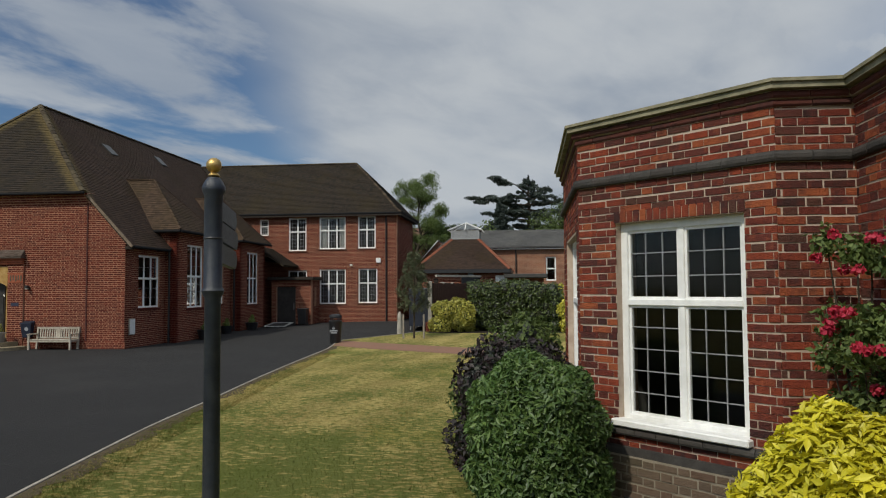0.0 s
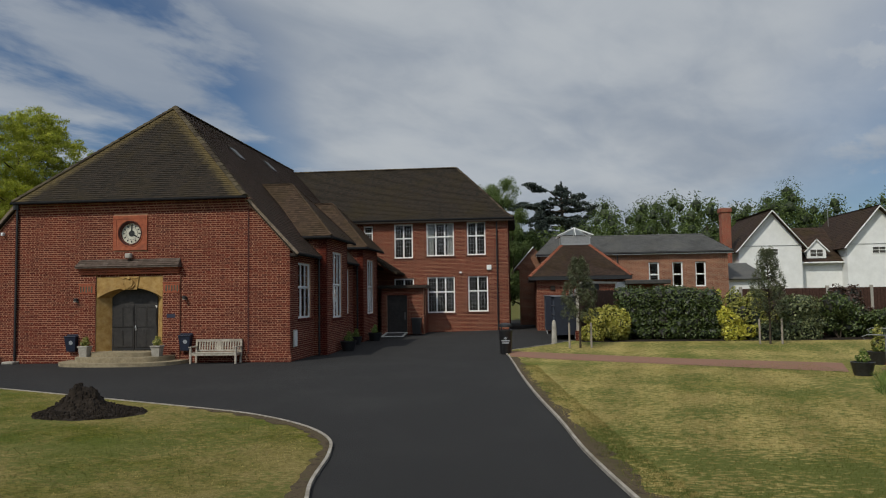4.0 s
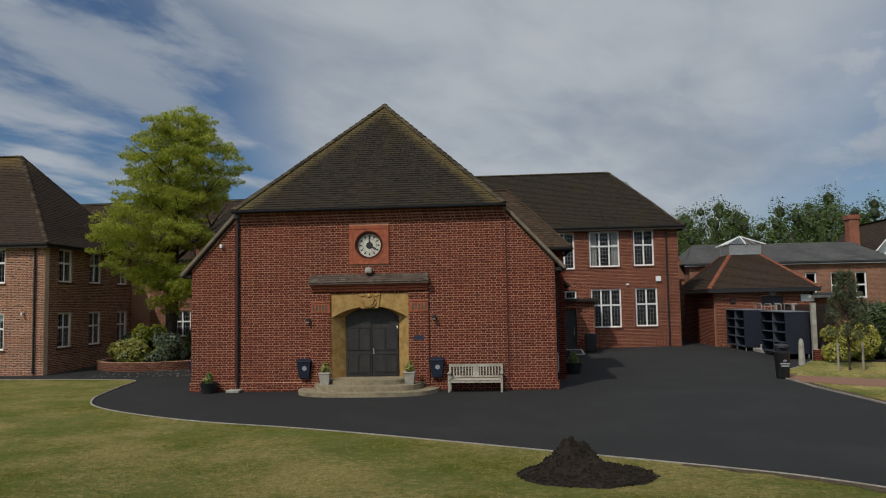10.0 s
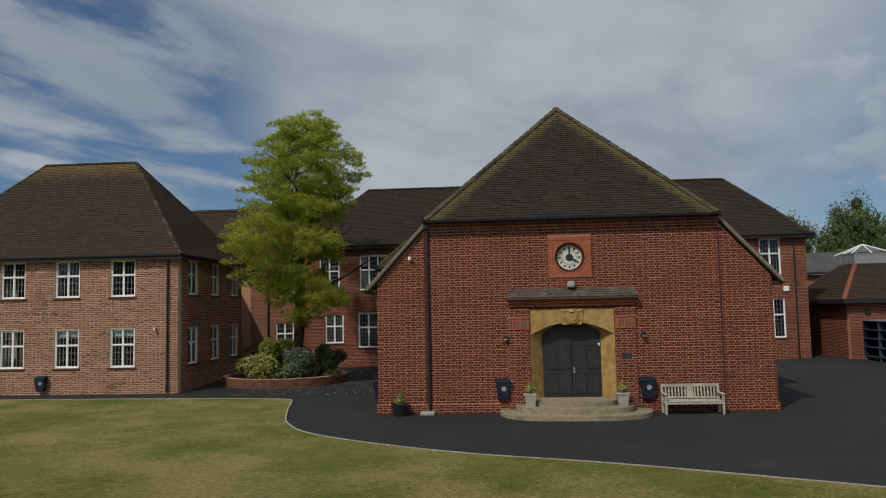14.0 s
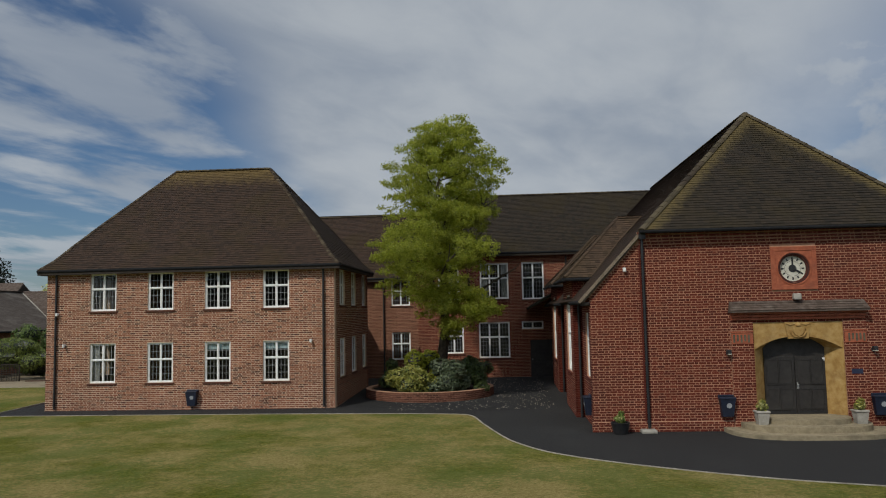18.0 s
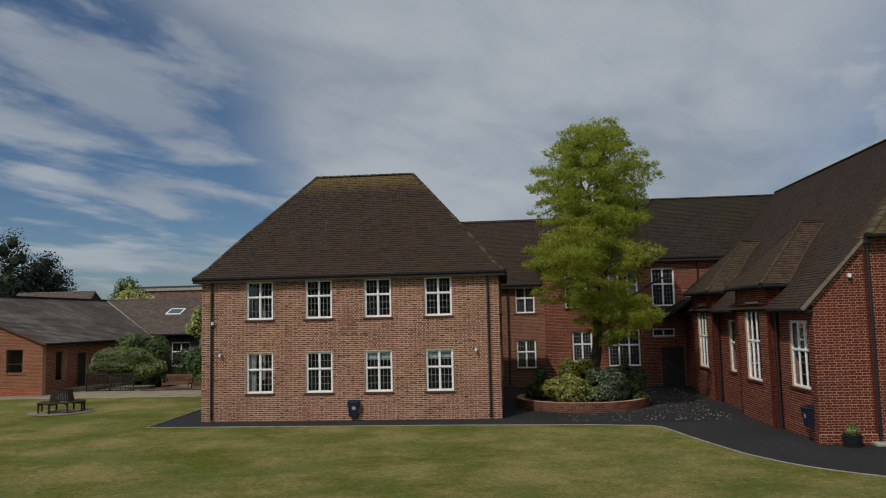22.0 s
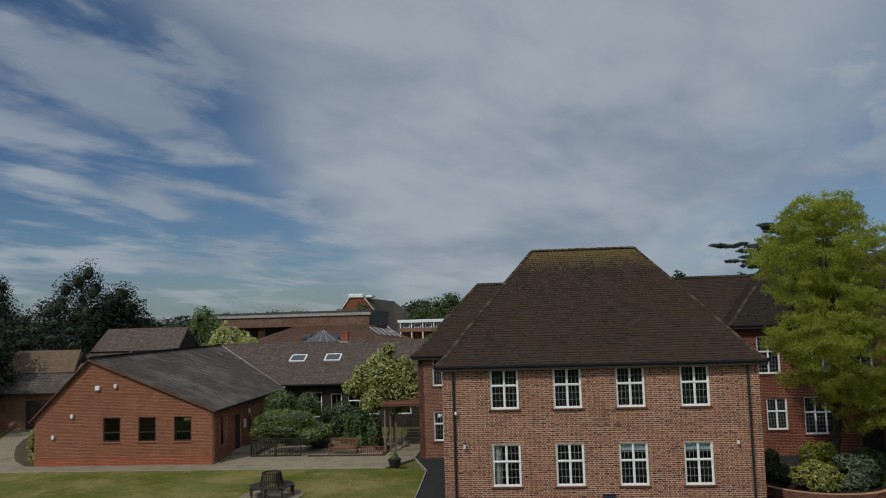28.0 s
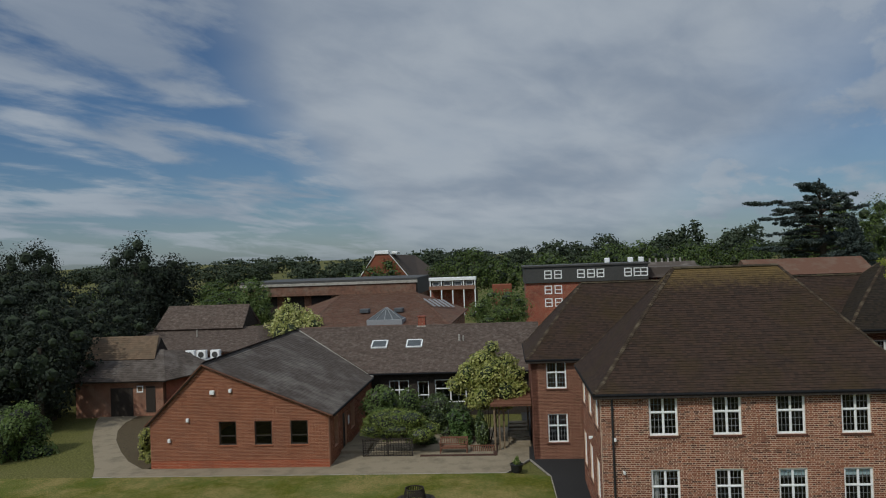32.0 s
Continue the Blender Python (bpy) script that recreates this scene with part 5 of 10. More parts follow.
def build_hall():
    hall = thing("clock_hall", "red brick hall with hipped dark tiled roof and clock over door", "hall")
    # front wall, with the sloping shoulders
    door_hole = (6 - 1.28, 6 + 1.28, 0.0, 3.14)
    clock_hole = (6 - 0.66, 6 + 0.66, 4.10, 5.40)
    top = [(0, 4.02), (1.53, 5.70), (1.53, 5.94), (10.47, 5.94), (10.47, 5.70), (12, 4.02)]
    fw = Wall((-6, 0), (6, 0), 0.0, 4.02, [door_hole], 0.45, None)
    front = part("front_wall", fw.panel(), "mortar", hall)
    # above it the two shoulders, left open in the middle for the sunk clock
    part("shoulder_wall", Shape().prism([(-6, 4.02), (-0.43, 4.02), (-0.43, 5.94), (-4.47, 5.94), (-4.47, 5.70)], 0.0, 0.45, "y"), "mortar", hall)
    part("shoulder_wall", Shape().prism([(0.43, 4.02), (6, 4.02), (4.47, 5.70), (4.47, 5.94), (0.43, 5.94)], 0.0, 0.45, "y"), "mortar", hall)
    for z0, z1, back in ((4.02, 4.31, 0.0), (4.31, 5.14, 0.2), (5.14, 5.94, 0.0)):
        part("clock_wall", Shape().box((-0.43, back, z0), (0.43, 0.45, z1)), "mortar", hall)
    skin = Wall((-6, 0), (6, 0), 0.0, 4.02, [door_hole, clock_hole], 0.45, top)
    part("brickwork", skin.brick_mesh("brickwork", z_from=0.0, z_to=5.56, seed=4), "red_brick", front, kind="stuff")
    for sx in (-1, 1):
        ends = ((6 * sx, 0.0), (6 * sx, 0.455)) if sx > 0 else ((6 * sx, 0.455), (6 * sx, 0.0))
        part("brickwork", Wall(*ends, 0.0, 4.02).brick_mesh("brickwork", z_from=0.0, seed=14 + sx), "red_brick", front, kind="stuff")
    # plinth course, a little proud
    for a, b in ((-6.05, -1.95), (1.95, 6.05)):
        part("plinth", Shape().box((a, -0.035, 0.0), (b, 0.0, 0.30), 0.01), "mortar", hall, "red brick plinth course")
    pb = Wall((-6.05, -0.035), (-1.95, -0.035), 0.0, 0.3)
    part("brickwork", pb.brick_mesh("brickwork", seed=9, z_from=0.0), "red_brick", front, kind="stuff")
    pb = Wall((1.95, -0.035), (6.05, -0.035), 0.0, 0.3)
    part("brickwork", pb.brick_mesh("brickwork", seed=10, z_from=0.0), "red_brick", front, kind="stuff")
    # the middle stands slightly proud, and ends in a corbelled cornice
    for x in (-4.47, 4.47):
        part("pilaster_edge", Shape().box((x - 0.025, -0.03, 0.3), (x + 0.025, 0.0, 5.54)), "moulded_brick" if x > 0 else "red_brick", hall)
    for k, (z, d) in enumerate(((5.54, 0.035), (5.635, 0.07), (5.73, 0.105), (5.825, 0.14))):
        c = Wall((-4.46 - d / 2, -d), (4.46 + d / 2, -d), z, z + 0.085)
        part("cornice_course", Shape().box((-4.46 - d / 2, -d, z), (4.46 + d / 2, 0.0, z + 0.088), 0.006), "mortar", hall)
        part("brickwork", c.brick_mesh("brickwork", seed=20 + k, z_from=z + 0.006, proud=0.007), "red_brick", hall, kind="stuff")
    # side walls with windows and bays
    for s in (1, -1):
        def side(y0, y1, x, z0, z1, op=()):
            a, b = ((s * x, y0), (s * x, y1)) if s > 0 else ((s * x, y1), (s * x, y0))
            L = y1 - y0
            ops = [(p - y0, q - y0, c, d) if s > 0 else (y1 - q, y1 - p, c, d) for p, q, c, d in op]
            return Wall(a, b, z0, z1, ops, 0.3), ops
        wx, bx = (6.0, 6.5) if s > 0 else (5.9, 6.2)
        win1 = (0.62, 2.25, 1.47, 3.52) if s < 0 else (0.98, 2.66, 1.5, 3.58)
        for y0, y1, op in ((0.455, 3.15, [win1]), (6.75, 10.15, [(8.15, 8.95, 1.45, 3.50) if s < 0 else (8.55, 9.25, 1.5, 3.6)]), (13.75, 16.55, [])):
            w, ops = side(y0, y1, wx, 0.0, 4.02, op)
            brick_wall("side_wall", hall, w, "red_brick", seed=int(30 + y0))
            for a, b, c, d in ops:
                window(hall, w, a, b, c, d, cols=3 if b - a > 1.2 else 1, split=0.44, bars=(1, 2, 3), sill="red_brick")
        for yc in (4.95, 11.95):
            w, ops = side(yc - 1.8, yc + 1.8, bx, 0.0, 4.72, [(yc - 0.80, yc + 0.78, 1.42, 4.16)])
            brick_wall("bay_wall", hall, w, "red_brick", seed=int(50 + yc))
            for a, b, c, d in ops:
                window(hall, w, a, b, c, d, cols=3, split=0.5, bars=(1, 3, 4), sill="red_brick")
            for e in (-1, 1):
                y = yc + e * 1.8
                p, q = ((5.6, y), (bx, y)) if e < 0 else ((bx, y), (5.6, y))
                p, q = ((s * p[0], p[1]), (s * q[0], q[1]))
                if s < 0:
                    p, q = q, p
                cheek = Wall(p, q, 0.0, 4.72, [], 0.2)
                brick_wall("bay_cheek", hall, cheek, "red_brick", seed=int(60 + yc + e))
                downpipe(hall, Wall(p, q, 0, 4), 0.62 if (e < 0) == (s > 0) else 0.18, ground_z(y), 3.95) if e < 0 else None
            # hipped roof of the bay
            ex, ez, ax, az, hw = s * (bx + 0.28), 4.72, s * (4.56 if s > 0 else 4.3), 7.12 if s > 0 else 6.95, 2.05
            ix, jx = s * hall_x(az), s * hall_x(ez)
            faces = [[(ex, yc - hw, ez), (ex, yc + hw, ez), (ax, yc, az)], [(jx, yc - hw, ez), (ex, yc - hw, ez), (ax, yc, az), (ix, yc, az)], [(ex, yc + hw, ez), (jx, yc + hw, ez), (ix, yc, az), (ax, yc, az)]]
            roof_slab("bay_roof", faces, hall, "tile_moss", 0.1)
            roof_tiles("roof_tiles", faces, hall, "tile_moss", seed=int(70 + yc + s))
            for e in (-1, 1):
                part("valley", Shape().bar((jx, yc + e * hw, ez + 0.04), (s * KINK, yc + e * hw * (az - hall_z(KINK)) / (az - ez), hall_z(KINK) + 0.06), 0.045, 0.02).bar((s * KINK, yc + e * hw * (az - hall_z(KINK)) / (az - ez), hall_z(KINK) + 0.06), (ix, yc, az + 0.06), 0.045, 0.02), "tile_moss", hall, "mossy tiled valley")
            ridge_run(hall, [((ex, yc - hw, ez + 0.03), (ax, yc, az + 0.03)), ((ex, yc + hw, ez + 0.03), (ax, yc, az + 0.03)), ((ax, yc, az + 0.03), (ix, yc, az + 0.03))], "tile_moss", 0.075)
            gutter(hall, [((ex + s * 0.03, yc - hw, ez - 0.07), (ex + s * 0.03, yc + hw, ez - 0.07)), ((jx, yc - hw - 0.03, ez - 0.07), (ex, yc - hw - 0.03, ez - 0.07))])
    # main roof
    E, H = 6.3, 10.3
    ez = hall_z(E)
    faces = []
    for s in (1, -1):
        zk = hall_z(KINK)
        faces.append([(s * E, -0.12, ez), (s * E, 16.5, ez), (s * KINK, 16.5, zk), (s * KINK, -0.12, zk)])
        faces.append([(s * KINK, -0.30, zk), (s * KINK, 16.5, zk), (s * 3.65, 16.5, hall_z(3.65)), (0, 19.7, H), (0, 3.5, H)])
    hip = [(-KINK - 0.02, -0.32, 5.955), (KINK + 0.02, -0.32, 5.955), (0, 3.5, H)]
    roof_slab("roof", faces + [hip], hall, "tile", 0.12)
    # side slopes coloured lighter than the front hip, as if sunlit
    roof_tiles("roof_tiles", faces, hall, "tile_sunlit", seed=7)
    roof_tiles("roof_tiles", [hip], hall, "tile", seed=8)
    ridge_run(hall, [(hip[0], hip[2]), (hip[1], hip[2]), ((0, 3.5, H), (0, 19.7, H))], "hip_tile", 0.13)
    for s in (1, -1):
        verge = Shape()
        a, b = Vector((s * 4.45, -0.10, hall_z(4.45) - 0.06)), Vector((s * 6.33, -0.10, ez - 0.06))
        verge.bar(a, b, 0.09, 0.07, (0, 1, 0))
        part("verge", verge, "verge", hall, "pale mortared tile verge")
        gutter(hall, [((s * (E + 0.03), 0.0, ez - 0.06), (s * (E + 0.03), 2.9, ez - 0.06)), ((s * (E + 0.03), 7.0, ez - 0.06), (s * (E + 0.03), 9.9, ez - 0.06)), ((s * (E + 0.03), 14.0, ez - 0.06), (s * (E + 0.03), 16.4, ez - 0.06))])
        kn = Shape().box((s * 6.0, -0.05, 3.74), (s * 6.28, 0.12, 3.86), 0.02)
        part("kneeler", kn, "dark_wood", hall)
    gutter(hall, [((-4.5, -0.34, 5.90), (4.5, -0.34, 5.90))], r=0.05)
    downpipe(hall, fw, 6 - 4.40, 0.12, 5.70, hopper=True)
    # lead flashing and a small rooflight on the right-hand slope
    for x, y in ((1.55, 6.4), (1.1, 12.2)):
        lie = Matrix.Translation((x, y, hall_z(x) + 0.03)) @ Matrix.Rotation(math.atan(SL), 4, "Y")
        part("rooflight", Shape().box((-0.35, -0.3, 0.0), (0.35, 0.3, 0.05), 0.01).moved(lie), "skylight", hall, "small flush roof window")
    # inside: an added floor and dark-coloured partition keep the rooms dim
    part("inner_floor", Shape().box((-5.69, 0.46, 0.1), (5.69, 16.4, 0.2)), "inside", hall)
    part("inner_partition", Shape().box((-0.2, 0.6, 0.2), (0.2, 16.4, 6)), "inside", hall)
    return hall, fw


HALL, HALL_FRONT = build_hall()


# ---- doorway, clock and porch of the hall ----
def arch_points(half, spring, rise, n=14):
    r = (half * half + rise * rise) / (2 * rise)
    c = spring + rise - r
    a0 = math.asin(half / r)
    return [(r * math.sin(-a0 + 2 * a0 * i / n), c + r * math.cos(-a0 + 2 * a0 * i / n)) for i in range(n + 1)]


def build_doorway():
    d = thing("doorway", "yellow sandstone arched doorway with dark double doors", "doorway")
    arch = arch_points(1.25, 2.36, 0.37)
    # stone surround: jambs, and a slab with the arch cut from it
    jamb = Shape()
    for s in (-1, 1):
        jamb.add([(s * 1.28, -0.02, 0.42), (s * 1.25, -0.02, 0.42), (s * 0.88, 0.42, 0.42), (s * 1.28, 0.42, 0.42), (s * 1.28, -0.02, 2.38), (s * 1.25, -0.02, 2.38), (s * 0.88, 0.42, 2.38), (s * 1.28, 0.42, 2.38)], [(0, 1, 5, 4), (1, 2, 6, 5), (0, 4, 7, 3), (2, 3, 7, 6), (4, 5, 6, 7), (0, 3, 2, 1)])
    part("jamb", jamb, "stone", d)
    head = Shape()
    inner = arch_points(0.88, 2.38, 0.34)
    n = len(arch)
    vs = []
    for (x, z), (xi, zi) in zip(arch, inner):
        vs += [(x, -0.02, z), (x, -0.02, 3.14), (xi, 0.42, zi)]
    fs = []
    for i in range(n - 1):
        a, b = 3 * i, 3 * (i + 1)
        fs += [(a, b, b + 1, a + 1), (a, a + 2, b + 2, b)]
    head.add(vs, fs)
    head.add([(-1.28, -0.02, 2.38), (-1.25, -0.02, 2.38), (-1.25, -0.02, 3.14), (-1.28, -0.02, 3.14)], [(0, 1, 2, 3)])
    head.add([(1.28, -0.02, 2.38), (1.25, -0.02, 2.38), (1.25, -0.02, 3.14), (1.28, -0.02, 3.14)], [(0, 1, 2, 3)])
    head.box((-1.28, 0.0, 3.1), (1.28, 0.42, 3.14))
    part("arch_head", head, "stone", d)
    crest = Shape().prism([(-0.29, 2.66), (0.29, 2.66), (0.37, 3.135), (-0.37, 3.135)], -0.06, -0.02, "y")
    crest.prism([(-0.15, 3.0), (0.15, 3.0), (0.15, 2.86), (0.09, 2.77), (0, 2.73), (-0.09, 2.77), (-0.15, 2.86)], -0.10, -0.06, "y")
    crest.lathe([(0.02, 0), (0.075, 0.03), (0.06, 0.08), (0.03, 0.11), (0.01, 0.14)], (0, -0.075, 3.01), 10)
    for k in (-1, 1):
        crest.tube([(k * 0.02, -0.075, 2.70), (k * 0.14, -0.08, 2.73), (k * 0.22, -0.08, 2.83), (k * 0.21, -0.075, 2.93)], [0.022, 0.024, 0.024, 0.012], 6)
        crest.tube([(k * 0.10, -0.07, 3.09), (k * 0.22, -0.07, 3.06), (k * 0.34, -0.07, 3.10)], [0.014, 0.026, 0.012], 6)
    part("carved_crest", crest, "stone", d, "carved stone shield without letters")
    # two dark leaves with fielded panels under a fixed arched head
    for s in (-1, 1):
        leaf = part("door_leaf", Shape().box((s * 0.008, 0.36, 0.42), (s * 0.875, 0.42, 2.12), 0.006), "dark_door", d)
        pan = Shape()
        for x0, x1 in ((0.09, 0.42), (0.49, 0.80)):
            for z0, z1 in ((0.58, 1.14), (1.32, 2.0)):
                pan.box((s * x0, 0.345, z0), (s * x1, 0.362, z1), 0.012)
                for a, b in (((x0 - 0.03, z0 - 0.03), (x1 + 0.03, z0)), ((x0 - 0.03, z1), (x1 + 0.03, z1 + 0.03)), ((x0 - 0.03, z0), (x0, z1)), ((x1, z0), (x1 + 0.03, z1))):
                    pan.box((s * a[0], 0.335, a[1]), (s * b[0], 0.362, b[1]))
        part("door_panel", pan, "dark_door", leaf)
        part("kick_plate", Shape().box((s * 0.05, 0.352, 0.46), (s * 0.83, 0.362, 0.52)), "black", leaf)
    part("door_handle", Shape().lathe([(0.03, 0), (0.035, 0.02), (0.02, 0.05)], (0.06, 0.33, 1.26), 10).box((0.03, 0.335, 1.16), (0.09, 0.35, 1.36)), "galv", d)
    fan = [(x, z) for x, z in inner]
    part("arched_tympanum", Shape().prism([(-0.88, 2.12)] + fan + [(0.88, 2.12)], 0.37, 0.43, "y"), "dark_door", d)
    part("notice", Shape().box((0.80, 0.35, 1.98), (0.87, 0.36, 2.07)), "white", d)
    # brick piers with tiled imposts, and the tiled hood on its mouldings
    for s in (-1, 1):
        pier = Wall((s * 1.28, -0.06) if s > 0 else (-1.93, -0.06), (1.93, -0.06) if s > 0 else (-1.28, -0.06), 0.3, 3.2)
        part("pier", Shape().box((s * 1.285, -0.06, 0.0), (s * 1.93, 0.0, 3.2)), "mortar", d)
        part("brickwork", pier.brick_mesh("brickwork", seed=81 + s, z_from=0.0), "red_brick", d, kind="stuff")
        imp = part("impost", Shape().box((s * 1.30, -0.085, 2.52), (s * 1.92, -0.06, 2.84), 0.008).box((s * 1.285, -0.10, 2.86), (s * 1.94, -0.06, 2.90)), "terracotta", d)
        flute = Shape()
        for k in range(5):
            x = 1.40 + 0.105 * k
            flute.box((s * x, -0.097, 2.57 + 0.04 * (k % 2)), (s * (x + 0.05), -0.085, 2.80))
        part("flute", flute, "lintel", imp)
    for k, (z, dd, hh) in enumerate(((3.22, 0.11, 0.075), (3.305, 0.15, 0.075), (3.39, 0.20, 0.06))):
        part("hood_moulding", Shape().box((-1.90 - 0.012 * k, -dd, z), (1.90 + 0.012 * k, 0.0, z + hh), 0.008), "terracotta", d)
    hood = Shape().add([(-1.97, -0.30, 3.50), (1.97, -0.30, 3.50), (1.92, -0.01, 3.76), (-1.92, -0.01, 3.76), (-1.97, -0.30, 3.45), (1.97, -0.30, 3.45), (1.97, -0.01, 3.45), (-1.97, -0.01, 3.45)], [(0, 1, 2, 3), (0, 4, 5, 1), (4, 7, 6, 5), (1, 5, 6, 2), (0, 3, 7, 4)])
    part("hood", hood, "tile_grey", d)
    roof_tiles("hood_tiles", [[(-1.97, -0.30, 3.505), (1.97, -0.30, 3.505), (1.92, -0.01, 3.765), (-1.92, -0.01, 3.765)]], d, "tile_grey", 0.16, 0.1)
    # three rounded steps
    for k, (rx, ry, z0, z1) in enumerate(((2.26, 1.72, 0.0, 0.12), (1.77, 1.28, 0.12, 0.28), (1.27, 0.86, 0.28, 0.42))):
        pts = [(rx, 0.0)]
        for i in range(1, 24):
            a = math.pi * i / 24
            pts.append((rx * abs(math.cos(a)) ** 0.62 * (1 if math.cos(a) > 0 else -1), -ry * math.sin(a) ** 0.75))
        pts.append((-rx, 0.0))
        if k == 2:
            pts += [(-1.25, 0.0), (-0.88, 0.43), (0.88, 0.43), (1.25, 0.0)]
        bm = bmesh.new()
        f = bm.faces.new([bm.verts.new((x, y, z0)) for x, y in pts])
        r = bmesh.ops.extrude_face_region(bm, geom=[f])
        bmesh.ops.translate(bm, verts=[g for g in r["geom"] if isinstance(g, bmesh.types.BMVert)], vec=(0, 0, z1 - z0))
        bmesh.ops.recalc_face_normals(bm, faces=bm.faces[:])
        part("step", bm, "step", d, "worn rounded stone step")
    part("name_plate", Shape().box((1.44, -0.075, 1.62), (1.76, -0.062, 1.76), 0.003).box((1.48, -0.079, 1.68), (1.72, -0.075, 1.70)), "sign_blue", d, "small blue plate with an unreadable line")
    return d


build_doorway()


def build_clock():
    c = thing("wall_clock", "white-dialled clock in a square terracotta brick surround", "clock", (0.0, 0.0, 4.72))
    sq = Shape()
    for a, b in (((-0.66, -0.05, -0.63), (0.66, 0.0, -0.50)), ((-0.66, -0.05, 0.52), (0.66, 0.0, 0.65)), ((-0.66, -0.05, -0.50), (-0.52, 0.0, 0.52)), ((0.52, -0.05, -0.50), (0.66, 0.0, 0.52))):
        sq.box(a, b, 0.01)
    part("square_surround", sq, "terracotta", c)
    # the corners between the square and the sunk ring
    fill = Shape()
    m = 48
    for k in range(m):
        a0, a1 = 2 * math.pi * k / m, 2 * math.pi * (k + 1) / m
        q = []
        for a in (a0, a1):
            g = 0.53 / max(abs(math.cos(a)), abs(math.sin(a)))
            q += [(0.50 * math.cos(a), -0.035, 0.50 * math.sin(a)), (g * math.cos(a), -0.035, g * math.sin(a))]
        fill.add(q, [(0, 1, 3, 2)])
    part("spandrel_bricks", fill, "terracotta", c)
    lie = Matrix.Rotation(radians(90), 4, "X")
    for r0, r1, d0, d1, mt in ((0.455, 0.505, 0.02, 0.055, "terracotta"), (0.415, 0.455, -0.03, 0.035, "moulded_brick"), (0.375, 0.415, -0.09, 0.0, "moulded_brick")):
        part("brick_ring", Shape().lathe([(r0, -0.12), (r0, d0), (r0 + 0.01, d1), (r1 - 0.008, d1), (r1, d0), (r1, -0.12)], n=48).moved(lie), mt, c, "weathered round brick moulding")
    lie = Matrix.Translation((0, 0.10, 0)) @ lie
    part("dial", Shape().lathe([(0.02, 0), (0.375, 0.0), (0.375, 0.012), (0.02, 0.014)], n=48).moved(lie), "clock_face", c)
    part("dial_rim", Shape().lathe([(0.35, 0.012), (0.352, 0.024), (0.378, 0.024), (0.378, 0.012)], n=48).moved(lie), "clock_face", c)
    part("dial_ring", Shape().lathe([(0.222, 0.01), (0.222, 0.018), (0.230, 0.018), (0.230, 0.01)], n=40).moved(lie), "black", c)
    for k in range(12):
        num = Shape()
        a = radians(30 * k)
        p, q = 0.26, 0.335
        num.bar((p * math.sin(a), 0.082, p * math.cos(a)), (q * math.sin(a), 0.082, q * math.cos(a)), 0.045, 0.006, (0, 1, 0))
        part("hour_mark", num, "black", c)
    part("centre_boss", Shape().lathe([(0.02, 0), (0.115, 0), (0.115, 0.006), (0.02, 0.008)], n=20).moved(Matrix.Translation((0, 0.085, 0)) @ Matrix.Rotation(radians(90), 4, "X")), "black", c)
    pointer = Shape().bar((0, 0.072, 0), (0.0, 0.072, 0.30), 0.05, 0.006, (0, 1, 0))
    part("minute_pointer", pointer, "black", c)
    part("hour_pointer", Shape().bar((0, 0.066, 0), (0.21, 0.066, -0.12), 0.055, 0.006, (0, 1, 0)), "black", c)


build_clock()


# ---- houses of two storeys ----
def hip_roof(house, x0, x1, y0, y1, z, ridge_z, rx0, rx1, ry, material, over=0.28, seed=5, hip="hip_tile", kick=0.16):
    """A hipped roof whose lowest courses kick out flatter over the eaves."""
    a, b, c, d = (x0 - over, y0 - over, z), (x1 + over, y0 - over, z), (x1 + over, y1 + over, z), (x0 - over, y1 + over, z)
    r0, r1 = (rx0, ry, ridge_z), (rx1, ry, ridge_z)

    def inner(p, r, f):
        q = Vector(p).lerp(Vector(r), f)
        return (q.x, q.y, q.z - kick * (1 - f / 0.42) ** 1.6)

    rows = []
    for f in (0.0, 0.11, 0.24, 0.42):
        if f == 0.0:
            rows.append([a, b, c, d])
        else:
            rows.append([inner(p, r, f) for p, r in ((a, r0), (b, r1), (c, r1), (d, r0))])
    faces = []
    for lo, hi in zip(rows, rows[1:]):
        faces += [[lo[i], lo[(i + 1) % 4], hi[(i + 1) % 4], hi[i]] for i in range(4)]
    A, B, C, D = rows[-1]
    faces += [[A, B, r1, r0], [B, C, r1], [C, D, r0, r1], [D, A, r0]]
    roof_slab("roof", faces, house, material, 0.1)
    roof_tiles("roof_tiles", faces, house, material, seed=seed)
    hips = []
    for i, r in enumerate((r0, r1, r1, r0)):
        line = [row[i] for row in rows] + [r]
        hips += list(zip(line, line[1:]))
    ridge_run(house, hips, "bonnet", 0.10, 0.115, "bonnet_tile_run")
    ridge_run(house, [(r0, r1)], hip, 0.12)
    gutter(house, [(Vector(p) + Vector((0, 0, -0.05)), Vector(q) + Vector((0, 0, -0.05))) for p, q in ((a, b), (b, c), (c, d), (d, a))])
    s = Shape()
    for p, q in ((a, b), (b, c), (c, d), (d, a)):
        s.bar(Vector(p) + Vector((0, 0, -0.13)), Vector(q) + Vector((0, 0, -0.13)), 0.03, 0.14)
    part("fascia", s, "dark_wood", house)
    part("soffit", Shape().box((x0 - over, y0 - over, z - 0.14), (x1 + over, y1 + over, z - 0.10)), "dark_wood", house)


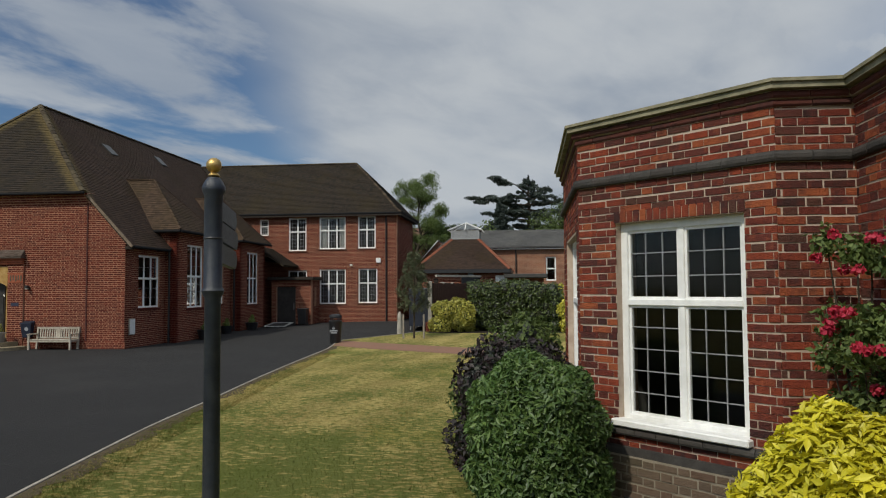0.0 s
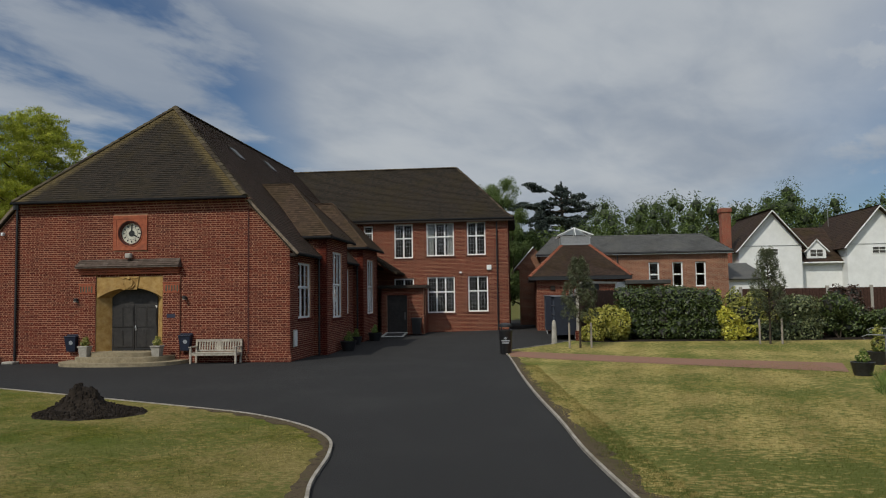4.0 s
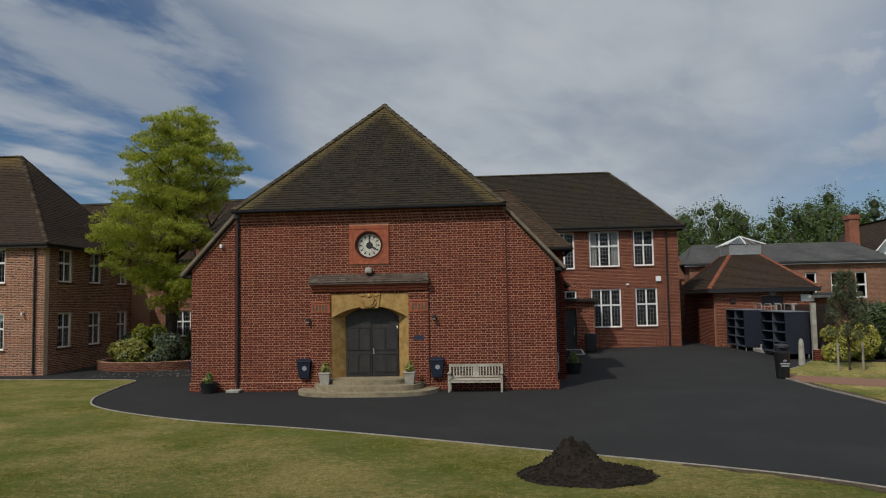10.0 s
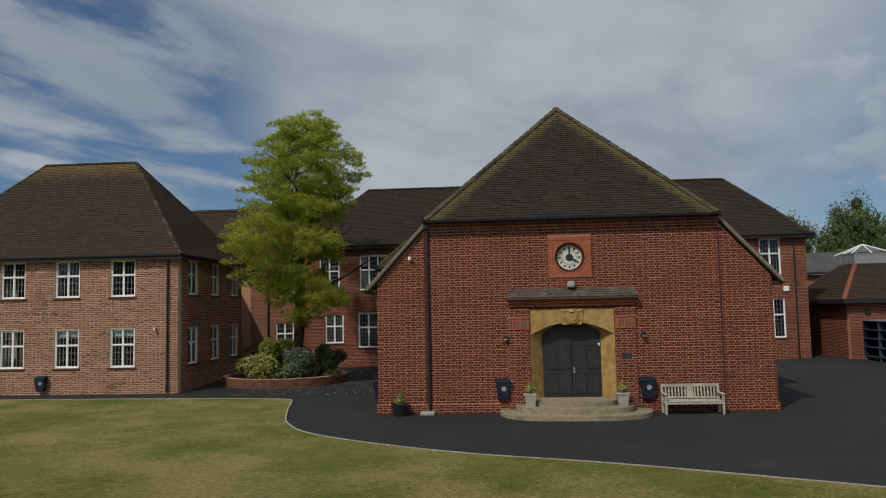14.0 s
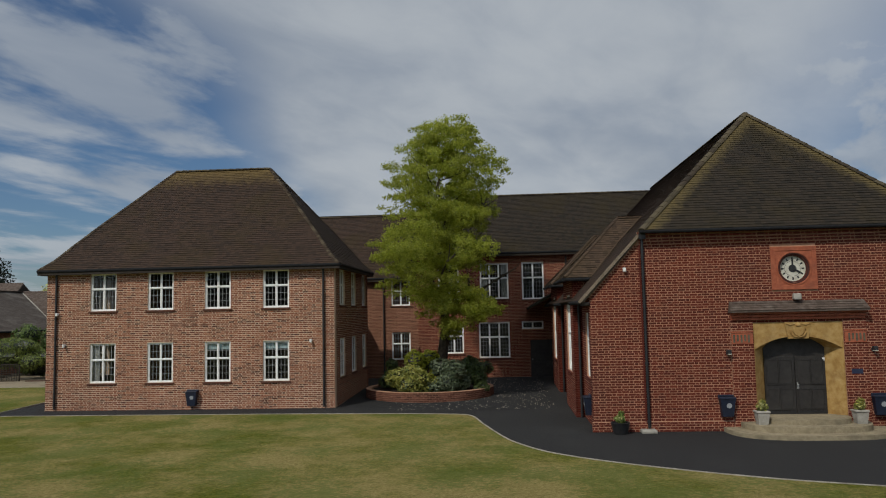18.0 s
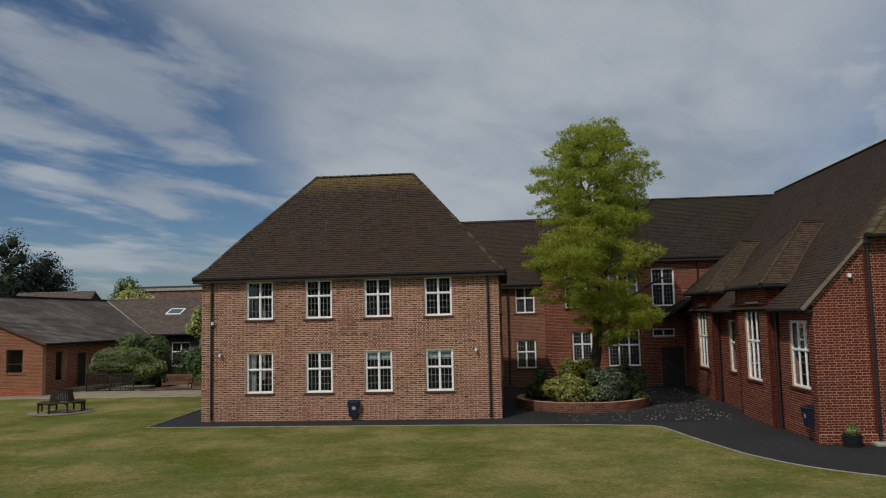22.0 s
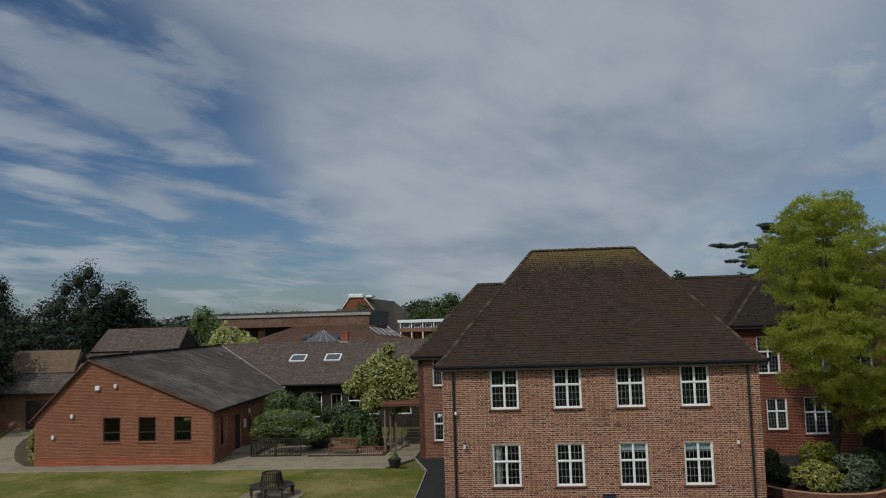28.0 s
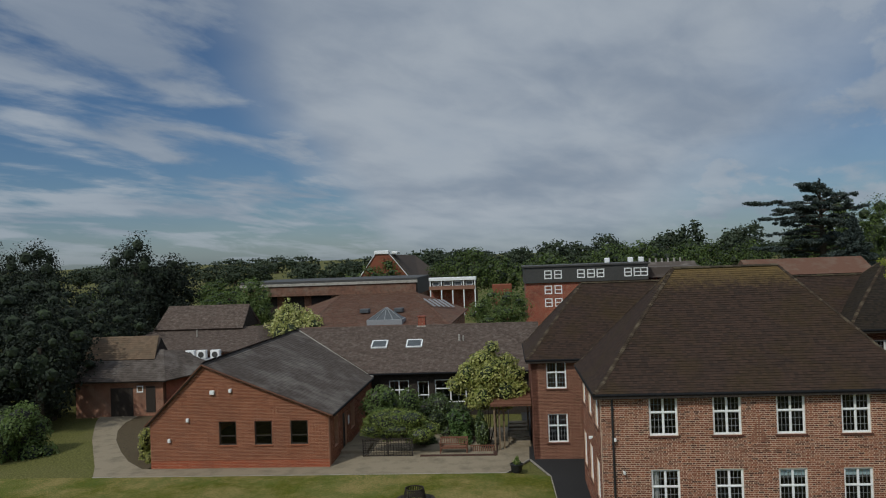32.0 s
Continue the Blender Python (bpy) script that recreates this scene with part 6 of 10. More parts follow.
def build_left_house():
    h = thing("brick_school_house", "two-storey brown brick house with hipped brown tiled roof", "school house")
    x0, x1, y0, y1, z = -26.84, -15.13, 6.12, 13.5, 5.62
    cols = [(-25.03, -23.96), (-22.66, -21.61), (-20.33, -19.28), (-17.98, -16.93)]
    ops = [(a - x0, b - x0, c, d) for a, b in cols for c, d in ((1.10, 2.66), (3.95, 5.46))]
    f = Wall((x0, y0), (x1, y0), 0.0, z, ops)
    brick_wall("front_wall", h, f, "brown_brick", "mortar_pale", seed=3)
    drapes = {0: "left", 1: "", 2: "", 3: "", 4: "blind", 5: "", 6: "blind", 7: ""}
    for k, (a, b, c, d) in enumerate(ops):
        window(h, f, a, b, c, d, 2, 0.42, (3, 2, 3), sill="sill_brick", drape=drapes[k])
    # a sailing boat over waves, in raised brick
    boat = Shape().prism([(-21.02, 3.62), (-20.96, 3.62), (-20.96, 4.62), (-21.02, 4.62)], y0 - 0.02, y0 - 0.002, "y")
    boat.prism([(-21.36, 3.66), (-21.06, 3.66), (-21.06, 4.5)], y0 - 0.018, y0 - 0.002, "y").prism([(-20.92, 3.66), (-20.62, 3.66), (-20.92, 4.3)], y0 - 0.018, y0 - 0.002, "y")
    boat.prism([(-21.32, 3.56), (-21.26, 3.48), (-20.68, 3.48), (-20.6, 3.56)], y0 - 0.02, y0 - 0.002, "y")
    for x in (-21.72, -21.32, -20.92, -20.52):
        boat.prism([(x, 3.28), (x + 0.36, 3.28), (x + 0.3, 3.36), (x + 0.18, 3.41), (x + 0.06, 3.36)], y0 - 0.018, y0 - 0.002, "y")
    part("brick_relief", boat, "far_brown", h, "shallow carved brick emblem")
    sides = [(7.1, 8.1), (9.53, 10.53), (12.05, 13.0)]
    for x, s in ((x1, 1), (x0, -1)):
        op = [(p, q, c, d) for p, q in sides for c, d in ((1.12, 2.66), (4.0, 5.46))]
        if s > 0:
            w = Wall((x, y0 + 0.3), (x, y1), 0.0, z, [(p - y0 - 0.3, q - y0 - 0.3, c, d) for p, q, c, d in op])
        else:
            w = Wall((x, y1), (x, y0 + 0.3), 0.0, z, [(y1 - q, y1 - p, c, d) for p, q, c, d in op])
        brick_wall("side_wall", h, w, "brown_brick", "mortar_pale", seed=13 + s)
        for a, b, c, d in w.op:
            window(h, w, a, b, c, d, 2, 0.42, (3, 2, 3), sill="sill_brick")
    brick_wall("back_wall", h, Wall((x1, y1), (x0, y1), 0.0, z), None, "far_brown")
    hip_roof(h, x0, x1, y0, y1, z, 10.22, -23.14, -18.8, 9.8, "tile_brown", 0.26, 11)
    for u in (0.42, f.L - 0.42):
        downpipe(h, f, u, 0.1, 5.45)
    # added dark floors and partitions make the rooms look unlit
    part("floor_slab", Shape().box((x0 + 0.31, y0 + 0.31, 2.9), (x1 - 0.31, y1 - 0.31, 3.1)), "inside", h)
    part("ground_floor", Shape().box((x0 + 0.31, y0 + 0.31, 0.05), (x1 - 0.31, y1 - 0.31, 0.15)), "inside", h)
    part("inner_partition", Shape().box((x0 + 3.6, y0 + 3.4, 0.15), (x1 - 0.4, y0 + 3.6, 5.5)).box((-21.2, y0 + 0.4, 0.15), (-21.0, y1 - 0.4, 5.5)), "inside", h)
    return h, f


LEFT_HOUSE, LEFT_FRONT = build_left_house()


def build_rear_range():
    h = thing("rear_brick_range", "two-storey brown brick range with brown hipped roof", "school range")
    x0, x1, y0, y1, z = -29.1, -12.98, 17.0, 24.0, 5.5
    op = [(-28.35, -27.3, 1.07, 2.58), (-28.35, -27.3, 3.9, 5.36), (-14.45, -13.45, 1.15, 2.6), (-14.45, -13.45, 4.0, 5.36)]
    w = Wall((x0, y0), (x1, y0), 0.0, z, [(a - x0, b - x0, c, d) for a, b, c, d in op])
    brick_wall("front_wall", h, w, "dark_brown_brick", "mortar", seed=17, keep=lambda u, zz: u < 3.2 or u > 13.3)
    for a, b, c, d in w.op:
        window(h, w, a, b, c, d, 2, 0.42, (3, 2, 3), sill="sill_brick")
    brick_wall("side_wall", h, Wall((x0, y1), (x0, y0), 0.0, z), "dark_brown_brick", "mortar", seed=18)
    brick_wall("back_wall", h, Wall((x1, y1), (x0, y1), 0.0, z), None, "far_brown")
    hip_roof(h, x0, x1 + 5, y0, y1, z, 9.3, -26.0, -10.0, 20.5, "tile_brown", 0.3, 12)
    downpipe(h, w, 14.25, 0.2, 5.3)
    # the link between the two roofs
    part("link_wall", Shape().box((-24.8, 13.5, 0.0), (-17.2, 17.0, 5.4)), "far_brown", h)
    faces = [[(-25.0, 13.2, 5.5), (-25.0, 17.6, 5.5), (-21.0, 17.6, 9.0), (-21.0, 11.5, 9.0)], [(-17.0, 17.6, 5.5), (-17.0, 13.2, 5.5), (-21.0, 11.5, 9.0), (-21.0, 17.6, 9.0)]]
    roof_slab("link_roof", faces, h, "tile_brown", 0.1)
    return h


build_rear_range()


def build_main_block():
    h = thing("main_brick_block", "two-storey red brick block with long dark hipped roof", "school block")
    x0, x1, y0, y1, z = -12.98, 13.5, 16.55, 22.7, 6.62
    op = [(6.98, 8.06, 4.46, 6.43, 2), (8.85, 10.44, 4.55, 6.45, 3), (11.18, 12.24, 4.57, 6.48, 2), (8.87, 10.45, 1.32, 3.36, 3), (11.2, 12.34, 1.36, 3.38, 2), (6.96, 8.1, 2.85, 3.30, 2), (5.2, 5.73, 5.4, 6.36, 1),
          (-11.6, -10.6, 1.45, 3.0, 2), (-9.8, -8.2, 1.2, 3.05, 3), (-9.7, -8.2, 4.25, 6.12, 3), (-7.5, -6.36, 4.2, 6.14, 2), (-11.9, -10.8, 4.2, 6.1, 2), (-7.56, -6.45, 2.66, 3.07, 2), (-7.15, -6.02, 0.12, 2.1, 0)]
    w = Wall((x0, y0), (x1, y0), 0.0, z, [(a - x0, b - x0, c, d) for a, b, c, d, _ in op])
    brick_wall("front_wall", h, w, "red_brick", seed=23, keep=lambda u, zz: not 10.0 < u < 16.4)
    for (a, b, c, d), o in zip(w.op, op):
        if o[4]:
            low = d - c < 0.6
            window(h, w, a, b, c, d, o[4], 0 if low else 0.42, (3, 3, 1 if low else 5), sill="sill_brick" if not low else "", drape="both" if c > 4 and b - a > 1.3 else "")
        else:
            dr = part("side_door", Shape().box((0, 0, 0), (b - a, 0.05, d - c), 0.006), "dark_door", h)
            dr.matrix_basis = w.place(a, c, -0.12)
            part("door_panel", Shape().box((0.12, -0.012, 0.15), (b - a - 0.12, 0.0, 0.85), 0.01).box((0.12, -0.012, 1.0), (b - a - 0.12, 0.0, 1.8), 0.01), "dark_door", dr)
            part("door_knob", Shape().lathe([(0.02, 0), (0.03, 0.02), (0.012, 0.05)], (0.1, -0.05, 0.95), 8), "galv", dr)
    brick_wall("end_wall", h, Wall((x1, y0 + 0.3), (x1, y1), 0.0, z, []), "red_brick", seed=24)
    brick_wall("end_wall", h, Wall((x0, y1), (x0, y0 + 0.3), 0.0, z, []), None, "far_red")
    brick_wall("back_wall", h, Wall((x1, y1), (x0, y1), 0.0, z), None, "far_red")
    hip_roof(h, x0, x1, y0, y1, z + 0.05, 10.15, -9.7, 10.4, 19.62, "tile", 0.34, 14)
    downpipe(h, w, w.L - 0.62, 0.2, 6.45)
    downpipe(h, w, w.L - 18.7, 0.2, 6.4)
    # invented inner parts, coloured dark for dim windows
    part("floor_slab", Shape().box((x0 + 0.31, y0 + 0.31, 3.5), (x1 - 0.31, y1 - 0.31, 3.7)), "inside", h)
    part("ground_floor", Shape().box((x0 + 0.31, y0 + 0.31, 0.1), (x1 - 0.31, y1 - 0.31, 0.26)), "inside", h)
    part("inner_partition", Shape().box((x0 + 0.31, y0 + 3.2, 0.26), (x1 - 0.31, y0 + 3.4, 6.5)), "inside", h)
    # dark brick entrance porch in the corner
    p = Wall((6.52, 14.9), (8.85, 14.9), 0.0, 2.72, [(0.28, 1.42, 0.12, 2.35)])
    brick_wall("porch_wall", h, p, "red_brick", seed=26)
    brick_wall("porch_wall", h, Wall((8.85, 15.2), (8.85, 16.55), 0.0, 2.72, [(0.3, 0.75, 1.2, 2.3)]), "red_brick", seed=27)
    part("porch_roof", Shape().box((6.35, 14.6, 2.72), (9.05, 16.55, 2.9), 0.02), "dark_wood", h)
    pd = part("porch_door", Shape().box((0, 0, 0), (1.14, 0.05, 2.23), 0.006), "dark_door", h)
    pd.matrix_basis = p.place(0.28, 0.12, -0.16)
    part("door_handle", Shape().tube([(1.0, -0.05, 0.9), (1.0, -0.05, 1.3)], 0.015, 8), "galv", pd)
    # the low lean-to roof in the corner, with its tiled verge
    lean = [[(7.6, 13.8, 3.55), (7.6, 16.5, 3.55), (6.0, 16.5, 4.6), (6.0, 13.8, 4.6)]]
    roof_slab("lean_to_roof", lean, h, "tile", 0.1)
    roof_tiles("roof_tiles", lean, h, "tile", seed=28)
    lean = [[(-7.3, 16.5, 3.75), (-7.3, 14.2, 3.75), (-6.0, 14.2, 4.5), (-6.0, 16.5, 4.5)]]
    roof_slab("lean_to_roof", lean, h, "tile", 0.1)
    roof_tiles("roof_tiles", lean, h, "tile", seed=29)
    part("alarm_box", Shape().box((12.28, 16.45, 3.72), (12.55, 16.54, 4.0), 0.02), "white", h)
    part("wall_lamp", Shape().box((10.72, 16.4, 3.55), (10.86, 16.54, 3.64), 0.02), "white", h)
    return h


build_main_block()


# ---- the old house with the bay, beside the start of the way ----
BAY = [(21.58, -16.9), (21.58, -19.72), (22.93, -21.1), (23.5, -21.1), (23.5, -26.5)]


def offset_line(pts, d):
    """The line pushed out sideways, with mitred corners; outward is to the left of its way here."""
    out = []
    p = [Vector((*q, 0)) for q in pts]
    for i, q in enumerate(p):
        n = []
        for a, b in ((i - 1, i), (i, i + 1)):
            if 0 <= a and b < len(p):
                w = (p[b] - p[a]).normalized()
                n.append(Vector((w.y, -w.x, 0)))
        m = sum(n, Vector()).normalized()
        out.append(q + m * d / max(0.3, m.dot(n[0])))
    return [(v.x, v.y) for v in out]


def moulding(name, parent, z0, z1, d, material, label=""):
    """A band along the walls of the bay, standing d proud of them."""
    inner, outer = offset_line(BAY, -0.02), offset_line(BAY, d)
    s = Shape()
    n = len(BAY)
    vs = [(x, y, z0) for x, y in inner] + [(x, y, z0) for x, y in outer] + [(x, y, z1) for x, y in outer] + [(x, y, z1) for x, y in inner]
    fs = []
    for k in range(3):
        fs += [(k * n + i, k * n + i + 1, (k + 1) * n + i + 1, (k + 1) * n + i) for i in range(n - 1)]
    fs += [(0, n, 2 * n, 3 * n), (n - 1, 4 * n - 1, 3 * n - 1, 2 * n - 1)]
    return part(name, s.add(vs, fs), material, parent, label)


def build_bay_house():
    h = thing("bay_house", "old red brick house with canted bay and white leaded windows", "house")
    walls = []
    openings = {0: [(0.60, 2.50, 1.02, 2.74)], 1: [(0.43, 1.67, 1.02, 2.77)]}
    for i in range(4):
        w = Wall(BAY[i], BAY[i + 1], 0.0, 3.65, openings.get(i, []), 0.28)
        walls.append(w)
        wall_ob = part("wall", w.panel(), "bay_mortar", h)
        if i in (1, 2):
            # each brick of the two faces next to the way is a piece of its own
            shared = {}
            for u0, u1, z0, z1, d in w.bricks(z_from=0.80, z_to=3.58, proud=0.006, seed=40 + i, course=0.066, joint=0.0095):
                if i == 1 and 2.77 < (z0 + z1) / 2 < 2.87 and u0 > 0.37 and u1 < 1.73:
                    continue
                key = round(u1 - u0, 2)
                if key not in shared:
                    e = 0.0025
                    L, H = u1 - u0, z1 - z0
                    me = bpy.data.meshes.new("brick")
                    me.from_pydata([(0, 0, 0), (L, 0, 0), (L, 0, H), (0, 0, H), (e, -1, e), (L - e, -1, e), (L - e, -1, H - e), (e, -1, H - e)], [], [(4, 5, 6, 7), (0, 1, 5, 4), (1, 2, 6, 5), (2, 3, 7, 6), (3, 0, 4, 7)])
                    me.materials.append(M["bay_brick"])
                    shared[key] = me
                ob = new("brick", shared[key])
                ob.parent = wall_ob
                ob.matrix_basis = w.place(u0, z0, -0.001) @ Matrix.Diagonal((1, d + 0.003, 1, 1))
            if i == 1:
                for k in range(18):
                    u = 0.42 + 0.0705 * k
                    ob = part("brick", Shape().box((0, -0.012, 0), (0.061, 0, 0.10), 0.003), "bay_brick", wall_ob)
                    ob.matrix_basis = w.place(u, 2.775, 0)
        else:
            me = w.brick_mesh("brickwork", seed=40 + i, z_from=0.80, z_to=3.58, proud=0.006, course=0.066, joint=0.0095)
            part("brickwork", me, "bay_brick_far", wall_ob, kind="stuff")
    # the plinth stands proud, of browner, soiled brick, with shade put into its tones
    moulding("plinth", h, 0.0, 0.75, 0.045, "plinth_mortar")
    for i in range(4):
        a, b = offset_line(BAY, 0.045)[i:i + 2]
        pw = Wall(a, b, 0.0, 0.75)
        part("plinth_brickwork", pw.brick_mesh("plinth_brickwork", seed=50 + i, z_from=0.0, z_to=0.75, proud=0.008), "plinth_brick", h, kind="stuff")
    moulding("plinth_cap", h, 0.75, 0.82, 0.045, "blue_brick", "soiled chamfered brick plinth cap")
    # moulded courses: rounded bricks laid end to end on a mortar bed
    for name, z0, z1, d, mt, tag in (("sill_course", 0.915, 0.99, 0.055, "blue_brick", "dark moulded brick sill course"), ("string_course", 3.125, 3.205, 0.05, "blue_brick", "dark rounded string course"), ("cornice_course", 3.53, 3.59, 0.03, "moulded_brick", ""), ("cornice_course", 3.59, 3.65, 0.06, "moulded_brick", "")):
        bed = moulding(name, h, z0, z1, d - 0.02, "bay_mortar" if name == "cornice_course" else "blue_brick", tag)
        line = offset_line(BAY, d)
        rng = random.Random(int(z0 * 1000))
        for i in range(4):
            a, b = Vector((*line[i], 0)), Vector((*line[i + 1], 0))
            L = (b - a).length
            n = max(1, round(L / 0.228))
            way = (b - a) / L
            out = Vector((way.y, -way.x, 0))
            step = L / n
            for k in range(n):
                u0, u1 = k * step + (0.003 if k else 0.0), (k + 1) * step - (0.003 if k < n - 1 else 0.0)
                j = rng.uniform(-0.004, 0.003)
                prof = [(-0.05, z0), (-0.012 + j, z0 + 0.004), (j, z0 + 0.3 * (z1 - z0)), (j, z0 + 0.65 * (z1 - z0)), (-0.014 + j, z1 - 0.006), (-0.05, z1)]
                vs = [a + way * u + out * q + Vector((0, 0, z)) for u in (u0, u1) for q, z in prof]
                m = len(prof)
                part("brick", Shape().add([tuple(v) for v in vs], [(q, q + 1, m + q + 1, m + q) for q in range(m - 1)] + [tuple(range(m)), tuple(reversed(range(m, 2 * m)))]), mt, bed)
    moulding("fascia", h, 3.655, 3.70, 0.10, "cream", "lichened cream gutter board")
    moulding("gutter_lip", h, 3.70, 3.725, 0.12, "cream")
    roof = offset_line(BAY, -0.02)
    part("flat_roof", Shape().prism([roof[0], roof[1], roof[2], (30, -21.1), (30, -16.9)], 3.66, 3.695).prism([(23.52, -26.5), (30, -26.5), (30, -21.1), (23.52, -21.1)], 3.66, 3.695), "lead", h)
    part("back_wall", Shape().box((29.7, -26.4, 0), (30, -16.9, 3.66)).box((21.9, -17.2, 0), (29.7, -16.9, 3.66)).box((23.8, -26.5, 0), (29.7, -26.2, 3.66)), "far_red", h)
    # added floor and lining whose dark colour stands for a dim room
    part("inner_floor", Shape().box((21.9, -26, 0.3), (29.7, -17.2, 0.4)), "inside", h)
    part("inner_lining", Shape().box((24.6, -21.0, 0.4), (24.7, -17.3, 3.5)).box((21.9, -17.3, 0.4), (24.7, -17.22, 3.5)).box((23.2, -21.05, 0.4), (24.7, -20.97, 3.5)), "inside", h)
    w = walls[1]
    window(h, w, *openings[1][0], 2, 0.40, (3, 3, 5), back=0.07, fat=0.07, came=0.009)
    part("white_sill", Shape().box((0, 0, 0), (1.3, 0.15, 0.06), 0.01), "white", h).matrix_basis = w.place(0.40, 0.993, 0.08)
    window(h, walls[0], *openings[0][0], 3, 0.40, (3, 3, 5), back=0.07, fat=0.075, came=0.009, drape="both")
    return h


build_bay_house()


def text_part(words, size, m, parent, material, label):
    cu = bpy.data.curves.new("lettering", "FONT")
    cu.body, cu.size, cu.extrude, cu.align_x, cu.align_y = words, size, 0.003, "CENTER", "CENTER"
    tmp = new("lettering", cu)
    me = bpy.data.meshes.new_from_object(tmp.evaluated_get(bpy.context.evaluated_depsgraph_get()))
    bpy.data.objects.remove(tmp)
    bpy.data.curves.remove(cu)
    ob = part("lettering", me, material, parent, label)
    ob.matrix_basis = m
    return ob


def build_fingerpost():
    p = thing("fingerpost", "dark blue iron fingerpost with a gilt ball finial", "signpost", (19.385, -22.93, 0.02))
    part("post", Shape().lathe([(0.10, 0), (0.10, 0.06), (0.048, 0.09), (0.043, 2.14), (0.056, 2.16), (0.062, 2.18), (0.050, 2.20), (0.050, 2.70), (0.060, 2.72), (0.064, 2.745), (0.05, 2.775), (0.032, 2.80)], n=24), "navy_paint", p)
    part("finial", Shape().lathe([(0.022, 2.80), (0.034, 2.81), (0.022, 2.825)] + [(0.042 * math.sin(math.pi * (k + 1) / 13), 2.868 - 0.042 * math.cos(math.pi * (k + 1) / 13)) for k in range(12)], n=24), "gold", p)
    part("collar", Shape().lathe([(0.052, 2.46), (0.054, 2.465), (0.052, 2.47)], n=24), "black", p)
    for words, z, long, way in (("DRAMA CENTRE", 2.645, 0.60, -77), ("SPORTS HALL", 2.525, 0.66, -77), ("JUNIOR SCHOOL", 2.40, 0.63, -77), ("NEW HALL", 2.265, 0.68, -64)):
        turn = Matrix.Rotation(radians(way), 4, "Z") @ Matrix.Rotation(radians(-2.5), 4, "Y")
        arm = part("sign_arm", Shape().prism([(-0.055, -0.055), (-0.055, 0.055), (-long + 0.02, 0.055), (-long - 0.03, 0.0), (-long + 0.02, -0.055)], -0.012, 0.012, "y"), "navy_paint", p)
        arm.matrix_basis = turn @ Matrix.Translation((0, 0, z))
        rim = Shape()
        out = [(-0.055, -0.055), (-0.055, 0.055), (-long + 0.02, 0.055), (-long - 0.03, 0.0), (-long + 0.02, -0.055)]
        for a, b in zip(out, out[1:] + out[:1]):
            rim.bar((a[0], -0.014, a[1]), (b[0], -0.014, b[1]), 0.006, 0.006, (0, 1, 0))
        part("rim", rim, "sign_letter", arm, "thin silver raised rim")
        text_part(words, 0.068 if len(words) > 9 else 0.085, Matrix.Translation((-long / 2 - 0.02, -0.0145, -0.002)) @ Matrix.Rotation(radians(90), 4, "X"), arm, "sign_letter", "raised silver capital letters")


build_fingerpost()


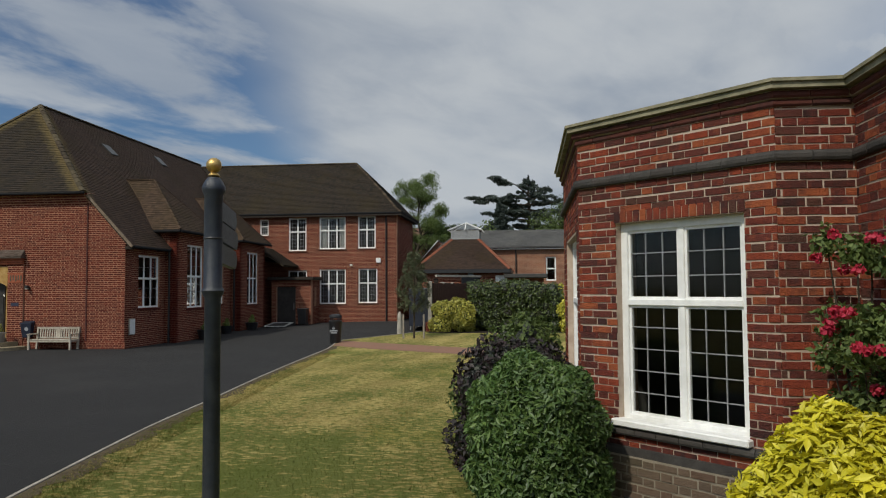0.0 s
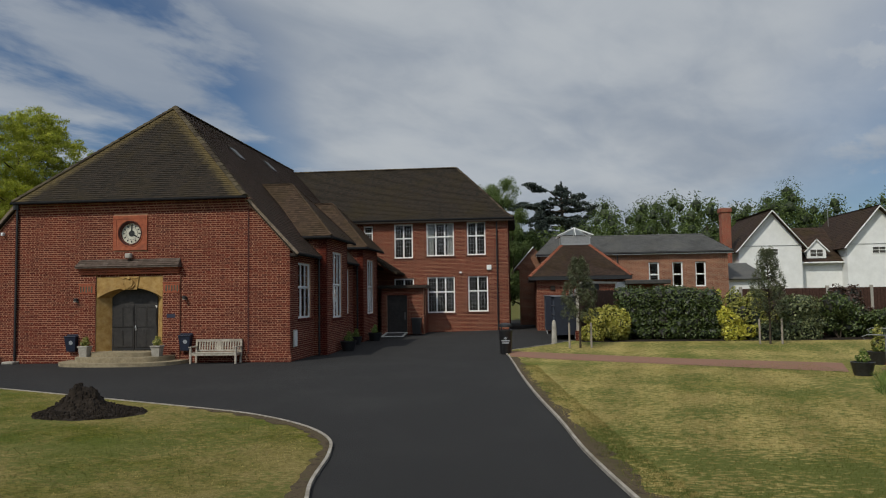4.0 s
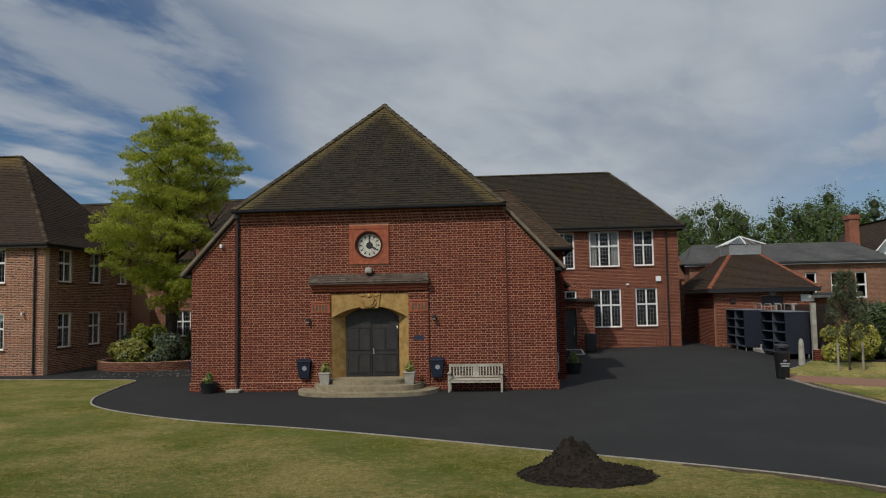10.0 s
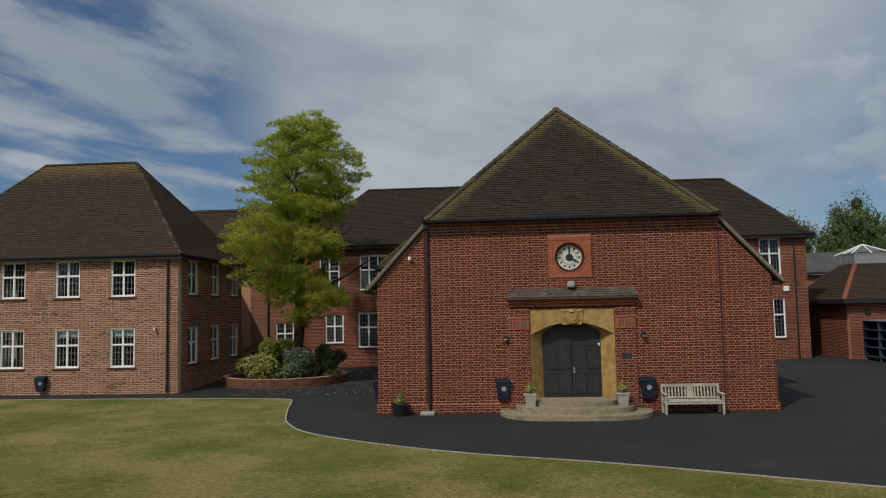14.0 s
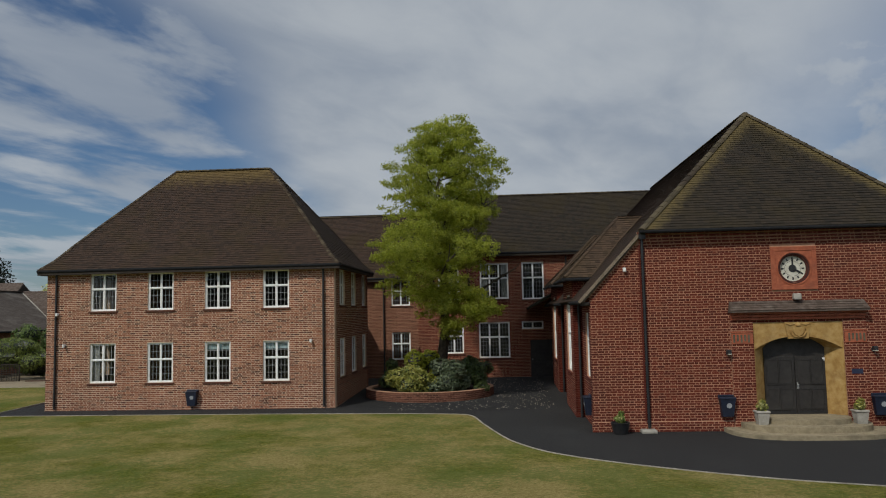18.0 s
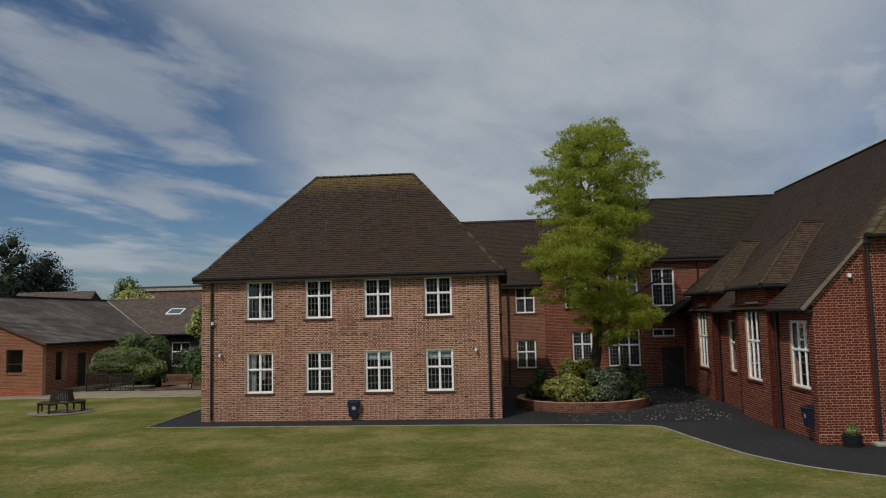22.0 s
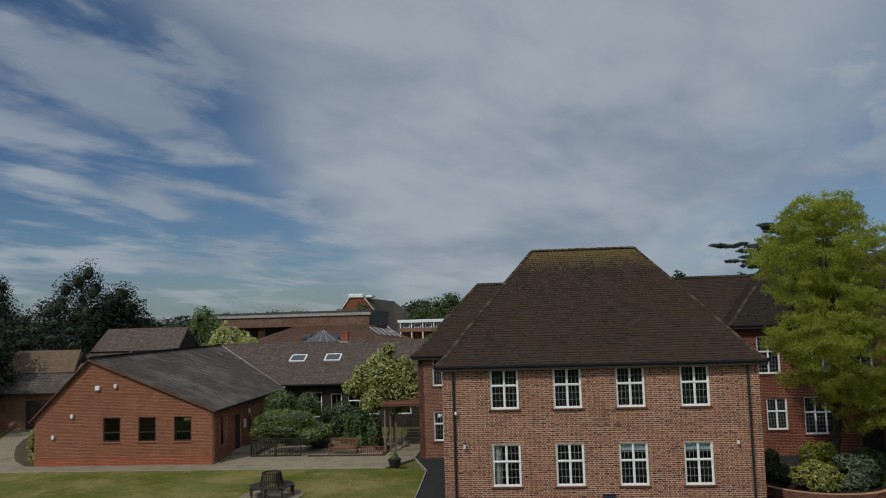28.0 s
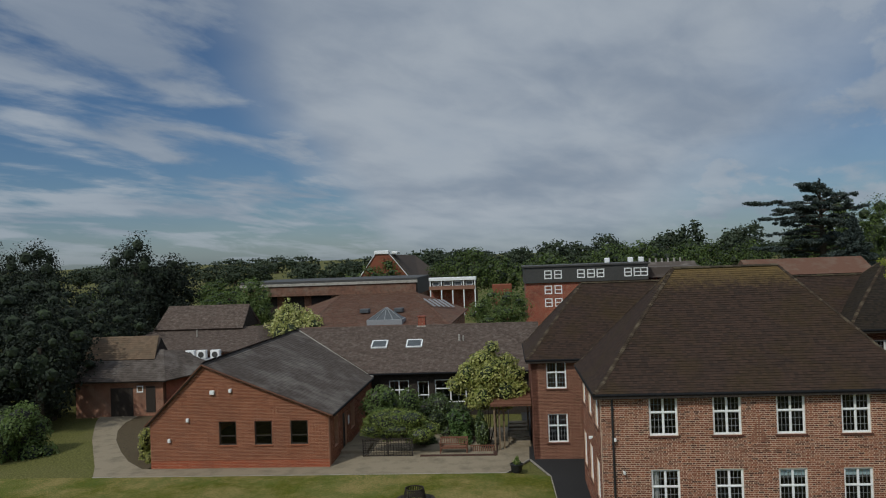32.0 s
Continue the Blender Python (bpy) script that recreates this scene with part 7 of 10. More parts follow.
# ---- plain houses and ranges further off ----
def build_pavilion():
    h = thing("pavilion", "low square brick pavilion with tiled roof and glass lantern", "pavilion")
    x0, x1, y0, y1, z = 15.05, 19.75, 15.6, 22.2, 3.25
    f = Wall((x0, y0), (x1, y0), 0.1, z, [(2.3, 3.4, 2.35, 2.85)])
    brick_wall("front_wall", h, f, "red_brick", seed=61)
    brick_wall("side_wall", h, Wall((x0, y1), (x0, y0 + 0.3), 0.1, z), "red_brick", seed=62)
    brick_wall("side_wall", h, Wall((x1, y0 + 0.3), (x1, y1), 0.1, z), None, "far_red")
    brick_wall("back_wall", h, Wall((x1, y1), (x0, y1), 0.1, z), None, "far_red")
    o = 0.4
    a, b, c, d = (x0 - o, y0 - o, z), (x1 + o, y0 - o, z), (x1 + o, y1 + o, z), (x0 - o, y1 + o, z)
    X, Y, r, t = 17.4, 18.9, 0.82, 5.12
    e, f2, g, i = (X - r, Y - r, t), (X + r, Y - r, t), (X + r, Y + r, t), (X - r, Y + r, t)
    faces = [[a, b, f2, e], [b, c, g, f2], [c, d, i, g], [d, a, e, i]]
    roof_slab("roof", faces, h, "tile_brown", 0.1)
    roof_tiles("roof_tiles", faces, h, "tile_brown", seed=63)
    ridge_run(h, [(a, e), (b, f2), (c, g), (d, i)], "hip_red", 0.12)
    s = Shape()
    for p, q in ((a, b), (b, c), (c, d), (d, a)):
        s.bar(Vector(p) + Vector((0, 0, -0.1)), Vector(q) + Vector((0, 0, -0.1)), 0.04, 0.2)
    part("fascia", s, "black", h)
    part("soffit", Shape().box((x0 - o, y0 - o, z - 0.2), (x1 + o, y1 + o, z - 0.16)), "dark_wood", h)
    lan = part("lantern", Shape().box((X - r, Y - r, t - 0.1), (X + r, Y + r, t + 0.1), 0.01).box((X - r, Y - r, t + 0.48), (X + r, Y + r, t + 0.54), 0.01), "galv", h, "glazed metal roof lantern")
    for sx, sy in ((-1, -1), (1, -1), (1, 1), (-1, 1)):
        part("lantern_post", Shape().bar((X + sx * r, Y + sy * r, t), (X + sx * r, Y + sy * r, t + 0.5), 0.06, 0.06), "galv", lan)
        part("glazing_rib", Shape().bar((X + sx * (r + 0.22), Y + sy * (r + 0.22), t + 0.55), (X, Y, t + 1.08), 0.05, 0.05), "white", lan)
    for k in range(4):
        m = Matrix.Translation((X, Y, 0)) @ Matrix.Rotation(radians(90 * k), 4, "Z")
        pane = part("lantern_pane", Shape().add([(-r - 0.2, -r - 0.2, t + 0.55), (r + 0.2, -r - 0.2, t + 0.55), (0, 0, t + 1.06)], [(0, 1, 2)]).moved(m), "glass", lan)
        pane.visible_shadow = False
        part("lantern_louvre", Shape().add([(-r, -r, t + 0.1), (r, -r, t + 0.1), (r, -r, t + 0.48), (-r, -r, t + 0.48)], [(0, 1, 2, 3)]).moved(m), "lead", lan)
        part("glazing_rib", Shape().bar((0, -r - 0.22, t + 0.56), (0, 0, t + 1.08), 0.04, 0.04).moved(m), "white", lan)
    part("vent_grille", Shape().box((x0 + 2.32, y0 + 0.05, 2.37), (x0 + 3.38, y0 + 0.1, 2.83)), "black", h)
    part("bulkhead_lamp", Shape().lathe([(0.05, 0), (0.16, 0.03), (0.15, 0.1), (0.05, 0.13)], n=14).moved(Matrix.Translation((x0 + 2.85, y0 - 0.02, 2.98)) @ Matrix.Rotation(radians(90), 4, "X")), "galv", h)
    part("wall_box", Shape().box((x0 + 0.75, y0 - 0.1, 2.5), (x0 + 1.0, y0, 2.75), 0.02), "dark_wood", h)
    part("notice_plate", Shape().box((19.3, y0 - 0.03, 2.55), (19.95, y0 - 0.01, 2.9)), "white", h)
    part("side_canopy", Shape().box((19.8, 15.2, 2.75), (22.2, 17.6, 2.98), 0.03), "dark_clad", h)
    part("side_wall_low", Shape().box((19.9, 16.2, 0.1), (22.0, 16.4, 2.75)), "far_red", h)


build_pavilion()


def build_cabinet(at, turn, w, d, z, label, cols=2, rows=4):
    c = thing("storage_locker", label, "locker", at, turn, group="lockers by the pavilion")
    part("side_panel", Shape().box((w - 0.04, 0.0, 0.18), (w, d, z), 0.006), "locker_paint", c)
    part("side_panel", Shape().box((0.0, 0.0, 0.18), (0.04, d, z), 0.006), "locker_paint", c)
    part("back_panel", Shape().box((0.04, d - 0.04, 0.18), (w - 0.04, d, z), 0.006), "locker_paint", c)
    part("lid", Shape().box((-0.03, -0.03, z), (w + 0.03, d + 0.03, z + 0.045), 0.01), "locker_lid", c, "dusty grey-blue lid")
    for x, y in ((0.04, 0.04), (w / 2 - 0.02, 0.04), (w - 0.08, 0.04), (0.04, d - 0.08), (w - 0.08, d - 0.08)):
        part("leg", Shape().box((x, y, 0.0), (x + 0.045, y + 0.045, 0.2)), "galv", c)
    part("bottom_panel", Shape().box((0.04, 0.005, 0.18), (w - 0.04, d - 0.04, 0.21)), "locker_edge", c)
    for k in range(1, cols):
        part("divider", Shape().box((w * k / cols - 0.018, 0.0, 0.21), (w * k / cols + 0.018, d - 0.04, z), 0.004), "locker_edge", c)
    for j in range(1, rows):
        zz = 0.2 + (z - 0.22) * j / rows
        part("shelf", Shape().box((0.04, 0.005, zz), (w - 0.04, d - 0.04, zz + 0.035), 0.004), "locker_edge", c)


build_cabinet((15.43, 15.1, ground_z(14, 15)), radians(-90.5), 3.0, 0.95, 1.88, "tall open navy locker against the pavilion", 2, 4)
build_cabinet((15.62, 10.4, ground_z(9.5, 15)), radians(-89.5), 2.9, 0.95, 1.86, "large open navy locker with shelves beside the yard", 2, 4)


def pavilion_steps():
    """A short flight between the lockers, beside galvanised hoops."""
    g = thing("stone_steps", "short flight of pale stone steps between the lockers", "steps", (15.7, 10.6, ground_z(11, 15)))
    for k in range(4):
        part("tread", Shape().box((0.32 * k, 0, 0), (0.32 * (k + 1) + 0.02, 1.3, 0.16 * (k + 1)), 0.012), "concrete", g)
    r = thing("hoop_railing", "galvanised tubular hoop railing behind the lockers", "railing", (16.75, 12.0, ground_z(11, 15)))
    for k in range(4):
        x, y = 0.06 * k, 2.6 - 1.15 * k
        part("hoop", Shape().tube([(x, y, 0.02), (x, y, 2.1), (x, y - 0.04, 2.16), (x, y - 0.86, 2.16), (x, y - 0.9, 2.1), (x, y - 0.9, 0.02)], [0.024] * 6, 8), "galv", r)


pavilion_steps()


def yard_fence():
    f = thing("yard_fence", "dark boarded fence on concrete posts behind the lockers", "fence", (0, 0, 0))
    corner, back, far = (16.72, 7.27), (17.1, 12.6), (18.75, 10.4)
    for (ax, ay), (bx, by), top in ((back, corner, 2.2), (corner, far, 2.2)):
        L = math.hypot(bx - ax, by - ay)
        m = Matrix.Translation((ax, ay, 0.25)) @ Matrix.Rotation(math.atan2(by - ay, bx - ax), 4, "Z")
        n = int(L / 0.15)
        for k in range(n):
            part("board", Shape().box((0.07 + k * (L - 0.12) / n, -0.012, 0.08), (0.055 + (k + 1) * (L - 0.12) / n, 0.012, top - 0.04 * (k % 2)), 0.004).moved(m), "fence_wood", f)
        part("rail", Shape().box((0.05, 0.012, 0.5), (L - 0.05, 0.05, 0.58)).box((0.05, 0.012, 1.8), (L - 0.05, 0.05, 1.88)).moved(m), "fence_wood", f)
    for x, y, h in ((16.66, 7.24, 2.52), (16.92, 9.9, 2.5), (17.14, 12.7, 2.5)):
        part("fence_post", Shape().box((x - 0.09, y - 0.09, 0.05), (x + 0.09, y + 0.09, h), 0.012), "concrete", f, "pale concrete post")
    part("cap_beam", Shape().bar((16.85, 8.0, 2.78), (18.75, 10.75, 2.78), 0.12, 0.1), "concrete", f, "weathered grey beam")
    w = thing("low_edging_wall", "low curved brick edging below the fence post", "wall", (16.5, 6.85, ground_z(6.85, 16)))
    part("mortar_core", Shape().box((0.0, 0.01, 0), (1.2, 0.20, 0.44)), "mortar", w)
    for row in range(6):
        for k in range(6):
            x = k * 0.215 - (0.1 if row % 2 else 0)
            part("brick", Shape().box((max(-0.005, x), 0.0, row * 0.073 + 0.006), (min(1.205, x + 0.205), 0.205, row * 0.073 + 0.068), 0.004), "red_brick", w)


yard_fence()


def plain_range(name, label, category, x0, x1, y0, y1, z, ridge, wall_mat, roof_mat, windows=(), over=0.3, gable=False, tiles=True, seed=71):
    """A long house with a ridge along x."""
    h = thing(name, label, category)
    f = Wall((x0, y0), (x1, y0), 0.0, z, [(a - x0, b - x0, c, d) for a, b, c, d in windows])
    part("front_wall", f.panel(), wall_mat, h)
    ym = (y0 + y1) / 2
    for x, flip in ((x0, True), (x1, False)):
        a, b = ((x, y1), (x, y0 + 0.3)) if flip else ((x, y0 + 0.3), (x, y1))
        L = y1 - y0 - 0.3
        w = Wall(a, b, 0.0, z, [], 0.3, [(0, z), (L, z), (L / 2, ridge - 0.15)] if gable else None)
        part("end_wall", w.panel(), wall_mat, h)
    part("back_wall", Wall((x1, y1), (x0, y1), 0.0, z).panel(), wall_mat, h)
    for a, b, c, d in f.op:
        window(h, f, a, b, c, d, 1, 0.5, (1, 1, 1), back=0.08, fat=0.07)
    o = over
    e = 0.15 if gable else (ridge - z) * 0.9
    A, B, C, D = (x0 - o, y0 - o, z), (x1 + o, y0 - o, z), (x1 + o, y1 + o, z), (x0 - o, y1 + o, z)
    r0, r1 = (x0 - o + (0 if gable else e), ym, ridge), (x1 + o - (0 if gable else e), ym, ridge)
    faces = [[A, B, r1, r0], [C, D, r0, r1]] + ([] if gable else [[B, C, r1], [D, A, r0]])
    roof_slab("roof", faces, h, roof_mat, 0.12)
    if tiles:
        roof_tiles("roof_tiles", faces[:1] + faces[2:], h, roof_mat, 0.25, 0.2, seed=seed)
    ridge_run(h, [(r0, r1)], roof_mat, 0.12)
    part("gutter", Shape().tube([(A[0], A[1], z - 0.06), (B[0], B[1], z - 0.06)], 0.045, 8), "black", h)
    part("fascia", Shape().box((A[0], A[1] + 0.05, z - 0.17), (B[0], A[1] + 0.09, z - 0.03)), "white", h)
    # dark inner boards, added so the windows look dim
    part("inner_floor", Shape().box((x0 + 0.31, y0 + 0.31, 0.05), (x1 - 0.31, y1 - 0.31, 0.15)), "inside", h)
    part("ceiling_board", Shape().box((x0 + 0.31, y0 + 0.31, z - 0.2), (x1 - 0.31, y1 - 0.31, z - 0.1)), "inside", h)
    return h, f


BACK, BACK_F = plain_range("slate_roofed_range", "brown brick range with grey slate roof behind the hedge", "school range", 15.5, 27.2, 22.8, 28.4, 4.88, 6.15, "far_brown", "slate_dark", [(22.30, 22.96, 2.64, 4.22), (23.76, 24.42, 2.64, 4.22), (25.18, 25.84, 2.64, 4.22)])
downpipe(BACK, BACK_F, 4.85, 0.2, 4.7)
part("side_gable", Shape().box((14.1, 24.2, 0.1), (15.5, 26.9, 4.0)).prism([(13.8, 4.0), (15.5, 4.0), (15.5, 5.0), (15.05, 5.4)], 24.1, 27.0, "y"), "far_brown", BACK)
roof_slab("side_gable_roof", [[(13.7, 27.0, 3.95), (13.7, 23.95, 3.95), (15.05, 23.95, 5.5), (15.05, 27.0, 5.5)]], BACK, "slate_dark", 0.08)
vg = Shape().bar((13.7, 23.93, 3.9), (15.05, 23.93, 5.45), 0.05, 0.16, (0, 1, 0))
part("barge_board", vg, "white", BACK)
roof_slab("lean_to_roof", [[(27.25, 23.4, 3.1), (29.9, 23.4, 3.1), (29.2, 26.0, 4.2), (27.25, 26.0, 4.2)]], BACK, "slate_dark", 0.1)
part("lean_to_wall", Shape().box((27.3, 23.7, 0.1), (29.7, 25.9, 3.05)), "render", BACK)


def build_white_house():
    h = thing("white_gabled_house", "white rendered house with two gables and brown roofs", "house")
    y = 33.1
    # the gabled fronts
    for k, (x0, x1, zl, zr, ax, az) in enumerate(((30.75, 35.35, 5.55, 5.75, 33.2, 8.3), (38.6, 43.6, 5.7, 5.7, 40.95, 8.45))):
        part("gable_wall", Shape().prism([(x0, 0.0), (x1, 0.0), (x1, zr), (ax, az), (x0, zl)], y, y + 0.3, "y"), "render", h)
        part("flank_wall", Shape().box((x0, y + 0.3, 0), (x0 + 0.3, y + 8, 5.6)), "render", h)
        part("flank_wall", Shape().box((x1 - 0.3, y + 0.3, 0), (x1, y + 8, 5.6)), "render", h)
        o = 0.35
        faces = [[(x0 - 0.3, y + 9, zl - 0.28), (x0 - 0.3, y - o, zl - 0.28), (ax, y - o, az + 0.1), (ax, y + 9, az + 0.1)], [(x1 + 0.3, y - o, zr - 0.28), (x1 + 0.3, y + 9, zr - 0.28), (ax, y + 9, az + 0.1), (ax, y - o, az + 0.1)]]
        roof_slab("gable_roof", faces, h, "tile_brown", 0.1)
        roof_tiles("roof_tiles", faces, h, "tile_brown", 0.22, 0.2, seed=91 + k)
        for xe, ze in ((x0 - 0.3, zl - 0.30), (x1 + 0.3, zr - 0.30)):
            part("barge_board", Shape().bar((xe, y - o - 0.02, ze), (ax, y - o - 0.02, az + 0.08), 0.05, 0.22, (0, 1, 0)), "white", h)
        wx = ax - 0.05
        wf = Wall((wx - 0.5, y - 0.01), (wx + 0.5, y - 0.01), 4.9, 5.6)
        window(h, wf, 0, 1.0, 4.98, 5.52, 2, 0.5, (1, 1, 1), back=-0.02, fat=0.05)
        # flat dark backing painted for the dim room behind the window
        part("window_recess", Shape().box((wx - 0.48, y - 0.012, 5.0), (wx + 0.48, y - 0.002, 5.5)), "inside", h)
        part("hood_line", Shape().bar((x0, y - 0.02, 5.72), (x1, y - 0.02, 5.72), 0.02, 0.03, (0, 1, 0)), "black", h)
    # the range between the gables, with its dormer
    part("middle_wall", Shape().box((35.3, y + 1.0, 0), (38.6, y + 1.3, 4.5)), "render", h)
    faces = [[(35.2, y + 0.6, 4.45), (38.7, y + 0.6, 4.45), (38.7, y + 4.5, 7.3), (35.2, y + 4.5, 7.3)]]
    roof_slab("middle_roof", faces, h, "tile_brown", 0.1)
    roof_tiles("roof_tiles", faces, h, "tile_brown", 0.22, 0.2, seed=94)
    part("middle_gutter", Shape().tube([(35.3, y + 0.55, 4.4), (38.6, y + 0.55, 4.4)], 0.06, 8), "white", h)
    dx, dy = 36.75, y + 0.9
    part("dormer_wall", Shape().prism([(dx - 0.7, 4.75), (dx + 0.7, 4.75), (dx + 0.7, 5.45), (dx, 6.1), (dx - 0.7, 5.45)], dy, dy + 1.6, "y"), "render", h)
    roof_slab("dormer_roof", [[(dx - 0.95, dy + 2.2, 5.25), (dx - 0.95, dy - 0.15, 5.25), (dx, dy - 0.15, 6.25), (dx, dy + 2.2, 6.25)], [(dx + 0.95, dy - 0.15, 5.25), (dx + 0.95, dy + 2.2, 5.25), (dx, dy + 2.2, 6.25), (dx, dy - 0.15, 6.25)]], h, "white", 0.08)
    roof_slab("dormer_tiles", [[(dx - 0.97, dy + 2.2, 5.25), (dx - 0.97, dy - 0.10, 5.25), (dx, dy - 0.10, 6.29), (dx, dy + 2.2, 6.29)], [(dx + 0.97, dy - 0.10, 5.25), (dx + 0.97, dy + 2.2, 5.25), (dx, dy + 2.2, 6.29), (dx, dy - 0.10, 6.29)]], h, "tile_brown", 0.04)
    window(h, Wall((dx - 0.5, dy - 0.01), (dx + 0.5, dy - 0.01), 4, 6), 0, 1.0, 4.85, 5.45, 2, 0.5, (1, 1, 1), back=-0.02, fat=0.05)
    # dark backing in place of a dim dormer room
    part("window_recess", Shape().box((dx - 0.48, dy - 0.012, 4.87), (dx + 0.48, dy - 0.002, 5.43)), "inside", h)
    part("chimney", Shape().box((29.7, y + 0.5, 4.0), (30.4, y + 1.3, 8.4), 0.02).box((29.62, y + 0.42, 8.4), (30.48, y + 1.38, 8.75), 0.03), "far_red", h)
    part("rear_roof", Shape().prism([(y + 3, 5.5), (y + 12, 5.5), (y + 7.5, 8.1)], 43.6, 56.0, "x"), "tile_brown", h)
    part("rear_wall", Shape().box((43.7, y + 3.3, 0), (56.0, y + 11.5, 5.5)), "render", h)
    mast = Shape().tube([(39.3, y + 5, 7.5), (39.3, y + 5, 9.4)], 0.02, 6)
    for k in range(4):
        mast.tube([(39.0 + 0.15 * k, y + 4.8, 9.3), (39.0 + 0.15 * k, y + 5.2, 9.3)], 0.012, 5)
    part("aerial", mast, "galv", h)


build_white_house()


def build_annex():
    h = thing("gabled_annex", "single-storey brown brick annex with grey slate gabled roof", "annex")
    x0, x1, y0, ax, az = -49.7, -39.9, 16.06, -46.68, 5.72
    top = [(0, 2.72), (x1 - x0, 2.72), (x1 - x0, 3.05), (ax - x0, az)]
    wins = [(-45.88, -44.93, 1.42, 2.68), (-43.93, -42.98, 1.42, 2.68), (-41.98, -41.03, 1.42, 2.68)]
    base = Wall((x0, y0), (x1, y0), 0.0, 2.72, [(a - x0, b - x0, c, d) for a, b, c, d in wins], 0.3, top)
    g = part("gable_wall", base.panel(), "mortar", h)
    part("brickwork", base.brick_mesh("brickwork", seed=101, z_from=0.6), "orange_brick", g, kind="stuff")
    part("base_brickwork", base.brick_mesh("base_brickwork", seed=102, z_from=0.0, z_to=0.62, proud=0.008), "bright_brick", g, kind="stuff")
    for a, b, c, d in base.op:
        window(h, base, a, b, c, d, 1, 0.62, (1, 1, 1), sill="orange_brick", fat=0.045, paint="dark_wood")
    sw = Wall((x1, y0 + 0.3), (x1, 28.6), 0.0, 3.05, [(0.9, 1.9, 0.9, 2.5), (3.0, 4.0, 0.1, 2.3), (5.2, 6.4, 0.9, 2.4)])
    brick_wall("side_wall", h, sw, "orange_brick", "mortar", seed=103)
    part("side_door", Shape().box((0, 0, 0), (1.0, 0.05, 2.2)), "dark_door", h).matrix_basis = sw.place(3.0, 0.1, -0.1)
    part("notice", Shape().box((0, 0, 0), (0.35, 0.02, 0.5)), "white", h).matrix_basis = sw.place(4.4, 1.4, 0.02)
    for k in range(4):
        part("entrance_step", Shape().box((x1 + 0.02, 18.9 - 0.1 * k, 0.0), (x1 + 1.5, 20.6, 0.1 * (k + 1)), 0.01), "paving", h)
    brick_wall("side_wall", h, Wall((x0, 34.0), (x0, y0 + 0.3), 0.0, 2.72), None, "far_brown")
    faces = [[(x1 + 0.25, y0 - 0.12, 2.98), (x1 + 0.25, 28.3, 2.98), (ax, 34.6, az + 0.08), (ax, y0 - 0.12, az + 0.08)], [(x0 - 0.25, 34.6, 2.55), (x0 - 0.25, y0 - 0.12, 2.55), (ax, y0 - 0.12, az + 0.08), (ax, 34.6, az + 0.08)]]
    roof_slab("roof", faces, h, "slate", 0.12)
    roof_tiles("slating", faces, h, "slate", 0.25, 0.2, seed=104)
    for a, b in ((faces[0][0], faces[0][3]), (faces[1][1], faces[1][2])):
        part("verge", Shape().bar(Vector(a) + Vector((0, -0.02, -0.05)), Vector(b) + Vector((0, -0.02, -0.05)), 0.05, 0.14, (0, 1, 0)), "brown_wood", h)
    part("valley", Shape().bar((x1 + 0.2, 28.2, 3.03), (ax, 34.6, az + 0.12), 0.16, 0.04), "concrete", h)
    gutter(h, [((x1 + 0.3, y0, 2.93), (x1 + 0.3, 28.0, 2.93))])
    part("floor", Shape().box((x0 + 0.31, y0 + 0.31, 0.05), (x1 - 0.31, 28, 0.15)), "inside", h)
    for u, z, big in ((3.4, 4.13, True), (4.45, 4.22, False), (2.05, 2.68, False), (1.0, 1.6, False)):
        part("wall_fitting", Shape().box((0, 0, 0), (0.26 if big else 0.15, 0.14, 0.24 if big else 0.22), 0.03), "white", h).matrix_basis = base.place(u, z, 0.14)
    # the long range behind the garden court
    f = Wall((-39.9, 28.9), (-28.8, 28.9), 0.0, 3.2, [(1.2, 2.6, 0.9, 2.6), (3.2, 4.0, 0.1, 2.5), (4.4, 6.6, 1.0, 2.6), (7.4, 8.8, 1.0, 2.6)])
    part("court_wall", f.panel(), "dark_wood", h)
    for a, b, c, d in f.op:
        window(h, f, a, b, c, d, 2 if b - a > 1 else 1, 0.4, (2, 1, 2), back=0.08)
    court = [[(-40.0, 28.4, 3.2), (-28.0, 28.4, 3.2), (-28.0, 34.6, 5.87), (-46.6, 34.6, 5.87)], [(-28.0, 41.0, 3.2), (-46.6, 41.0, 3.2), (-46.6, 34.6, 5.87), (-28.0, 34.6, 5.87)]]
    roof_slab("court_roof", court, h, "tile_grey", 0.12)
    roof_tiles("court_roof_tiles", court[:1], h, "tile_grey", 0.2, 0.16, seed=105)
    ridge_run(h, [((-46.6, 34.6, 5.88), (-28.0, 34.6, 5.88))], "tile_grey", 0.12)
    gutter(h, [((-40.0, 28.35, 3.13), (-29.0, 28.35, 3.13))])
    for x in (-39.8, -37.2):
        p = Vector((x - 0.55, 31.55, 3.2 + 0.4306 * 3.15))
        s = Shape()
        sl = Vector((0, 1, 0.4306)).normalized()
        nn = Vector((0, -0.4306, 1)).normalized()
        for a, b in (((0, 0), (1.1, 0)), ((0, 1.0), (1.1, 1.0)), ((0, 0), (0, 1.0)), ((1.1, 0), (1.1, 1.0))):
            s.bar(p + Vector((a[0], 0, 0)) + sl * a[1] + nn * 0.06, p + Vector((b[0], 0, 0)) + sl * b[1] + nn * 0.06, 0.09, 0.1, nn)
        fr = part("rooflight_frame", s, "white", h)
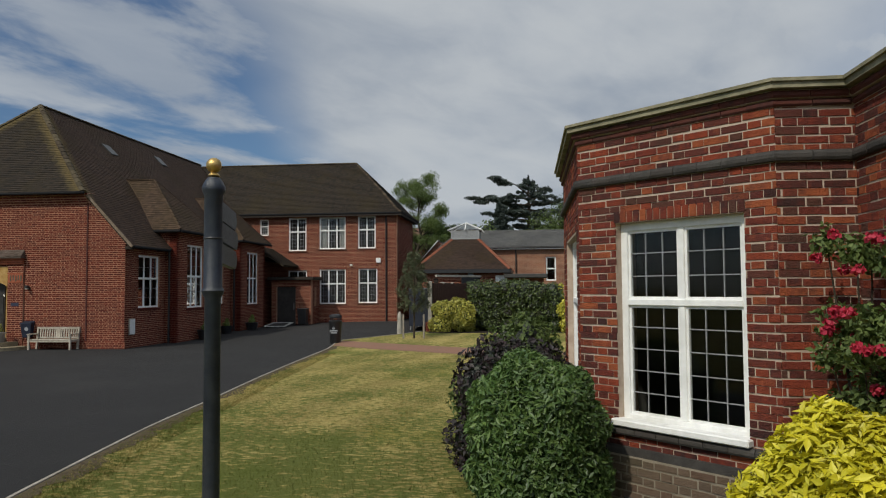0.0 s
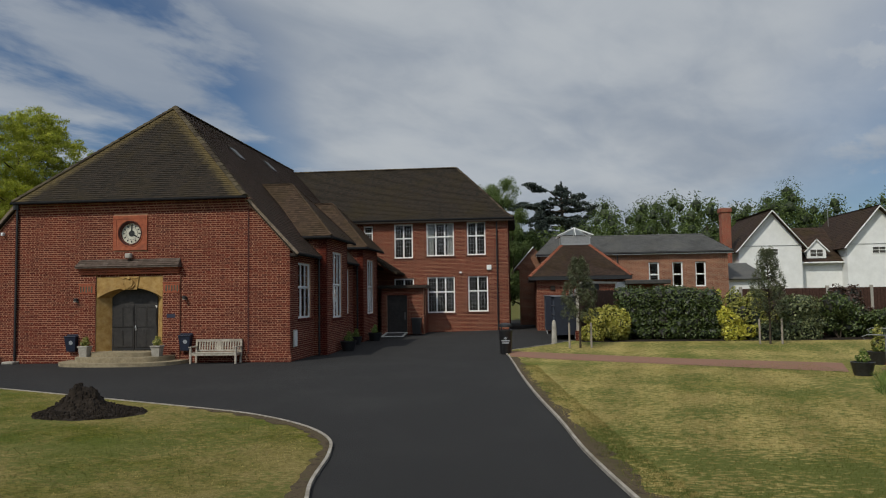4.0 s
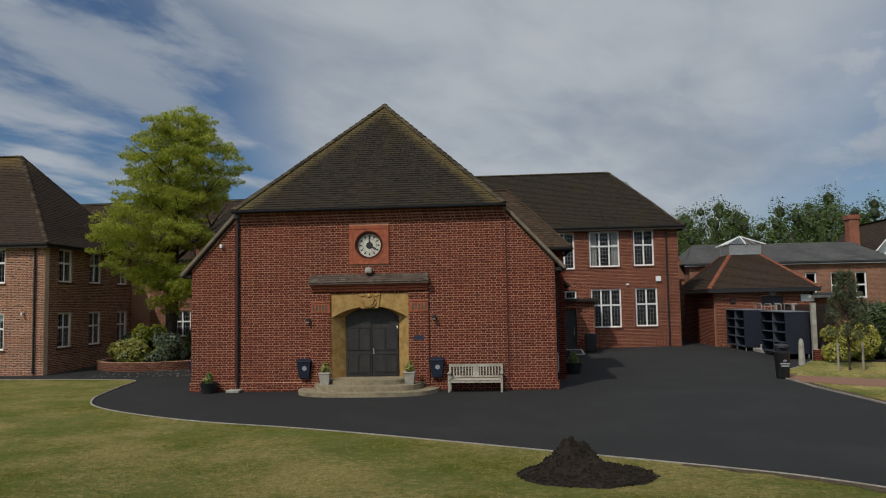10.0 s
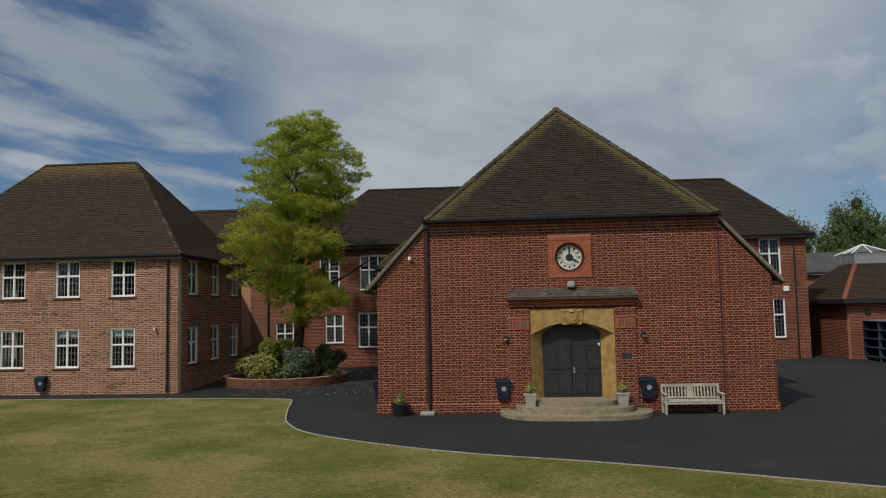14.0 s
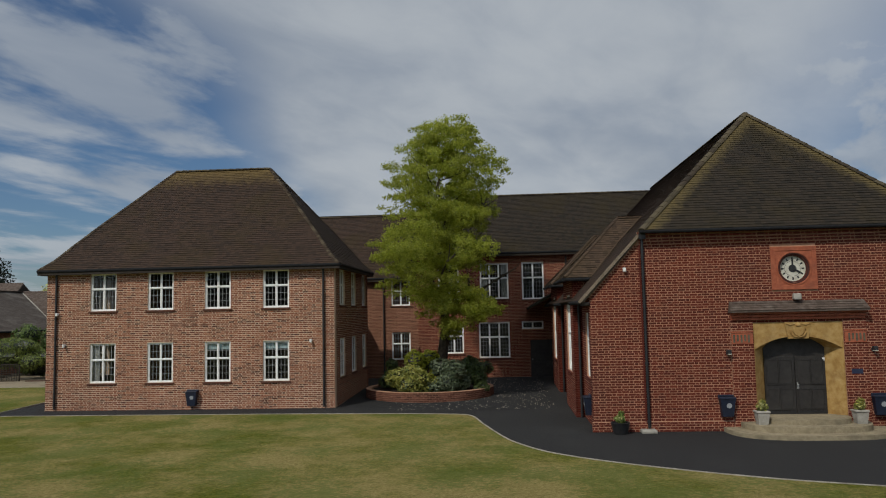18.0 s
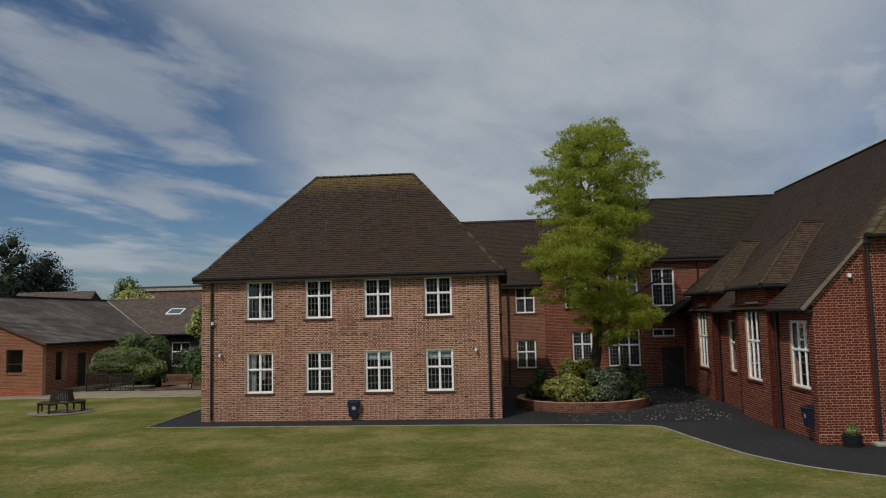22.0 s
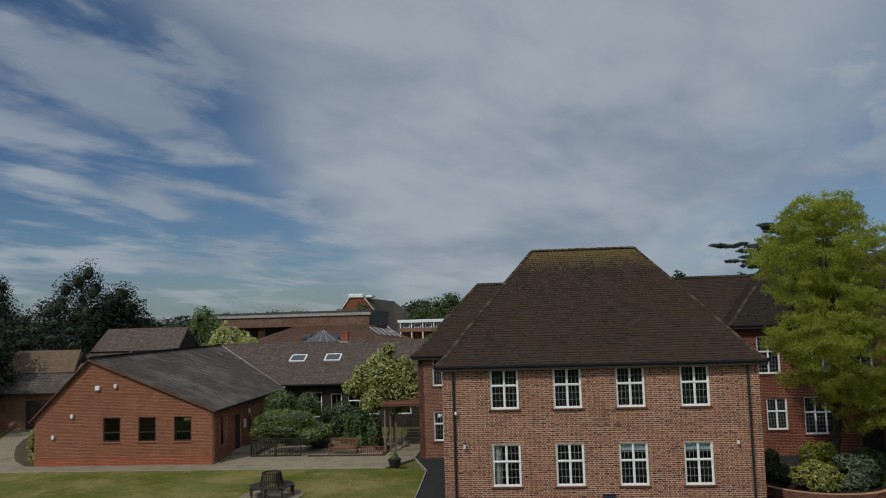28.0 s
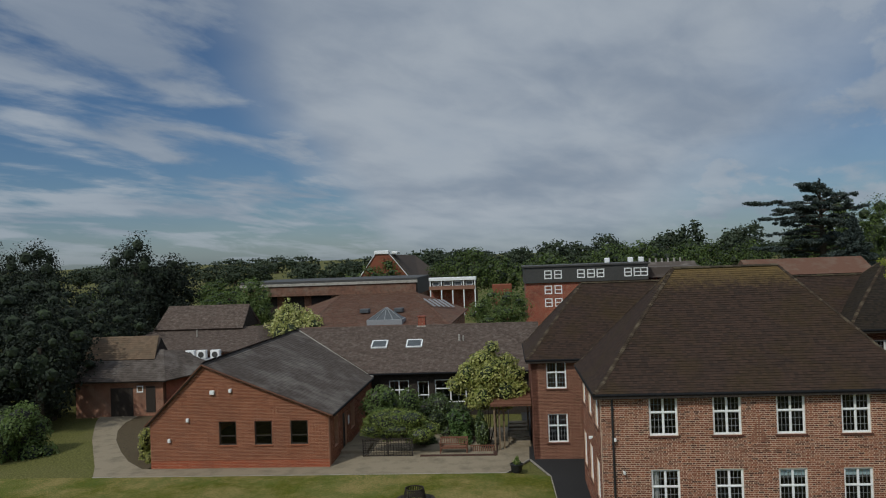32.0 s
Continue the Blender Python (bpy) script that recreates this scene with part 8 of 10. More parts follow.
        part("rooflight_pane", Shape().add([p + nn * 0.07, p + Vector((1.1, 0, 0)) + nn * 0.07, p + Vector((1.1, 0, 0)) + sl + nn * 0.07, p + sl + nn * 0.07], [(0, 1, 2, 3)]), "skylight", fr)
    part("roof_vent", Shape().tube([(-33.9, 32.3, 4.85), (-33.9, 32.3, 5.35)], 0.08, 8).tube([(-33.6, 32.3, 4.85), (-33.6, 32.3, 5.25)], 0.06, 8), "concrete", h)
    part("back_wall", Shape().box((-46.5, 40.6, 0), (-28.1, 40.9, 3.2)), "far_brown", h)
    return h


build_annex()


def build_far_school():
    h = thing("far_hall_roof", "large red-brown tiled hall roof with a glazed dome", "hall")
    e = [(-49.0, 44.0, 5.0), (-35.5, 44.0, 5.0), (-35.0, 66.0, 4.9), (-57, 68, 4.9)]
    r0, r1 = (-50.7, 69.3, 6.95), (-41.6, 69.3, 6.95)
    faces = [[e[0], e[1], r1, r0], [e[1], e[2], r1], [e[3], e[0], r0]]
    roof_slab("roof", faces, h, "tile_red", 0.15)
    roof_tiles("roof_tiles", faces, h, "tile_red", 0.3, 0.3, seed=111)
    ridge_run(h, [(e[1], r1), (e[0], r0)], "tile_red", 0.16, 0.4)
    part("wall", Shape().prism([(-48.7, 44.3), (-35.8, 44.3), (-35.4, 66), (-56.5, 67.6)], 0, 4.8), "far_brown", h)
    y, z = 45.2, 5.55
    part("dome_base", Shape().box((-43.2, y - 0.2, z - 0.5), (-39.9, y + 2.2, z + 0.02), 0.02), "lead", h)
    dome = part("dome_glazing", Shape().add([(-43.1, y - 0.1, z + 0.02), (-40.0, y - 0.1, z + 0.02), (-40.0, y + 2.1, z + 0.02), (-43.1, y + 2.1, z + 0.02), (-41.6, y + 1.0, z + 1.05), (-41.4, y + 1.0, z + 1.05)], [(0, 1, 5, 4), (1, 2, 5), (2, 3, 4, 5), (3, 0, 4)]), "skylight", h, "grey hipped glass dome")
    for k in range(5):
        x = -43.1 + 0.775 * k
        part("glazing_rib", Shape().bar((x, y - 0.12, z + 0.04), (-41.6 + 0.05 * k, y + 0.98, z + 1.06), 0.05, 0.04), "lead", dome)
    for x in (-45.2, -41.7):
        part("rooflight", Shape().box((x, 52, 5.75), (x + 0.9, 53.2, 6.12), 0.03), "skylight", h)
    bank = Shape()
    for k in range(5):
        bank.add([(-39.3 + 0.42 * k, 57 + 1.0 * k, 6.75 - 0.10 * k), (-38.0 + 0.42 * k, 56 + 1.0 * k, 5.95 - 0.10 * k), (-37.8 + 0.42 * k, 56.4 + 1.0 * k, 5.95 - 0.10 * k), (-39.1 + 0.42 * k, 57.4 + 1.0 * k, 6.75 - 0.10 * k)], [(0, 1, 2, 3)])
    part("patent_glazing", bank, "galv", h)
    c = thing("roof_chimney", "short brick chimney with a pale foot on the ridge", "chimney", (-36.9, 34.75, 5.8))
    part("stack", Shape().box((-0.28, -0.28, 0.05), (0.28, 0.28, 0.72), 0.02).box((-0.33, -0.33, 0.72), (0.33, 0.33, 0.82), 0.02), "far_red", c)
    part("flashing", Shape().box((-0.36, -0.36, -0.12), (0.36, 0.36, 0.08), 0.02), "concrete", c)

    h = thing("flat_roofed_hall", "long flat-roofed hall with tile-hung front and pale edge", "hall")
    part("roof_deck", Shape().box((-63.9, 69.7, 8.45), (-41.3, 84, 8.75), 0.03), "dark_clad", h)
    part("roof_edge", Shape().box((-63.95, 69.5, 8.12), (-41.3, 69.72, 8.46), 0.02), "concrete", h, "weathered pale roof edge")
    tl = [[(-63.6, 69.3, 6.92), (-41.5, 69.3, 6.92), (-41.5, 69.75, 8.15), (-63.6, 69.75, 8.15)]]
    roof_slab("tile_hanging", tl, h, "tile_red", 0.1)
    roof_tiles("hung_tiles", tl, h, "tile_red", 0.3, 0.24, seed=112)
    part("side_cladding", Shape().box((-41.55, 69.8, 6.6), (-41.35, 83.5, 8.44), 0.02), "dark_clad", h)
    part("wall", Shape().box((-63.2, 70.4, 0), (-41.6, 83.5, 8.4)), "far_brown", h)
    for x in (-62.0, -58.5, -55.0):
        part("wall_panel", Shape().box((x, 70.34, 3.2), (x + 2.6, 70.4, 6.8), 0.02), "dark_wood", h)

    h = thing("red_gabled_hall", "red tile-hung gable with a white capped ridge", "hall")
    y = 136.0
    g0, g1, cl, cr = (-64.2, 4.0), (-48.4, 4.0), (-58.15, 12.4), (-55.0, 12.25)
    part("gable_wall", Shape().prism([g0, g1, cr, cl], y, y + 0.5, "y"), "hip_red", h)
    part("roof", Shape().add([(*g0[:1], y + 0.5, g0[1]), (g1[0], y + 0.5, g1[1]), (cr[0], y + 0.5, 12.3), (cl[0], y + 0.5, 12.3), (-61.0, y + 34, 4.0), (-44.0, y + 34, 4.0), (-53.2, y + 30, 12.0), (-55.0, y + 30, 12.0)], [(0, 3, 7, 4), (1, 5, 6, 2), (3, 2, 6, 7), (4, 7, 6, 5)]), "tile_grey", h)
    part("lower_wall", Shape().box((-63.5, y + 0.6, 0), (-49.0, y + 32, 4.0)), "far_red", h)
    part("ridge_cap", Shape().box((-58.3, y - 0.3, 12.3), (-55.2, y + 2, 13.1), 0.1).box((-54.9, y + 2, 12.3), (-53.6, y + 6, 12.9), 0.1), "white", h)
    for a, b in ((g0, cl), (g1, cr)):
        part("barge_board", Shape().bar((a[0], y - 0.1, a[1]), (b[0], y - 0.1, b[1]), 0.12, 0.34, (0, 1, 0)), "white", h)
    part("louvre", Shape().box((-58.2, y - 0.35, 7.3), (-54.2, y, 8.2), 0.05), "dark_clad", h)

    h = thing("roof_walkway", "white-edged glazed walkway on slender posts over red wall", "canopy")
    y = 118.0
    part("walkway_roof", Shape().box((-45.2, y - 0.2, 6.75), (-36.1, y + 4, 7.3), 0.03), "white", h)
    part("walkway_back", Shape().box((-44.9, y + 0.4, 5.7), (-36.3, y + 3.8, 6.75)), "dark_clad", h)
    part("walkway_deck", Shape().box((-45.0, y - 0.1, 5.05), (-36.3, y + 4, 5.75), 0.02), "path_brick", h)
    for k in range(5):
        part("walkway_post", Shape().box((-44.8 + 2.1 * k, y - 0.05, 0), (-44.6 + 2.1 * k, y + 0.15, 6.8)), "white", h)
    for k in range(4):
        part("window_frame", Shape().box((-44.3 + 2.1 * k, y + 0.3, 5.8), (-43.0 + 2.1 * k, y + 0.38, 6.6)), "white", h)
        part("pane", Shape().box((-44.2 + 2.1 * k, y + 0.28, 5.88), (-43.1 + 2.1 * k, y + 0.3, 6.5)), "skylight", h)
    part("under_wall", Shape().box((-44.9, y + 3.2, 0), (-36.3, y + 3.6, 5.05)), "far_red", h)
    part("entrance_block", Shape().box((-32.8, 104.6, 0), (-29.5, 108, 6.2), 0.05), "hip_red", h)

    h = thing("modern_school_block", "modern block with dark upper cladding over red brick", "school block")
    x0, x1, y = -27.6, -10.6, 84.0
    part("lower_wall", Shape().box((x0, y, 0), (x1 + 8, y + 10, 7.0)), "far_red", h)
    part("upper_cladding", Shape().box((x0 - 0.2, y - 0.3, 7.0), (x1, y + 10, 9.2), 0.03), "dark_clad", h)
    part("roof_edge", Shape().box((x0 - 0.4, y - 0.5, 9.2), (x1 + 0.2, y + 10, 9.45), 0.03), "dark_clad", h)
    for x in (-25.0, -23.6, -20.4, -19.0, -17.7, -13.9, -12.6, -11.7):
        wf = Wall((x, y - 0.31), (x + 1.1, y - 0.31), 7, 9)
        window(h, wf, 0, 1.05, 7.55, 8.75, 1, 0.5, (1, 1, 1), back=-0.03, fat=0.12)
        # flat dark backing imitates an unlit room
        part("window_recess", Shape().box((x + 0.05, y - 0.315, 7.6), (x + 1.0, y - 0.302, 8.7)), "inside", h)
    for x in (-25.0, -23.6):
        for z0 in (5.4, 3.6):
            window(h, Wall((x, y - 0.01), (x + 1.1, y - 0.01), 3, 7), 0, 1.05, z0, z0 + 1.2, 1, 0.5, (1, 1, 1), back=-0.03, fat=0.12)
    for x in (-16.2, -12.9, -11.4):
        part("roof_cowl", Shape().box((x, y + 2, 9.45), (x + 0.7, y + 3, 10.2), 0.1), "white", h)
    part("rear_roof", Shape().box((-10.5, y + 1, 7.2), (-3.0, y + 9, 8.7), 0.05), "slate", h)

    h = thing("brown_roofed_house", "far brown tiled roof with small chimneys", "house")
    part("roof", Shape().prism([(58, 6.8), (70, 6.8), (64, 9.6)], -4.0, 9.0, "x"), "tile_red", h)
    part("wall", Shape().box((-3.6, 58.5, 0), (8.6, 69.5, 6.8)), "far_red", h)
    h = thing("chimneyed_roof", "grey tiled far roof with a row of chimney pots", "house")
    part("roof", Shape().prism([(88, 7.0), (98, 7.0), (93, 9.3)], -10.0, -2.0, "x"), "slate", h)
    part("wall", Shape().box((-9.7, 88.4, 0), (-2.3, 97.5, 7.0)), "far_brown", h)
    for x in range(6):
        part("chimney_pot", Shape().lathe([(0.18, 0), (0.15, 0.6), (0.18, 0.65)], (-8.6 + 0.9 * x, 93, 9.2), 8), "concrete", h)
    h = thing("gable_cottage", "small white-edged cottage gable behind the range", "house")
    part("gable_wall", Shape().prism([(-23.2, 0), (-19.8, 0), (-19.8, 5.4), (-21.5, 7.2), (-23.2, 5.4)], 48.0, 52.0, "y"), "render", h)
    part("roof", Shape().prism([(-23.6, 5.2), (-21.5, 7.5), (-19.4, 5.2), (-21.5, 7.2)], 47.7, 52.3, "y"), "slate", h)

    h = thing("low_slate_house", "low grey slate-roofed outbuilding with a raised roof", "outbuilding")
    up = [[(-63.2, 44.6, 5.25), (-54.7, 44.6, 5.25), (-54.9, 47.2, 7.2), (-62.9, 47.2, 7.2)], [(-54.7, 49.8, 5.25), (-63.2, 49.8, 5.25), (-62.9, 47.2, 7.2), (-54.9, 47.2, 7.2)]]
    roof_slab("upper_roof", up, h, "tile_grey", 0.12)
    roof_tiles("upper_tiles", up[:1], h, "tile_grey", 0.25, 0.2, seed=115)
    part("gable_board", Shape().prism([(44.7, 5.2), (49.7, 5.2), (47.2, 7.1)], -54.95, -54.86, "x"), "dark_wood", h)
    low = [[(-65.0, 39.4, 3.75), (-51.5, 39.4, 3.75), (-53.5, 45.6, 5.3), (-63.4, 45.6, 5.3)], [(-51.5, 39.4, 3.75), (-50.5, 51, 3.75), (-53.5, 47.6, 5.3), (-53.5, 45.6, 5.3)], [(-66.0, 51, 3.75), (-65.0, 39.4, 3.75), (-63.4, 45.6, 5.3), (-63.4, 47.6, 5.3)]]
    roof_slab("lower_roof", low, h, "tile_grey", 0.12)
    roof_tiles("lower_tiles", low, h, "tile_grey", 0.25, 0.2, seed=116)
    part("wall", Shape().box((-64.5, 39.8, 0), (-51.0, 50.5, 3.75)), "far_brown", h)
    part("roof_pipe", Shape().tube([(-58.4, 43.0, 4.6), (-58.4, 43.0, 5.3)], 0.06, 8), "concrete", h)
    for x in (-60.9, -59.8, -57.6, -56.6, -55.4):
        u = part("air_unit", Shape().box((x, 38.5, 3.25), (x + 0.8, 38.95, 3.95 - 0.18 * (x < -59)), 0.03), "white", h, "white air conditioning unit")
        part("fan_grille", Shape().lathe([(0.05, 0), (0.25, 0), (0.25, 0.02), (0.05, 0.02)], n=16).moved(Matrix.Translation((x + 0.4, 38.5, 3.58)) @ Matrix.Rotation(radians(90), 4, "X")), "dark_clad", u)
    part("unit_roof", Shape().box((-62, 37.2, 3.1), (-52.2, 39.4, 3.25)), "lead", h)
    part("unit_wall", Shape().box((-61.8, 37.4, 0), (-52.4, 39.4, 3.1)), "far_brown", h)

    h = thing("slate_lodge", "small brick lodge with slate roof and brown tiled ridge", "lodge")
    faces = [[(-62.5, 29.6, 2.85), (-55.2, 29.6, 2.85), (-56.6, 32.6, 4.75), (-62.5, 32.6, 4.75)], [(-55.2, 29.6, 2.85), (-52.6, 33.8, 3.1), (-55.6, 33.6, 4.55), (-56.6, 32.6, 4.75)]]
    roof_slab("roof", faces, h, "slate", 0.12)
    roof_tiles("slating", faces, h, "slate", 0.25, 0.2, seed=121)
    faces = [[(-62.5, 31.6, 4.2), (-56.9, 31.6, 4.2), (-57.2, 33.0, 5.72), (-62.5, 33.0, 5.72)]]
    roof_slab("upper_roof", faces, h, "ridge_tan", 0.12)
    roof_tiles("upper_tiles", faces, h, "ridge_tan", 0.25, 0.2, seed=122)
    part("gable_board", Shape().prism([(31.7, 4.2), (34.2, 4.4), (33.0, 5.66)], -57.1, -57.0, "x"), "dark_wood", h)
    part("wall", Shape().box((-62.3, 30.1, 0), (-55.6, 33.8, 2.85)), "far_brown", h)
    # flat dark panels on the wall imitate the shade of open doorways
    part("doorway_recess", Shape().box((-59.6, 30.06, 0.1), (-57.9, 30.11, 2.3)), "dark_wood", h)
    part("doorway_recess", Shape().box((-56.9, 30.06, 0.5), (-56.2, 30.11, 2.4)), "dark_wood", h)
    window(h, Wall((-57.6, 30.08), (-57.0, 30.08), 1, 3), 0, 0.5, 1.95, 2.45, 1, 0, (1, 1, 1), back=-0.02)
    part("side_wing", Shape().add([(-55.5, 30.4, 0), (-52.8, 34.0, 0), (-52.8, 38, 0), (-55.5, 38, 0), (-55.5, 30.4, 2.85), (-52.8, 34.0, 3.0), (-52.8, 38, 3.0), (-55.5, 38, 2.85)], [(0, 1, 5, 4), (1, 2, 6, 5), (4, 5, 6, 7), (3, 0, 4, 7), (2, 3, 7, 6)]), "far_red", h)


build_far_school()


# ---- trees, hedges and beds ----
def tree(name, label, at, height, spread, trunk, material, n, size, seed, blob=(1.1, 0.7), first=0.3, limbs=8, group="", category="tree", extra=(), core_mat=""):
    t = thing(name, label, category, at, group=group)
    s, tips = branching((0, 0, 0), height, spread, trunk, seed, 3, first, limbs)
    part("trunk", s, "bark", t)
    rng = random.Random(seed)
    blobs = [((p.x, p.y, p.z), (blob[0] * rng.uniform(0.7, 1.2), blob[0] * rng.uniform(0.7, 1.2), blob[1] * rng.uniform(0.7, 1.2))) for p in tips] + list(extra)
    leaves("crown", blobs, n, size, material, t, seed=seed, shell=0.1, droop=0.4, long=2.2)
    return t


def big_robinia():
    t = thing("robinia_tree", "tall tree with layered yellow-green feathery leaves", "tree", (-11.1, 9.6, 0.3))
    s, _ = branching((0, 0, 0), 11.6, 2.6, 0.27, 41, 3, 0.34, 15)
    part("trunk", s, "bark", t)
    rng = random.Random(8)
    blobs = []
    # many small sprays: a wide lower crown leaning forward, a waist, and a domed upper crown
    lobes = [((-0.35, -1.4, 5.8), (2.35, 3.0, 2.1), 230), ((0.2, 0.9, 9.4), (2.5, 3.6, 1.75), 210), ((0.0, 0.4, 10.95), (1.5, 2.0, 1.05), 90), ((-0.1, -0.2, 7.8), (2.4, 2.5, 1.2), 130), ((0.65, -1.2, 3.6), (1.55, 1.5, 1.25), 80)]
    for c, r, k in lobes:
        for i in range(k):
            z = rng.uniform(-1, 0.98)
            a = rng.uniform(0, 2 * math.pi)
            w = math.sqrt(1 - z * z)
            f = rng.uniform(0.66, 1.05) if i % 3 else rng.uniform(0.2, 0.7)
            q = rng.uniform(0.22, 0.52)
            x, y, h = c[0] + r[0] * w * f * math.cos(a), c[1] + r[1] * w * f * math.sin(a), c[2] + r[2] * z * f
            blobs.append(((x, y, h), (q, q, q * rng.uniform(0.48, 0.75))))
            # smaller sprays hang from each one's outer edge
            for g in (-0.8, 0.2, 0.9):
                blobs.append(((x + 0.9 * q * math.cos(a + g), y + 0.9 * q * math.sin(a + g), h + rng.uniform(-0.45, 0.2) * q), (q * 0.42, q * 0.42, q * 0.36)))
    leaves("crown", blobs, 130000, 0.052, "robinia", t, seed=9, shell=0.0, long=2.2, droop=0.3, lift=0.7)


big_robinia()


def raised_bed():
    t = thing("brick_planter", "low curved red brick planter beneath the tree", "planter", (-11.8, 9.9, 0.0))
    n = 40
    ring = []
    for i in range(n):
        a = 2 * math.pi * i / n
        ring.append((2.75 * math.cos(a), 2.65 * math.sin(a)))
    wall_faces = Shape()
    inner = [(x * 0.91, y * 0.91) for x, y in ring]
    vs = [(x, y, 0.0) for x, y in ring] + [(x, y, 0.44) for x, y in ring] + [(x, y, 0.44) for x, y in inner] + [(x, y, 0.2) for x, y in inner]
    fs = []
    for k in range(3):
        fs += [(k * n + i, k * n + (i + 1) % n, (k + 1) * n + (i + 1) % n, (k + 1) * n + i) for i in range(n)]
    wall = part("curved_wall", wall_faces.add(vs, fs), "mortar", t)
    part("soil", Shape().prism(inner, 0.2, 0.36), "earth", t)
    V, Q, c = [], [], 0
    for row in range(6):
        for k in range(74):
            a0 = 2 * math.pi * (k + 0.5 * (row % 2)) / 74
            a1 = a0 + 2 * math.pi * 0.94 / 74
            z0, z1 = 0.005 + row * 0.073, 0.068 + row * 0.073
            V += [(2.75 * f * math.cos(a), 2.65 * f * math.sin(a), z) for f, z, a in ((1, z0, a0), (1, z0, a1), (1, z1, a1), (1, z1, a0), (1.004, z0, a0), (1.004, z0, a1), (1.004, z1, a1), (1.004, z1, a0))]
            Q += [tuple(c + i for i in f) for f in ((4, 5, 6, 7), (0, 1, 5, 4), (1, 2, 6, 5), (2, 3, 7, 6), (3, 0, 4, 7))]
            c += 8
    part("brickwork", quads_mesh("brickwork", V, Q), "dark_brown_brick", wall, kind="stuff")


raised_bed()


def mound(cx, cy, cz, rx, ry, rz, n, seed, low=0.0):
    """Rounded clumps that together make one uneven bush."""
    rng = random.Random(seed)
    out = []
    for i in range(n):
        a, u = rng.uniform(0, 2 * math.pi), rng.uniform(0.25, 0.8)
        z = rng.uniform(low, 1.0)
        w = math.sqrt(max(0.05, 1 - (z * 0.85) ** 2))
        out.append(((cx + rx * u * w * math.cos(a), cy + ry * u * w * math.sin(a), cz + rz * z * 0.72), (rx * rng.uniform(0.3, 0.48), ry * rng.uniform(0.3, 0.48), rz * rng.uniform(0.2, 0.34))))
    return out


bush("variegated_shrub", "yellow-green variegated shrub in the brick planter", (-12.3, 8.6, 0.3), mound(0, 0, 0.1, 1.25, 0.8, 1.15, 10, 3), 5200, 0.085, "variegated", 3)
bush("grey_green_shrub", "rounded grey-green shrub in the brick planter", (-11.0, 8.7, 0.3), mound(0, 0, 0.1, 1.1, 0.85, 1.45, 10, 4), 5200, 0.085, "grey_leaf", 4)
bush("golden_shrub", "bright yellow-green shrub in the brick planter", (-12.0, 9.4, 0.3), mound(0, 0, 0.4, 1.0, 0.7, 1.5, 8, 5), 4200, 0.085, "robinia", 5)
bush("dark_shrub", "dark glossy evergreen shrub in the brick planter", (-9.8, 9.6, 0.3), mound(0, 0, 0.1, 0.95, 0.9, 1.4, 10, 6), 5200, 0.08, "hedge_leaf", 6)
bush("dark_shrub", "dark evergreen shrub behind the planter wall", (-13.3, 10.4, 0.3), mound(0, 0, 0.1, 0.9, 0.9, 1.3, 8, 7), 3600, 0.08, "hedge_leaf", 7)
# beside the old house
bush("clipped_laurel", "clipped rounded evergreen bush with glossy green leaves", (21.17, -20.3, 0.0), [((0, 0, 0.80), (0.59, 0.56, 0.78)), ((0.0, -0.02, 1.14), (0.57, 0.54, 0.50)), ((-0.02, 0.02, 0.5), (0.58, 0.55, 0.5))], 44000, 0.027, "laurel", 11, long=2.8, shell=0.76)
bush("purple_shrub", "dark purple-leaved shrub beside the clipped bush", (20.95, -18.6, 0.0), mound(0, 0, 0.25, 0.78, 0.66, 1.55, 28, 12), 20000, 0.045, "purple_leaf", 12)
bush("dark_shrub", "leafy mid-green shrub against the brick house", (20.95, -17.0, 0.0), mound(0, 0, 0.1, 0.84, 0.85, 1.8, 30, 13), 25000, 0.047, "climber_leaf", 13)
bush("golden_choisya", "bright golden-yellow leaved shrub below the window", (22.90, -22.0, 0.0), [((0, 0, 0.66), (0.56, 0.54, 0.66)), ((0.2, 0.15, 0.98), (0.44, 0.44, 0.5)), ((-0.16, -0.05, 0.46), (0.54, 0.48, 0.5)), ((0.12, -0.35, 0.66), (0.5, 0.48, 0.58))], 26000, 0.042, "yellow_leaf", 14, inner="yellow_leaf", long=2.3, shell=0.72, lift=0.6)


def climbing_rose():
    t = thing("climbing_rose", "climbing rose with dark leaves and crimson blooms", "rose", (23.38, -21.4, 0.0))
    rng = random.Random(15)
    blobs = []
    for k in range(10):
        x, y = rng.uniform(-0.14, 0.08), rng.uniform(-0.75, 0.10)
        tip = (x - rng.uniform(-0.05, 0.2), y - rng.uniform(0, 0.1), rng.uniform(1.5, 2.5))
        mid = (x * 0.6, y * 0.6, tip[2] * 0.55)
        part("cane", Shape().tube([(0, 0, 0), mid, tip], [0.016, 0.011, 0.005], 6), "bark", t)
        half = tuple((a + b) / 2 for a, b in zip(mid, tip))
        for p, r in ((mid, 0.14), (tip, 0.13), (half, 0.18)):
            blobs.append((p, (r, r * 0.7, r)))
    leaves("leaf_canopy", blobs, 7500, 0.034, "climber_leaf", t, seed=16, shell=0.05, long=1.8)
    for k in range(24):
        c, r = rng.choice(blobs)
        q = (c[0] - 0.1 + rng.uniform(-0.18, 0.1), c[1] - r[1] * 0.8, c[2] + rng.uniform(-0.12, 0.18))
        leaves("bloom", [(q, (0.042, 0.042, 0.036))], 44, 0.034, "rose", t, seed=60 + k, shell=0.1, long=1.0, kind="")


climbing_rose()


